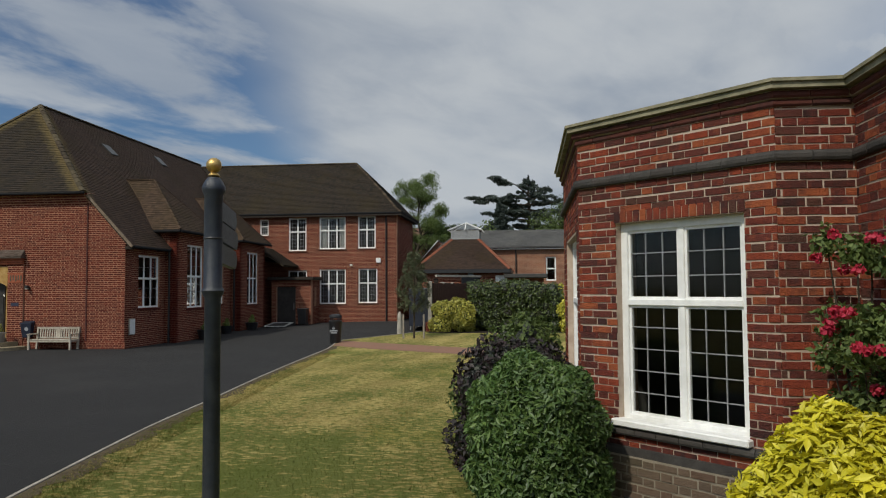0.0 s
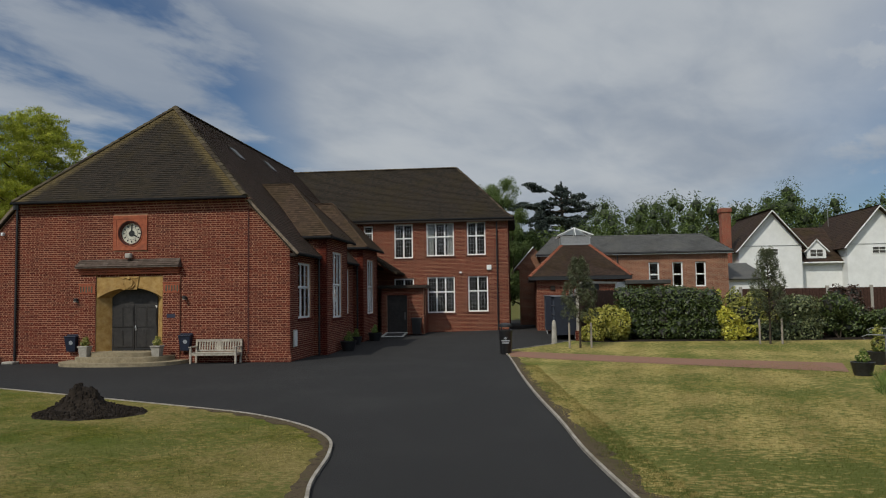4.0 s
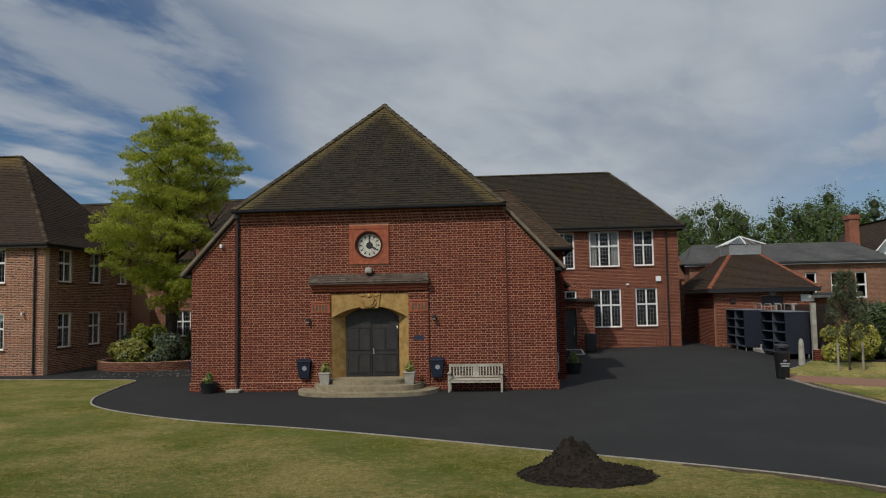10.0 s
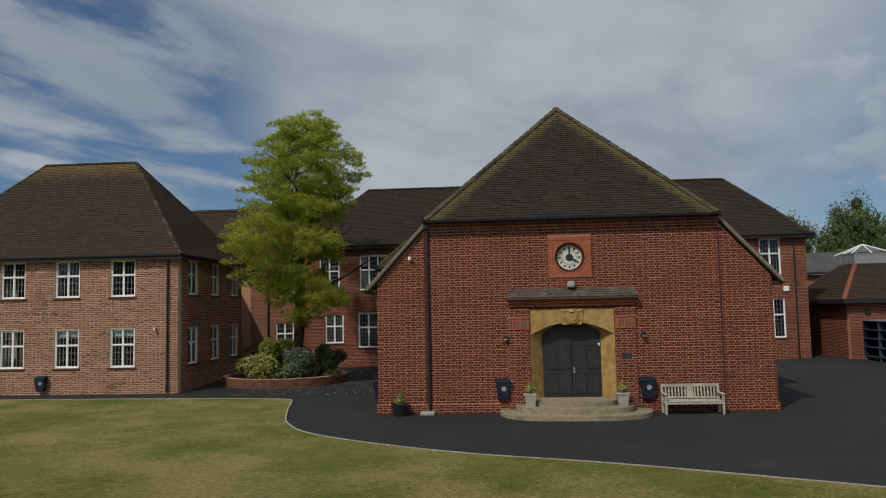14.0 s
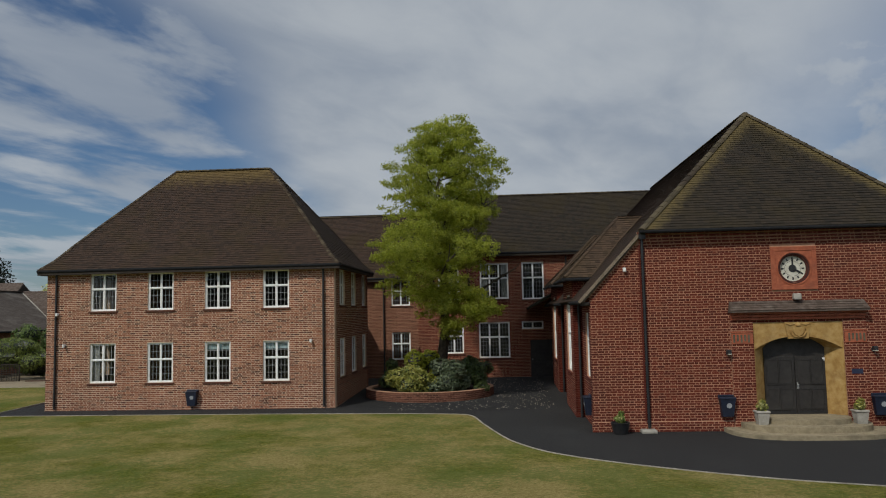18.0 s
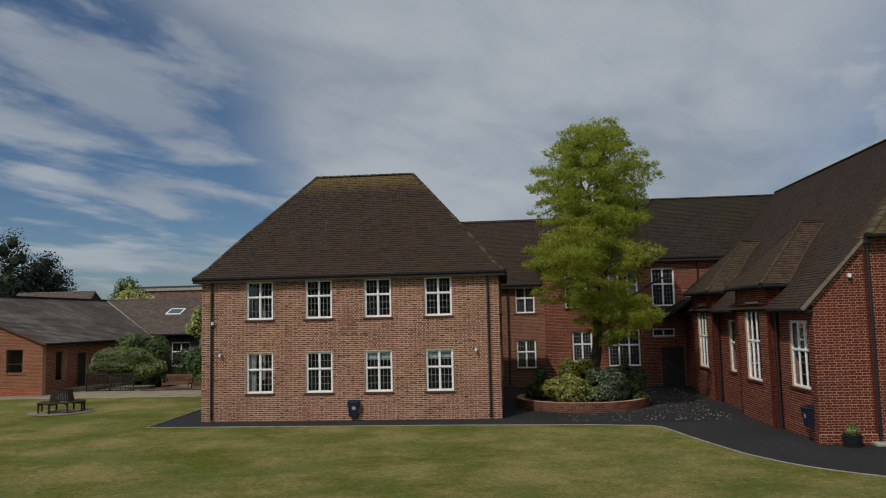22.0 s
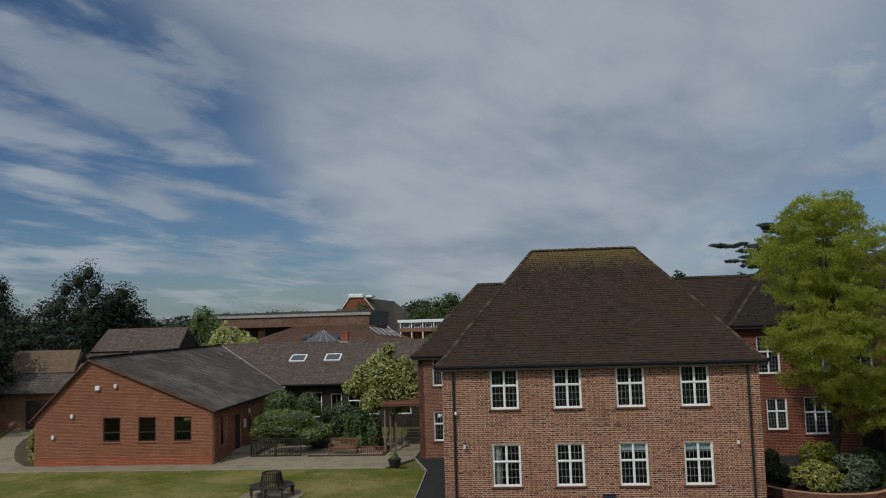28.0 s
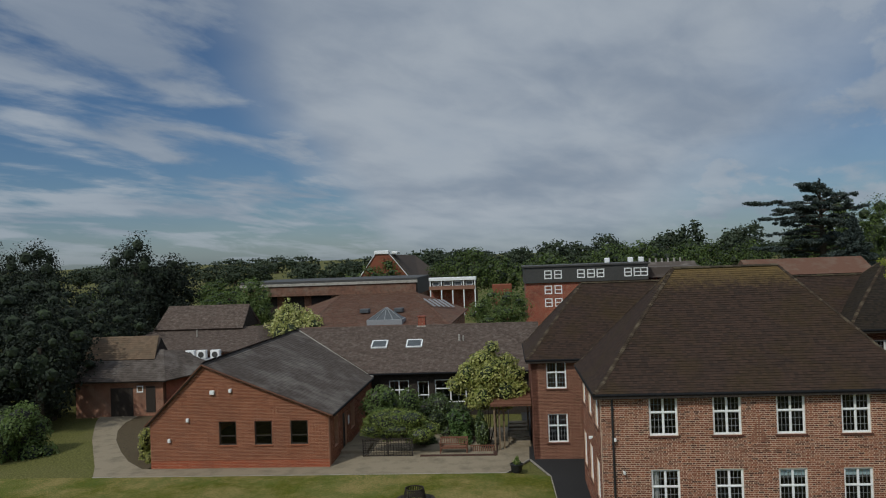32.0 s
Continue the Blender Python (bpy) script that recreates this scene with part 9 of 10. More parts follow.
def hedge_row():
    rows = [("variegated_shrub", "yellow variegated shrub at the lawn's edge", 17.85, 10.2, 1.35, 0.85, 1.72, "golden_mix", 14000, 0.07),
            ("evergreen_hedge", "tall clipped dark green hedge", 20.0, 11.2, 1.25, 0.9, 2.6, "hedge_leaf", 7200, 0.08),
            ("evergreen_hedge", "tall clipped dark green hedge", 21.7, 10.9, 1.3, 0.9, 2.55, "hedge_leaf", 7200, 0.08),
            ("golden_shrub", "tall golden-leaved shrub within the hedge", 23.0, 10.7, 0.42, 0.5, 2.62, "golden_pale", 2200, 0.08),
            ("golden_shrub", "low golden shrub in front of the hedge", 23.7, 10.0, 1.1, 0.55, 1.35, "golden_pale", 4500, 0.08),
            ("grey_green_shrub", "large grey-green leaved shrub in the border", 24.6, 10.9, 1.5, 0.8, 2.55, "variegated", 6500, 0.085),
            ("grey_green_shrub", "pale mottled shrub in the border", 26.2, 10.1, 1.9, 0.9, 2.35, "mottled_leaf", 10000, 0.08),
            ("evergreen_shrub", "dark evergreen shrub in the border", 28.5, 10.6, 1.6, 0.9, 2.0, "hedge_leaf", 6000, 0.08),
            ("copper_shrub", "copper-leaved shrub in the border", 29.6, 11.2, 1.5, 0.8, 2.1, "copper", 4000, 0.085),
            ("evergreen_shrub", "dark evergreen shrub at the end of the border", 31.2, 10.6, 1.6, 1.0, 1.5, "hedge_leaf", 5000, 0.085),
            ("copper_shrub", "copper-leaved hedge shrub before the fence", 26.6, 11.9, 1.3, 0.5, 2.5, "copper", 6000, 0.08),
            ("copper_shrub", "copper-leaved hedge shrub before the fence", 29.4, 12.0, 1.4, 0.5, 2.35, "copper", 6000, 0.08),
            ("copper_shrub", "dark copper hedge shrub before the fence", 32.4, 12.0, 1.5, 0.5, 2.3, "copper", 6000, 0.08),
            ("evergreen_shrub", "dark evergreen shrub beyond the steps", 34.0, 10.0, 1.8, 1.2, 2.6, "wood_leaf", 5000, 0.09)]
    for k, (name, label, x, y, rx, ry, h, mat, n, size) in enumerate(rows):
        x, y, rx, ry, h = 1.6 + 0.905 * x, -2.54 + 0.905 * y, 0.905 * rx, 0.905 * ry, 0.905 * h
        clipped = "hedge" in name
        blobs = mound(0, 0, 0.15, rx, ry, h * 0.98, 12, 20 + k)
        if clipped:
            hr = random.Random(120 + k)
            blobs = [((dx + hr.uniform(-0.12, 0.12), dy + hr.uniform(-0.08, 0.08), dz + hr.uniform(-0.1, 0.1)), (hr.uniform(0.36, 0.46), hr.uniform(0.36, 0.44), hr.uniform(0.34, 0.42))) for dx in (-1.0, -0.66, -0.33, 0, 0.33, 0.66, 1.0) for dy in (-0.4, 0.3) for dz in (0.35, 0.78, 1.2, 1.65, h - 0.44)]
            n, size = 18000, 0.07
        bush(name, label, (x, y, ground_z(y, x)), blobs, n, size, mat, 20 + k, group="border shrubs")
    # dark soil under them, and the fence behind
    sheet("border_soil", [(16.7, 5.9), (28.6, 5.95), (29.7, 8.5), (16.7, 8.0)], 0.034, "earth", "dark bare soil of the shrub border")
    f = thing("garden_fence", "brown close-boarded fence on concrete posts", "fence", (0, 0, 0))
    x = 24.0
    while x < 38.0:
        p = part("fence_panel", Shape().box((x + 0.06, 8.85, 0.2), (x + 1.80, 8.89, 2.38)), "fence_wood", f)
        for b in range(12):
            part("board", Shape().box((x + 0.07 + 0.145 * b, 8.825, 0.22), (x + 0.195 + 0.145 * b, 8.85, 2.37), 0.004), "fence_wood", p)
        part("fence_post", Shape().box((x - 0.06, 8.81, 0), (x + 0.06, 8.95, 2.48), 0.01), "concrete", f)
        x += 1.86


hedge_row()


def young_pine(at, height, seed, label):
    t = thing("young_pine", label, "tree", at, group="staked young pines")
    rng = random.Random(seed)
    s, blobs = Shape().tube([(0, 0, 0), (0.02, 0.02, height * 0.5), (0.0, 0, height)], [0.045, 0.035, 0.01], 8), []
    for k in range(16):
        z = height * (0.28 + 0.68 * k / 15)
        L = (0.78 if k > 2 else 0.6) * (1.05 - 0.8 * k / 15)
        for j in range(4):
            a = k * 1.3 + j * 1.57 + rng.uniform(-0.3, 0.3)
            p = Vector((L * math.cos(a), L * math.sin(a), z + L * 0.55))
            s.tube([(0, 0, z), p * 0.5 + Vector((0, 0, z * 0.5)), p], [0.014, 0.01, 0.005], 5)
            blobs += [(tuple(p), (0.14, 0.14, 0.2)), (tuple(p * 0.6 + Vector((0, 0, z * 0.4))), (0.13, 0.13, 0.15))]
    part("trunk", s, "bark", t)
    leaves("needles", blobs, 6500, 0.022, "pine_leaf", t, seed=seed, shell=0.1, long=7.0)
    for x in (-0.42, 0.42):
        part("stake", Shape().lathe([(0.04, 0), (0.04, 0.95), (0.03, 0.98)], (x, -0.1, 0), 8), "grey_post", t, "grey timber stake")


young_pine((16.45, 3.7, ground_z(3.7, 16) + 0.03), 3.45, 31, "slender young pine between two stakes")
young_pine((23.86, 4.6, ground_z(4.6, 23) + 0.03), 3.7, 32, "young pine between two stakes by the border")
young_pine((31.9, 3.35, ground_z(3.35, 31)), 4.2, 33, "young pine beyond the garden steps")


def cedar(at, height, wide, seed, label, flat=False):
    """Branches at uneven heights, each ending in flat plates of needles."""
    t = thing("cedar_tree", label, "tree", at)
    rng = random.Random(seed)
    s, blobs = Shape().tube([(0, 0, 0), (0.2, 0, height * 0.5), (0, 0.2, height)], [height * 0.03, height * 0.022, 0.08], 9), []
    low = 0.40 if flat else 0.2
    for k in range(52):
        g = (k + rng.random()) / 52
        z = height * (low + (0.97 - low) * g)
        a = k * 2.4 + rng.uniform(-0.5, 0.5)
        if flat:
            # spreading limbs, longest on the sunny west side, under a slender leader
            L = wide * (rng.uniform(0.55, 1.0) * (1 - 0.32 * math.cos(a)) if g < 0.82 else 0.07 + 1.4 * (1 - g) * rng.uniform(0.5, 1.1))
            rise = L * rng.uniform(-0.03, 0.25)
        else:
            L = wide * (1.04 - g) ** 0.95 * rng.uniform(0.55, 1.1)
            rise = L * rng.uniform(0.0, 0.22)
        tip = Vector((L * math.cos(a), L * math.sin(a), z + rise))
        s.tube([(0, 0, z), (tip.x * 0.5, tip.y * 0.5, z + rise * 0.8), tuple(tip)], [0.14, 0.08, 0.02], 6)
        for q in (0.35, 0.5, 0.65, 0.8, 0.92, 1.04):
            w = max(0.35, L * rng.uniform(0.07, 0.16))
            side = rng.uniform(-0.2, 0.2) * L
            blobs.append(((tip.x * q - side * math.sin(a), tip.y * q + side * math.cos(a), z + rise * q + rng.uniform(-0.15, 0.3)), (w, w, height * (0.014 if flat else 0.03))))
    blobs.append(((0, 0.1, height * 0.985), (0.3, 0.3, 0.9)))
    part("trunk", s, "bark", t)
    leaves("crown", blobs, 34000, 0.19, "cedar_leaf", t, seed=seed, shell=0.1, long=2.8)


cedar((21.4, 105, 0), 21.6, 8.6, 51, "broad dark cedar with flat layered branches", True)
cedar((17.2, 84, 0), 14.6, 4.6, 53, "grey-green conifer beside the cedar")


def wood(name, label, spots, material, leaf, each, seed, trunk_mat="bark"):
    """Far woodland: many crowns on trunks, as one body of foliage."""
    rng = random.Random(seed)
    t = tagged(new(name), label, "woodland")
    s, blobs, inner, lumps = Shape(), [], [], []
    for x, y, h, w in spots:
        if len(spots) < 20:
            part("trunk", Shape().tube([(x, y, 0), (x + 0.2, y, h * 0.7)], [w * 0.07, w * 0.03], 8), trunk_mat, t)
        else:
            s.tube([(x, y, 0), (x + 0.2, y, h * 0.7)], [w * 0.07, w * 0.03], 6)
        n = 20
        for k in range(n):
            z = 1 - 1.75 * (k + 0.5) / n
            a = k * 2.4 + rng.uniform(-0.5, 0.5)
            r = math.sqrt(max(0.0, 1 - z * z)) * rng.uniform(0.75, 1.1)
            q = rng.uniform(0.15, 0.25)
            blobs.append(((x + w * 0.42 * r * math.cos(a), y + w * 0.42 * r * math.sin(a), h * (0.56 + 0.35 * z * rng.uniform(0.88, 1.05))), (w * q, w * q, h * q * 0.55)))
            lumps.append(blobs[-1])
        blobs += [((x, y, h * 0.52), (w * 0.44, w * 0.44, h * 0.36))] * 2
        inner.append(((x, y, h * 0.54), (w * 0.44, w * 0.44, h * 0.36)))
    if len(spots) >= 20:
        part("woodland_trunk", s, trunk_mat, t, kind="stuff")
    # dark cores put the crowns' inner shade into colour
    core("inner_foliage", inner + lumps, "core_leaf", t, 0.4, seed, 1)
    leaves("foliage", blobs, each * len(spots), leaf, material, t, seed=seed, shell=0.35, long=1.35)
    return t


R = random.Random(77)
wood("far_wood", "far line of mixed woodland on the horizon", [(x + R.uniform(-5, 5), 240 + R.uniform(-30, 60), R.uniform(12.5, 18) + (2.5 if x > -20 else 0), R.uniform(10, 15)) for x in range(-60, 150, 8)], "far_leaf", 0.85, 1200, 61)
wood("far_wood", "low distant woodland beyond the school roofs", [(x + R.uniform(-6, 6), 330 + R.uniform(-40, 60), R.uniform(9.5, 13), R.uniform(12, 18)) for x in range(-330, -50, 11)], "far_leaf", 0.85, 1000, 62)
wood("distant_wood", "faint distant tree line across the far fields", [(x, 620 + R.uniform(-60, 60), R.uniform(14, 19), R.uniform(26, 40)) for x in range(-620, 700, 26)], "far_leaf", 1.7, 420, 63)
wood("tree_belt", "belt of broad green trees behind the white house", [(x + R.uniform(-2, 2), 118 + R.uniform(-8, 12), R.uniform(18.5, 24), R.uniform(9, 12)) for x in range(30, 110, 6)], "wood_leaf", 0.27, 6500, 64)
wood("tree_belt", "green trees behind the brick block", [(x + R.uniform(-1, 1), 62 + R.uniform(-4, 6), R.uniform(12.5, 14.8), R.uniform(5.5, 7.5)) for x in range(24, 62, 5)] + [(17.0, 40, 8.5, 5)], "wood_leaf", 0.19, 5000, 65)
tree("ash_tree", "tall airy ash tree with fresh green leaves", (12.4, 33.0, 0), 11.9, 2.9, 0.22, "ash_leaf", 44000, 0.055, 44, (0.62, 0.55), 0.25, 22)
tree("ash_tree", "airy green tree behind the long block", (14.6, 34.5, 0), 7.6, 1.7, 0.2, "wood_leaf", 17000, 0.13, 45, (1.0, 0.9), 0.12, 10)
wood("tree_belt", "mixed trees between the far roofs", [(x + R.uniform(-3, 3), 135 + R.uniform(-15, 25), R.uniform(10.5, 14) * (0.62 if x < -62 else 1.0), R.uniform(8, 11)) for x in range(-110, 40, 9)], "wood_leaf", 0.36, 2300, 66)
# Unseen trees behind the camera, added to darken reflections and the back sky.
wood("garden_wood", "unseen line of trees added to dim reflections and back sky", [(x + R.uniform(-3, 3), -78 + R.uniform(-8, 8), R.uniform(12, 17), R.uniform(9, 12)) for x in range(-130, 120, 8)], "wood_leaf", 0.8, 600, 73)
# Leaves coloured near black; the last tree is added to shade the lodge.
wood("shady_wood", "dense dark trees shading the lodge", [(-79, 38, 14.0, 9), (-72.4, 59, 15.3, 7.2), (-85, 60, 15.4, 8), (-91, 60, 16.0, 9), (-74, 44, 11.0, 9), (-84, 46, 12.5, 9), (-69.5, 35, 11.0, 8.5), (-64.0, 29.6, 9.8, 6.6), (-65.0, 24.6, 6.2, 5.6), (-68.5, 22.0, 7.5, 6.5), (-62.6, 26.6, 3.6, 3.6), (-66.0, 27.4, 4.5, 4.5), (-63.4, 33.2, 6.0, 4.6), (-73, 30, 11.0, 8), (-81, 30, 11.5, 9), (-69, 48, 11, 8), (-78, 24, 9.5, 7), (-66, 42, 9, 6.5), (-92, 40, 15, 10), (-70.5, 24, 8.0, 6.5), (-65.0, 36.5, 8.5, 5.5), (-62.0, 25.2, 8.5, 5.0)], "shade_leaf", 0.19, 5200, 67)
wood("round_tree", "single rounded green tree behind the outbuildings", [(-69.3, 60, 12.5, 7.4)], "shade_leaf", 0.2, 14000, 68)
wood("round_tree", "rounded green tree beyond the outbuildings", [(-59.5, 62, 9.7, 4.6)], "ash_leaf", 0.2, 6000, 69)
wood("round_tree", "fresh green tree between the far halls", [(-31, 72, 7.2, 8.0)], "ash_leaf", 0.2, 6000, 70)
bush("blossom_tree", "rounded tree with pale creamy-yellow foliage", (-50.2, 46.0, 0), mound(0, 0, 1.8, 3.2, 2.4, 6.4, 26, 71), 16000, 0.17, "blossom_leaf", 71, category="tree", inner="core_leaf")
bush("meadow_shrub", "sunlit rough shrubs at the lawn's far edge", (-59.8, 18.8, 0), mound(0, 0, 0.1, 2.4, 2.2, 3.3, 18, 72), 14000, 0.11, "ash_leaf", 72)
bush("corner_shrub", "yellow-green shrub at the annex corner", (-50.9, 18.5, 0.1), mound(0, 0, 0, 0.8, 1.6, 2.0, 10, 73), 4000, 0.09, "variegated", 73)

# the garden court
bush("court_shrub", "dark green shrub against the annex wall", (-37.6, 22.3, 0.1), mound(0, 0, 0.8, 2.0, 1.6, 2.7, 16, 81), 13000, 0.09, "climber_leaf", 81)
bush("court_shrub", "dense dark shrub in the garden court", (-34.6, 24.0, 0.1), mound(0, 0, 0.1, 2.0, 1.8, 2.6, 12, 82), 8000, 0.1, "hedge_leaf", 82)
bush("court_shrub", "dark shrub beside the court path", (-33.2, 22.0, 0.1), mound(0, 0, 0.1, 1.3, 1.1, 2.2, 10, 83), 5000, 0.09, "hedge_leaf", 83)
bush("flowering_dogwood", "broad shrub covered in creamy yellow-green bracts", (-31.6, 20.6, 0.1), mound(0, 0, 3.0, 2.1, 1.7, 2.4, 30, 84) + [((-0.1, 0, 5.0), (0.8, 0.8, 0.5)), ((0.9, 0, 4.1), (0.9, 0.8, 0.6)), ((-0.9, 0, 4.0), (0.9, 0.8, 0.6)), ((0.2, 0, 3.6), (1.4, 1.2, 0.7)), ((0.35, 0, 5.6), (0.45, 0.45, 0.45)), ((-1.7, 0, 3.5), (0.7, 0.6, 0.5)), ((1.8, 0, 3.3), (0.65, 0.6, 0.5)), ((-0.4, 0, 2.6), (1.1, 1.0, 0.6)), ((1.0, -0.2, 2.5), (0.7, 0.7, 0.5))], 20000, 0.11, "cream_leaf", 84, category="shrub", inner="core_leaf")
bush("court_shrub", "low grey-green shrub in the court bed", (-35.6, 20.4, 0.1), mound(0, 0, 0.1, 1.1, 0.9, 1.7, 12, 87), 7000, 0.07, "hedge_leaf", 87)
bush("court_shrub", "mid-green rounded shrub in the court bed", (-33.3, 20.6, 0.1), mound(0, 0, 0.2, 0.9, 0.8, 1.9, 12, 88), 6000, 0.07, "laurel", 88)
bush("court_hedge", "narrow dark column shrub beside the pergola", (-31.9, 19.6, 0.1), mound(0, 0, 0.1, 0.6, 0.7, 2.3, 8, 85), 3600, 0.09, "hedge_leaf", 85)


def trellis_planter():
    t = thing("trellis_planter", "dark lattice trellis with an arching green climber", "trellis", (-37.1, 17.9, ground_z(17.9)))
    for k in range(2):
        x0 = -1.4 + 1.4 * k
        fr = part("lattice_panel", Shape().box((x0, 0, 0), (x0 + 0.05, 0.05, 0.98)).box((x0 + 1.33, 0, 0), (x0 + 1.38, 0.05, 0.98)).box((x0, 0, 0.93), (x0 + 1.38, 0.05, 0.98)).box((x0, 0, 0.02), (x0 + 1.38, 0.05, 0.07)), "dark_wood", t)
        for i in range(1, 9):
            part("slat", Shape().box((x0 + 0.15 * i, 0.01, 0.07), (x0 + 0.15 * i + 0.025, 0.03, 0.93)), "dark_wood", fr)
        for i in range(1, 7):
            part("slat", Shape().box((x0 + 0.05, 0.03, 0.07 + 0.125 * i), (x0 + 1.33, 0.045, 0.095 + 0.125 * i)), "dark_wood", fr)
    b = mound(0.45, 0.7, 0.95, 2.15, 1.1, 1.55, 30, 86)
    # dark core painted for shade behind the climber's leaves
    core("inner_foliage", b, "shade_core", t)
    leaves("leaf_canopy", b, 22000, 0.07, "arching_leaf", t, seed=86, droop=0.8)


trellis_planter()


def court_fittings():
    w = thing("bed_edging", "low brown timber edging round the court bed", "bed edging", (0, 0, 0))
    part("front_board", Shape().box((-35.3, 17.75, 0.0), (-31.1, 17.97, 0.28), 0.01), "fence_wood", w)
    part("side_board", Shape().box((-31.32, 17.97, 0.0), (-31.1, 20.2, 0.28), 0.01), "fence_wood", w)
    sheet("court_gravel", [(-35.2, 18.0), (-31.3, 18.0), (-31.3, 20.5), (-35.2, 20.5)], 0.02, "paving", "pale gravel bed in the garden court")
    k = thing("picket_rail", "low brown slatted rail beside the court bench", "railing", (-32.6, 18.66, 0.02))
    part("top_rail", Shape().box((0, -0.03, 0.52), (1.35, 0.03, 0.57), 0.006), "brown_wood", k)
    part("lower_rail", Shape().box((0, -0.02, 0.08), (1.35, 0.02, 0.13), 0.006), "brown_wood", k)
    for i in range(12):
        part("picket", Shape().box((0.03 + 0.112 * i, -0.012, 0.0), (0.085 + 0.112 * i, 0.012, 0.52), 0.004), "brown_wood", k)
    p = thing("pergola", "brown timber pergola roof on slim posts", "pergola", (-30.4, 18.6, ground_z(18.6)))
    for x, y in ((-0.85, 0), (-0.6, 0.3), (-0.35, 0.6), (-0.85, 3.2), (1.05, 3.2)):
        part("pergola_post", Shape().box((x, y, 0), (x + 0.1, y + 0.1, 2.6), 0.01), "tan_wood", p)
    part("pergola_roof", Shape().add([(-1.0, -0.2, 2.62), (1.25, -0.2, 2.62), (1.25, 3.6, 3.05), (-1.0, 3.6, 3.05), (-1.0, -0.2, 2.52), (1.25, -0.2, 2.52), (1.25, 3.6, 2.95), (-1.0, 3.6, 2.95)], [(0, 1, 2, 3), (4, 7, 6, 5), (0, 4, 5, 1), (1, 5, 6, 2), (2, 6, 7, 3), (3, 7, 4, 0)]), "brown_wood", p)
    for k in range(6):
        part("roof_batten", Shape().bar((-1.0, -0.2 + 0.62 * k, 2.64 + 0.07 * k), (1.25, -0.2 + 0.62 * k, 2.64 + 0.07 * k), 0.05, 0.03), "brown_wood", p)
    r = thing("ramp_steps", "pale concrete steps with dark side rails", "steps", (-29.95, 19.6, ground_z(19.6)))
    for k in range(7):
        part("step", Shape().box((-0.55, 0.55 * k, 0), (0.75, 0.55 * k + 0.56, 0.09 * (k + 1)), 0.01), "paving", r)
    for x in (-0.5, 0.7):
        part("side_rail", Shape().tube([(x, -0.1, 0.95), (x, 3.9, 1.6)], 0.022, 8), "black", r)
        for k in range(4):
            part("rail_post", Shape().tube([(x, 0.2 + 1.2 * k, 0.0), (x, 0.2 + 1.2 * k, 1.0 + 0.2 * k)], 0.018, 8), "black", r)


court_fittings()


# ---- benches, bins, pots and other loose things ----
def garden_bench(name, label, at, turn, w=1.78, material="teak", slats=16, panel=True, group=""):
    b = thing(name, label, "bench", at, turn, group)
    b.scale = (0.96, 1.0, 0.9)
    for x in (-w / 2, w / 2):
        s = 1 if x > 0 else -1
        part("leg", Shape().box((x - s * 0.07, -0.50, 0), (x, -0.43, 0.63), 0.008), material, b)
        part("leg", Shape().bar((x - s * 0.035, 0.0, 0), (x - s * 0.035, 0.10, 0.90), 0.07, 0.07), material, b)
        part("armrest", Shape().box((x - s * 0.085, -0.54, 0.63), (x + s * 0.015, 0.04, 0.67), 0.01), material, b)
        part("side_rail", Shape().box((x - s * 0.06, -0.45, 0.33), (x - s * 0.015, 0.02, 0.40)), material, b)
    for k in range(5):
        part("seat_slat", Shape().box((-w / 2 + 0.02, -0.50 + 0.105 * k, 0.405), (w / 2 - 0.02, -0.41 + 0.105 * k, 0.435), 0.006), material, b)
    part("front_rail", Shape().box((-w / 2 + 0.07, -0.49, 0.33), (w / 2 - 0.07, -0.455, 0.405)), material, b)
    part("top_rail", Shape().bar((-w / 2, 0.10, 0.88), (w / 2, 0.10, 0.88), 0.045, 0.10), material, b)
    part("lower_rail", Shape().bar((-w / 2 + 0.05, 0.045, 0.49), (w / 2 - 0.05, 0.045, 0.49), 0.04, 0.06), material, b)
    for k in range(slats):
        x = -w / 2 + 0.10 + (w - 0.20) * (k + 0.5) / slats
        if panel and abs(x) < 0.11:
            continue
        part("back_slat", Shape().bar((x, 0.05, 0.50), (x, 0.095, 0.86), 0.045, 0.018, (0, 1, 0)), material, b)
    if panel:
        part("back_panel", Shape().bar((0, 0.05, 0.50), (0, 0.095, 0.86), 0.20, 0.02, (0, 1, 0)), material, b, "plain wooden memorial panel")
    return b


garden_bench("garden_bench", "weathered grey slatted wooden bench against the hall", (3.42, -0.16, 0.0), 0.0)
garden_bench("garden_bench", "brown slatted wooden bench in the garden court", (-33.5, 18.75, 0.2), 0.0, 1.6, "brown_wood", 14, False)


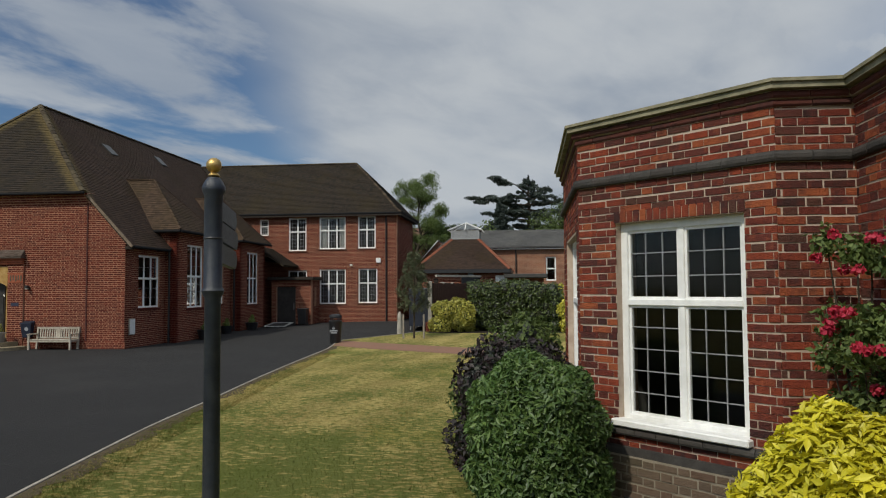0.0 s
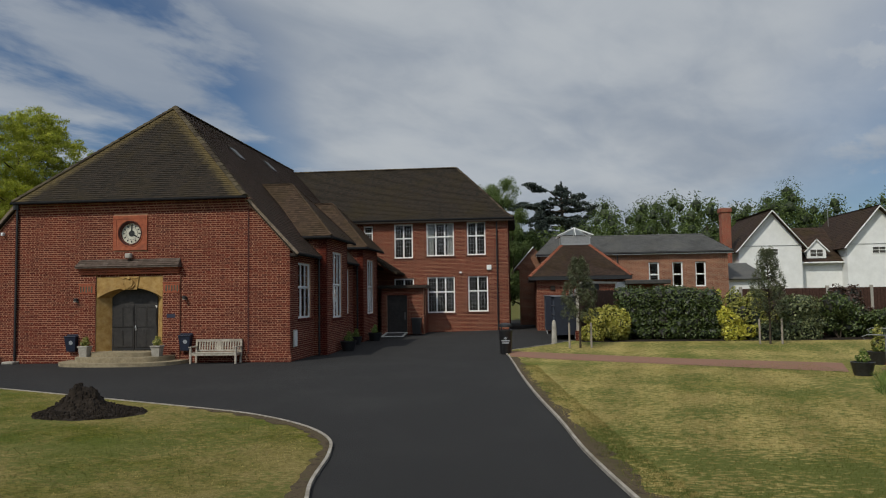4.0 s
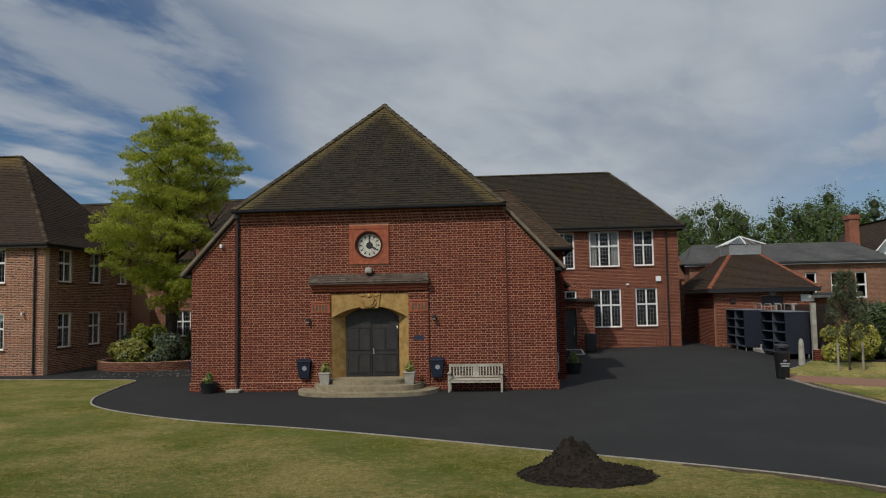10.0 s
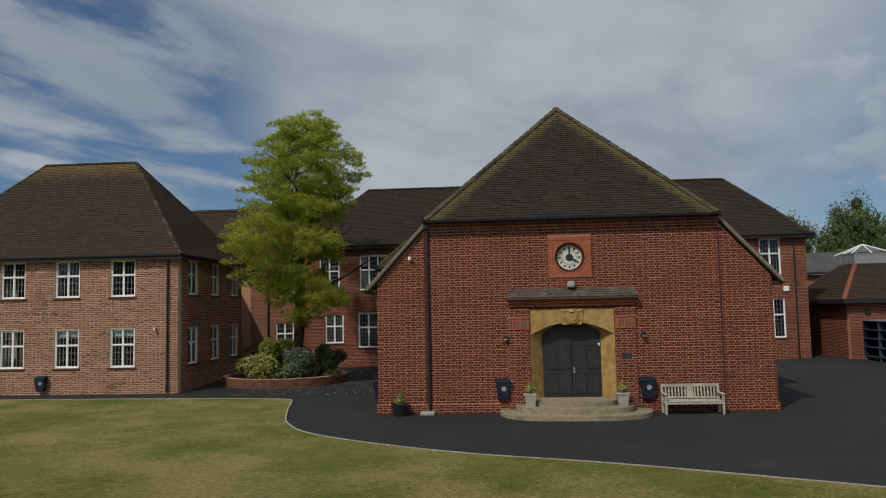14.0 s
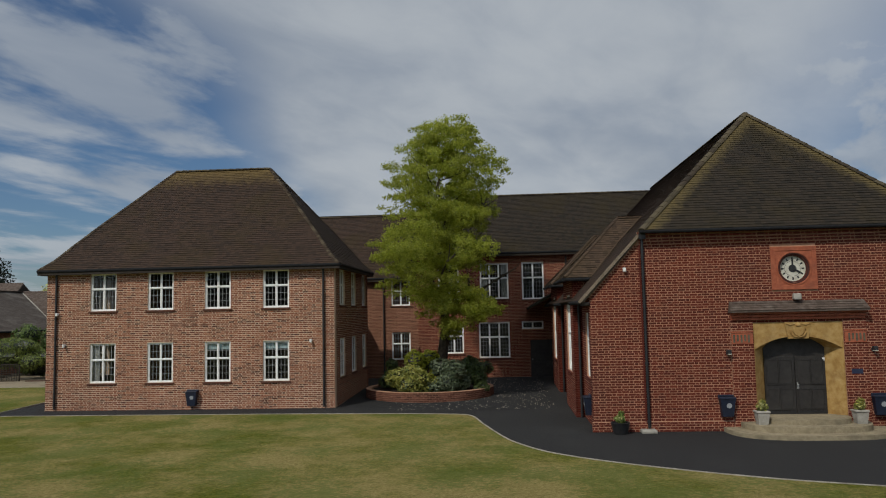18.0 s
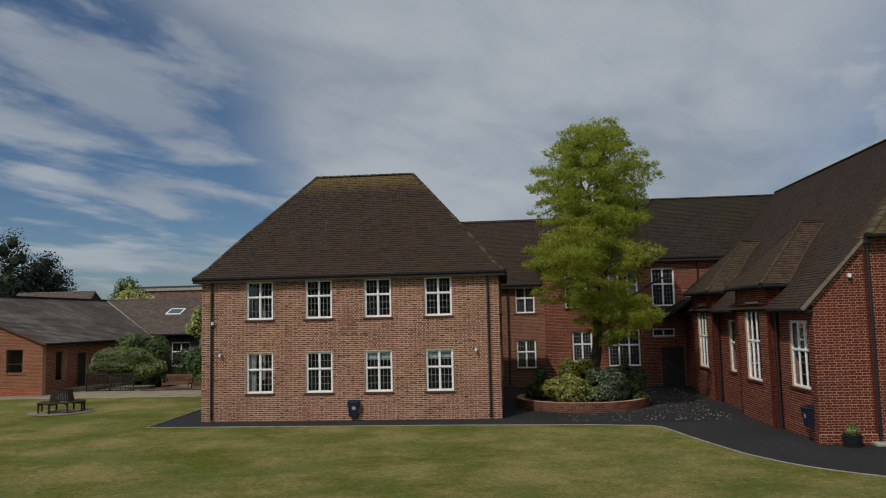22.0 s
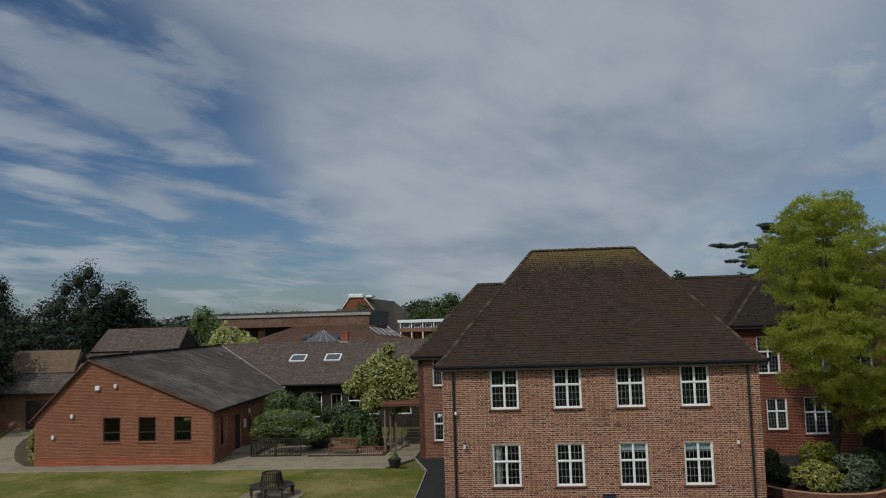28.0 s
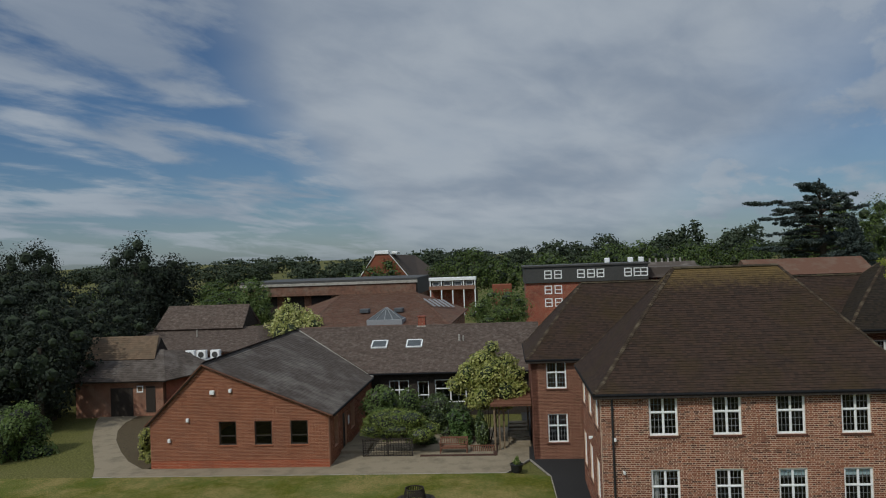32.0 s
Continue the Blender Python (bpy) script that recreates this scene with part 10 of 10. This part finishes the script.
def wall_bin(at, turn, label):
    b = thing("wall_bin", label, "litter bin", at, turn, group="navy wall bins")
    part("bin_body", Shape().add([(-0.16, -0.17, 0.02), (0.16, -0.17, 0.02), (0.16, -0.02, 0.02), (-0.16, -0.02, 0.02), (-0.22, -0.235, 0.55), (0.22, -0.235, 0.55), (0.22, -0.01, 0.55), (-0.22, -0.01, 0.55)], [(0, 3, 2, 1), (0, 1, 5, 4), (1, 2, 6, 5), (2, 3, 7, 6), (3, 0, 4, 7), (4, 5, 6, 7)]), "navy", b)
    part("bin_rim", Shape().box((-0.24, -0.25, 0.53), (0.24, 0.0, 0.58), 0.015), "navy", b)
    part("bin_hood", Shape().box((-0.23, -0.05, 0.58), (0.23, -0.005, 0.64), 0.01), "navy", b)
    part("emblem", Shape().lathe([(0.01, 0), (0.075, 0), (0.075, 0.006), (0.055, 0.006), (0.055, 0.004), (0.01, 0.004)], n=18).moved(Matrix.Translation((0.03, -0.212, 0.34)) @ Matrix.Rotation(radians(97), 4, "X")), "letter", b, "round white emblem")
    part("bracket", Shape().box((-0.10, -0.03, 0.1), (0.10, -0.0, 0.5)), "black", b)
    return b


wall_bin((-2.15, -0.01, 0.42), 0, "navy plastic litter bin fixed beside the doorway")
wall_bin((2.18, -0.01, 0.42), 0, "navy plastic litter bin fixed beside the doorway")
wall_bin((-20.78, 6.10, 0.18), 0, "navy plastic litter bin on the brown brick wall")
wall_bin((-6.0, 0.55, 0.42), radians(-90), "navy plastic litter bin on the hall's side wall")


def planter_pot(at, square, label, seed, big=1.0):
    p = thing("flower_pot", label, "flower pot", at, group="pots by the hall" if square else "round tubs")
    if square:
        part("pot", Shape().add([(-0.13, -0.13, 0), (0.13, -0.13, 0), (0.13, 0.13, 0), (-0.13, 0.13, 0), (-0.17, -0.17, 0.36), (0.17, -0.17, 0.36), (0.17, 0.17, 0.36), (-0.17, 0.17, 0.36)], [(0, 3, 2, 1), (0, 1, 5, 4), (1, 2, 6, 5), (2, 3, 7, 6), (3, 0, 4, 7), (4, 5, 6, 7)]).box((-0.19, -0.19, 0.33), (0.19, 0.19, 0.38), 0.01), "concrete", p)
        z = 0.40
    else:
        part("tub", Shape().lathe([(0.20 * big, 0), (0.27 * big, 0.30 * big), (0.285 * big, 0.33 * big), (0.26 * big, 0.34 * big), (0.25 * big, 0.29 * big)], n=20), "black", p)
        z = 0.34 * big
    r = 0.17 * big
    leaves("plant", [((0, 0, z + 0.08), (r, r, 0.12 * big)), ((0.03, 0, z + 0.2 * big), (r * 0.6, r * 0.6, 0.14 * big))], 420, 0.05, "variegated" if square else "grass_leaf", p, seed=seed, shell=0.1)
    leaves("petals", [((0, -0.03, z + 0.12), (r, r, 0.1))], 60, 0.035, "bloom", p, seed=seed + 1, shell=0.5, long=1.0)
    return p


planter_pot((-1.34, -0.60, 0.28), True, "square concrete pot with small pale flowers", 91)
planter_pot((1.36, -0.60, 0.28), True, "square concrete pot with small pale flowers", 93)
planter_pot((-5.28, -0.33, 0.0), False, "round black tub with a small green plant", 95)
planter_pot((6.92, 5.1, ground_z(5.1)), False, "round black tub by the hall's side wall", 97, 1.25)
planter_pot((6.48, 8.5, ground_z(8.5)), False, "round black tub between the hall's bays", 99, 1.1)
planter_pot((6.94, 10.7, ground_z(10.7)), False, "round black tub by the hall's side wall", 100, 1.2)
planter_pot((-30.1, 14.75, 0.2), False, "round black tub at the corner of the terrace", 98, 1.2)
planter_pot((22.97, -5.5, 0.03), False, "black tub of clipped evergreen by the steps", 101, 1.05)
planter_pot((24.76, -2.4, 0.03), False, "black tub of clipped evergreen by the steps", 103, 1.15)
bush("tub_conifer", "small upright yellow-green conifer in a tub", (24.76, -2.4, 0.40), [((0, 0, 0.2), (0.2, 0.2, 0.3)), ((0, 0, 0.5), (0.13, 0.13, 0.3))], 900, 0.05, "variegated", 104, stems=False)

part_shoe = thing("drain_block", "pale concrete drain block at the pipe's foot", "drain", (-4.45, -0.22, 0.0))
part("block", Shape().box((-0.22, -0.2, 0), (0.22, 0.19, 0.10), 0.02), "concrete", part_shoe)


def wall_lamp(at, label, white=False):
    l = thing("wall_lamp", label, "wall lamp", at)
    part("back_plate", Shape().lathe([(0.02, 0), (0.07, 0), (0.07, 0.02), (0.02, 0.03)], n=14).moved(Matrix.Rotation(radians(90), 4, "X")), "white" if white else "black", l)
    part("lamp_head", Shape().box((-0.06, -0.19, -0.02), (0.06, -0.03, 0.10), 0.02) if not white else Shape().box((-0.11, -0.2, -0.09), (0.11, -0.02, 0.10), 0.03), "concrete" if white else "black", l)
    part("lens", Shape().box((-0.05, -0.20, -0.04), (0.05, -0.05, -0.02), 0.005), "clock_face", l)


wall_lamp((-2.02, 0, 2.27), "small black bracket lamp on the hall front")
wall_lamp((2.12, 0, 2.31), "small black bracket lamp on the hall front")
wall_lamp((0.0, -0.02, 3.88), "white floodlight above the doorway hood", True)


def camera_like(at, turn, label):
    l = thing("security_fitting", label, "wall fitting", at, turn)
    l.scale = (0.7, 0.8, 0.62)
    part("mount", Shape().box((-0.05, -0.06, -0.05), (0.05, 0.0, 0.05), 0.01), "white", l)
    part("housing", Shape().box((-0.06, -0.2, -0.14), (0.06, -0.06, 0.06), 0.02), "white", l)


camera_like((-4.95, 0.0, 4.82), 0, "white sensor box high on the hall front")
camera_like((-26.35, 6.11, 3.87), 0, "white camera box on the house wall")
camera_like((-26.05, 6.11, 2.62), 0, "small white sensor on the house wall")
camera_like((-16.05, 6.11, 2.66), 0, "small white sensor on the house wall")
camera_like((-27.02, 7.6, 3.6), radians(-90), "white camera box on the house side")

gb = thing("meter_box", "pale grey meter box on the hall's side wall", "meter box", (6.01, 0.28, 0.5))
part("box", Shape().box((0, 0, 0), (0.05, 0.42, 0.62), 0.012), "concrete", gb)
part("box_door", Shape().box((0.05, 0.03, 0.03), (0.058, 0.39, 0.59), 0.004), "white", gb)


def heap(x, y):
    """Tipped soil: a steep rough heap on a wide low spread that runs out to the east."""
    top = 0.50 / (1 + math.exp((math.hypot((x + 0.22) * 1.05, y * 1.2) + 0.16 * noise.noise(Vector((x * 3.2, y * 3.2, 2))) - 0.30) * 8))
    skirt = 0.15 * max(0.0, 1 - math.hypot(x / 1.1, y / 0.85)) ** 0.8
    h = top + skirt
    return h + min(1.0, h * 5) * (noise.noise(Vector((x * 4.5, y * 4.5, 1))) * 0.06 + noise.noise(Vector((x * 11, y * 11, 4))) * 0.05)


def soil_heap():
    bm = bmesh.new()
    rng = np.random.default_rng(6)
    n = 46
    verts = {}
    for i in range(n + 1):
        for j in range(n + 1):
            x, y = -1.25 + 2.5 * i / n, -1.05 + 2.1 * j / n
            d = math.hypot(x / 1.1, y / 0.85)
            z = heap(x, y) - (0.06 if d > 1.0 + 0.14 * noise.noise(Vector((x * 2, y * 2, 7))) else 0)
            verts[i, j] = bm.verts.new((x, y, z))
    for i in range(n):
        for j in range(n):
            bm.faces.new((verts[i, j], verts[i + 1, j], verts[i + 1, j + 1], verts[i, j + 1]))
    t = thing("soil_heap", "heap of dark crumbly soil on the lawn", "soil heap", (5.7, -11.95, 0.03))
    part("soil_mound", bm, "earth", t)
    n = 900
    a, d = rng.uniform(0, 6.28, n), np.sqrt(rng.random(n)) * 0.98
    pos = np.array([(1.1 * u * math.cos(v), 0.85 * u * math.sin(v), heap(1.1 * u * math.cos(v), 0.85 * u * math.sin(v)) + 0.005) for u, v in zip(d, a)])
    off = np.array([(-1, -1, -1), (1, -1, -1), (1, 1, -1), (-1, 1, -1), (-0.7, -0.8, 1), (0.8, -0.6, 1), (0.6, 0.8, 1), (-0.8, 0.6, 1)])
    v = pos[:, None] + off[None] * rng.uniform(0.008, 0.03, n)[:, None, None]
    q = np.array([(4, 5, 6, 7), (0, 1, 5, 4), (1, 2, 6, 5), (2, 3, 7, 6), (3, 0, 4, 7)])
    part("loose_soil", quads_mesh("loose_soil", v.reshape(-1, 3), (q[None] + 8 * np.arange(n)[:, None, None]).reshape(-1, 4)), "earth", t, kind="stuff")


soil_heap()


def tree_seat():
    t = thing("round_bench", "round black slatted bench with a basket-like back", "bench", (-34.55, 9.3, ground_z(9.3) + 0.03))
    part("paving_ring", Shape().lathe([(0.01, 0), (1.35, 0), (1.35, 0.03), (0.01, 0.035)], n=32), "paving", t)
    n = 8
    for k in range(n):
        a0, a1 = 2 * math.pi * k / n, 2 * math.pi * (k + 1) / n
        for j in range(4):
            r0, r1 = 0.52 + 0.125 * j, 0.625 + 0.125 * j
            part("seat_slat", Shape().prism([(r0 * math.cos(a0), r0 * math.sin(a0)), (r1 * math.cos(a0), r1 * math.sin(a0)), (r1 * math.cos(a1), r1 * math.sin(a1)), (r0 * math.cos(a1), r0 * math.sin(a1))], 0.44, 0.47), "dark_wood", t)
        part("leg", Shape().box((-0.03, -0.03, 0.03), (0.03, 0.03, 0.44)).moved(Matrix.Translation((0.93 * math.cos(a0), 0.93 * math.sin(a0), 0))), "dark_wood", t)
        part("rail", Shape().bar((0.46 * math.cos(a0), 0.46 * math.sin(a0), 0.40), (0.98 * math.cos(a0), 0.98 * math.sin(a0), 0.40), 0.05, 0.06), "dark_wood", t)
    for k in range(32):
        a = 2 * math.pi * k / 32
        part("back_slat", Shape().bar((0.50 * math.cos(a), 0.50 * math.sin(a), 0.45), (0.40 * math.cos(a), 0.40 * math.sin(a), 0.98), 0.045, 0.02, (math.cos(a), math.sin(a), 0)), "dark_wood", t)
    part("top_hoop", Shape().tube([(0.40 * math.cos(2 * math.pi * k / 24), 0.40 * math.sin(2 * math.pi * k / 24), 0.98) for k in range(25)], 0.025, 6), "dark_wood", t)


tree_seat()


def street_bin():
    b = thing("litter_bin", "black freestanding litter bin with white emblem", "litter bin", (13.59, 2.05, ground_z(2.05, 14)))
    part("bin_body", Shape().lathe([(0.19, 0), (0.21, 0.03), (0.25, 0.80), (0.265, 0.82), (0.265, 0.88), (0.20, 0.90)], n=24), "black", b)
    part("bin_hood", Shape().lathe([(0.20, 1.0), (0.25, 1.02), (0.24, 1.10), (0.12, 1.14), (0.02, 1.15)], n=24), "black", b)
    for k in range(4):
        a = 0.78 + 1.57 * k
        part("hood_post", Shape().box((-0.02, -0.02, 0.88), (0.02, 0.02, 1.03)).moved(Matrix.Translation((0.21 * math.cos(a), 0.21 * math.sin(a), 0))), "black", b)
    em = Shape()
    for a in (-35, 0, 35):
        t = radians(a)
        em.prism([(0, 0), (0.03 * math.cos(t) + 0.05 * math.sin(t), 0.05), (0.09 * math.sin(t), 0.11 * math.cos(t)), (-0.03 * math.cos(t) + 0.05 * math.sin(t), 0.05)], -0.262, -0.246, "y")
    part("emblem", em.moved(Matrix.Translation((0, 0, 0.54))), "letter", b, "white leaf-shaped emblem")
    for z, w in ((0.48, 0.15), (0.40, 0.12)):
        part("emblem_bar", Shape().box((-w, -0.262, z), (w, -0.238, z + 0.045)), "letter", b)


street_bin()
bol = thing("bollard", "pale tapered concrete bollard at the yard's edge", "bollard", (15.53, 5.6, ground_z(5.6, 15.5)))
part("bollard_body", Shape().lathe([(0.13, 0), (0.12, 0.05), (0.09, 0.85), (0.05, 0.97), (0.01, 0.99)], n=16), "concrete", bol)
ramp = thing("door_ramp", "pale-edged ramp with a black mat before the porch", "ramp", (7.5, 13.5, ground_z(13.7, 7.5)))
part("mat", Shape().add([(-0.5, -0.9, 0.0), (0.5, -0.9, 0.0), (0.5, 0.55, 0.0), (-0.5, 0.55, 0.0), (-0.5, -0.9, 0.03), (0.5, -0.9, 0.03), (0.5, 0.55, 0.16), (-0.5, 0.55, 0.16)], [(0, 3, 2, 1), (4, 5, 6, 7), (0, 1, 5, 4), (1, 2, 6, 5), (2, 3, 7, 6), (3, 0, 4, 7)]), "black", ramp)
for a, b in (((-0.56, -0.94, 0.04), (0.56, -0.94, 0.04)), ((0.54, -0.94, 0.04), (0.54, 0.55, 0.17)), ((-0.54, -0.94, 0.04), (-0.54, 0.55, 0.17)), ((-0.56, 0.55, 0.17), (0.56, 0.55, 0.17))):
    part("edge_strip", Shape().bar(a, b, 0.09, 0.05), "pale_edge", ramp)
wbn = thing("wheeled_bin", "dark wheeled bin beside the porch door", "wheeled bin", (8.55, 14.3, ground_z(14.3)))
part("bin_body", Shape().add([(-0.2, -0.2, 0.08), (0.2, -0.2, 0.08), (0.2, 0.2, 0.08), (-0.2, 0.2, 0.08), (-0.26, -0.27, 0.9), (0.26, -0.27, 0.9), (0.26, 0.27, 0.9), (-0.26, 0.27, 0.9)], [(0, 3, 2, 1), (0, 1, 5, 4), (1, 2, 6, 5), (2, 3, 7, 6), (3, 0, 4, 7), (4, 5, 6, 7)]), "black", wbn)
part("bin_lid", Shape().box((-0.28, -0.3, 0.9), (0.28, 0.3, 0.96), 0.02), "black", wbn)
for x in (-0.2, 0.2):
    part("wheel", Shape().lathe([(0.02, -0.03), (0.1, -0.03), (0.1, 0.03), (0.02, 0.03)], n=12).moved(Matrix.Translation((x, 0.22, 0.1)) @ Matrix.Rotation(radians(90), 4, "Y")), "black", wbn)


def garden_steps():
    t = thing("garden_steps", "red brick garden steps going down beside cheek walls", "steps", (23.16, -6.15, -0.22))
    way = radians(-25)
    turn = Matrix.Rotation(way, 4, "Z")
    for side in (0.0, 3.9):
        ch = Shape().add([(0, side, 0.0), (0.62, side, 0.0), (4.2, side, -0.9), (0, side, -0.9), (0, side + 0.34, 0.0), (0.62, side + 0.34, 0.0), (4.2, side + 0.34, -0.9), (0, side + 0.34, -0.9)], [(0, 1, 2, 3), (7, 6, 5, 4), (0, 4, 5, 1), (1, 5, 6, 2), (0, 3, 7, 4), (2, 6, 7, 3)])
        ch.v = [(x, y, z + 0.42) for x, y, z in ch.v]
        part("cheek_wall", ch.moved(turn), "far_red", t)
        part("coping", Shape().bar((-0.02, side + 0.17, 0.45), (0.62, side + 0.17, 0.45), 0.40, 0.06).bar((0.60, side + 0.17, 0.45), (4.2, side + 0.17, -0.45), 0.40, 0.06).moved(turn), "path_brick", t)
    for k in range(5):
        part("step", Shape().box((0.3 + 0.34 * k, 0.34, -0.17 * (k + 1) - 0.1), (0.66 + 0.34 * k, 3.9, -0.17 * k), 0.01).moved(turn), "path_brick", t)
    for side in (0.17, 4.07):
        r = thing("handrail", "slender galvanised handrail beside the garden steps", "handrail", (23.16, -6.15, -0.28))
        part("rail", Shape().tube([(-0.35, side, 1.25), (-0.42, side, 1.33), (-0.3, side, 1.38), (0.5, side, 1.36), (4.2, side, 0.42)], 0.016, 8).moved(turn), "dull_steel", r)
        part("mid_rail", Shape().tube([(0.1, side, 0.9), (0.5, side, 0.88), (4.2, side, -0.06)], 0.012, 8).moved(turn), "dull_steel", r)
        for x in (0.1, 1.5, 2.9, 4.1):
            z = 1.36 - max(0, x - 0.5) * 0.254
            part("rail_post", Shape().tube([(x, side, z - 0.95), (x, side, z)], 0.02, 8).moved(turn), "dull_steel", r)


garden_steps()


def meadow():
    """Tall grass and daisies in the bed beside the steps."""
    rng = np.random.default_rng(12)
    n = 26000
    x, y = rng.uniform(20.9, 27.5, n), rng.uniform(-16.5, -6.0, n)
    edge = np.interp(y, [-16.5, -14.4, -13.5, -11.7, -9.0, -7.5, -6.2], [21.9, 21.3, 21.15, 21.25, 21.85, 22.4, 23.1])
    keep = (x > edge + 0.12 * np.sin(y * 2.3)) & (y < -6.45 - 0.47 * (x - 23.16))
    x, y = x[keep], y[keep]
    n = len(x)
    h = rng.uniform(0.08, 0.30, n) * np.clip((x - 21.2) * 0.6 + 0.4, 0.3, 1.3)
    a = rng.uniform(0, 6.28, n)
    lean = rng.normal(0, 0.12, (n, 2))
    w = rng.uniform(0.006, 0.014, n)
    p = np.stack([x, y, np.full(n, 0.02)], 1)
    c, s = np.cos(a) * w, np.sin(a) * w
    d = np.stack([c, s, 0 * c], 1)
    top = np.stack([lean[:, 0], lean[:, 1], h], 1)
    v = np.stack([p - d, p + d, p + top + d * 0.2, p + top - d * 0.2], 1).reshape(-1, 3)
    t = tagged(new("meadow_bed"), "uneven bed of tall grass and white daisies", "flower bed")
    part("grass", quads_mesh("grass", v, np.arange(4 * n).reshape(-1, 4)), "grass_leaf", t, kind="stuff")
    leaves("low_growth", [((22.6 + R.uniform(0, 4.5), -13.5 + R.uniform(-2, 5.5), 0.1), (0.6, 0.6, 0.16)) for _ in range(46)], 16000, 0.045, "grass_leaf", t, seed=13)
    leaves("petals", [((23.6 + R.uniform(-0.6, 3.0), -8.5 + R.uniform(-4, 3), 0.42), (0.35, 0.35, 0.12)) for _ in range(22)], 1300, 0.035, "daisy", t, seed=14, long=1.0)


meadow()


def turf():
    """Blades on the parts of the lawns that pass close by."""
    rng = np.random.default_rng(21)
    t = tagged(new("turf"), "short mown grass blades with dry tufts", "grass", kind="stuff")
    n = 80000
    y = -22 + 20 * rng.random(n) ** 1.5
    x = rng.uniform(15.2, 23.0, n)
    lim = np.interp(y, [-24, -19.1, -15.5, -12.6, -9.1, -5, -1.2], [16.3, 15.6, 15.1, 14.85, 14.55, 14.3, 14.05])
    ok = (x > lim + 0.12) & ~((x > 21.2) & (y < -16.5)) & ~((x > 20.9) & (y > -16) & (y < -6))
    x, y = x[ok], y[ok]
    x2, y2 = rng.uniform(-4, 11, 36000), rng.uniform(-19, -9, 36000)
    kx = np.interp(x2, [-2.95, 0, 3.2, 5.4, 7.7, 9.2, 10.3, 10.98], [-6.4, -7.5, -9.0, -10.1, -11.35, -12.35, -13.5, -14.9])
    ok = (y2 < kx - 0.2) & (np.hypot(x2 - 5.7, y2 + 11.95) > 1.2)
    x, y = np.concatenate([x, x2[ok]]), np.concatenate([y, y2[ok]])
    # tufts creep over the worn soil beside the kerb
    y3 = rng.uniform(-24, -2, 24000)
    x3 = np.interp(y3, [-24, -19.1, -15.5, -12.6, -9.1, -5, -1.2], [16.3, 15.6, 15.1, 14.85, 14.5, 14.17, 13.92]) + 0.08 + 0.62 * rng.random(24000) ** 0.6
    x, y = np.concatenate([x, x3]), np.concatenate([y, y3])
    n = len(x)
    h = rng.uniform(0.012, 0.034, n)
    a = rng.uniform(0, 6.28, n)
    w = rng.uniform(0.003, 0.006, n)
    p = np.stack([x, y, np.full(n, 0.027)], 1)
    d = np.stack([np.cos(a) * w, np.sin(a) * w, 0 * a], 1)
    top = np.stack([rng.normal(0, 0.014, n), rng.normal(0, 0.014, n), h], 1)
    v = np.stack([p - d, p + d, p + top + d * 0.2, p + top - d * 0.2], 1).reshape(-1, 3)
    me = quads_mesh("turf", v, np.arange(4 * n).reshape(-1, 4))
    part("turf_blades", me, "lawn_side", t, kind="stuff")


turf()
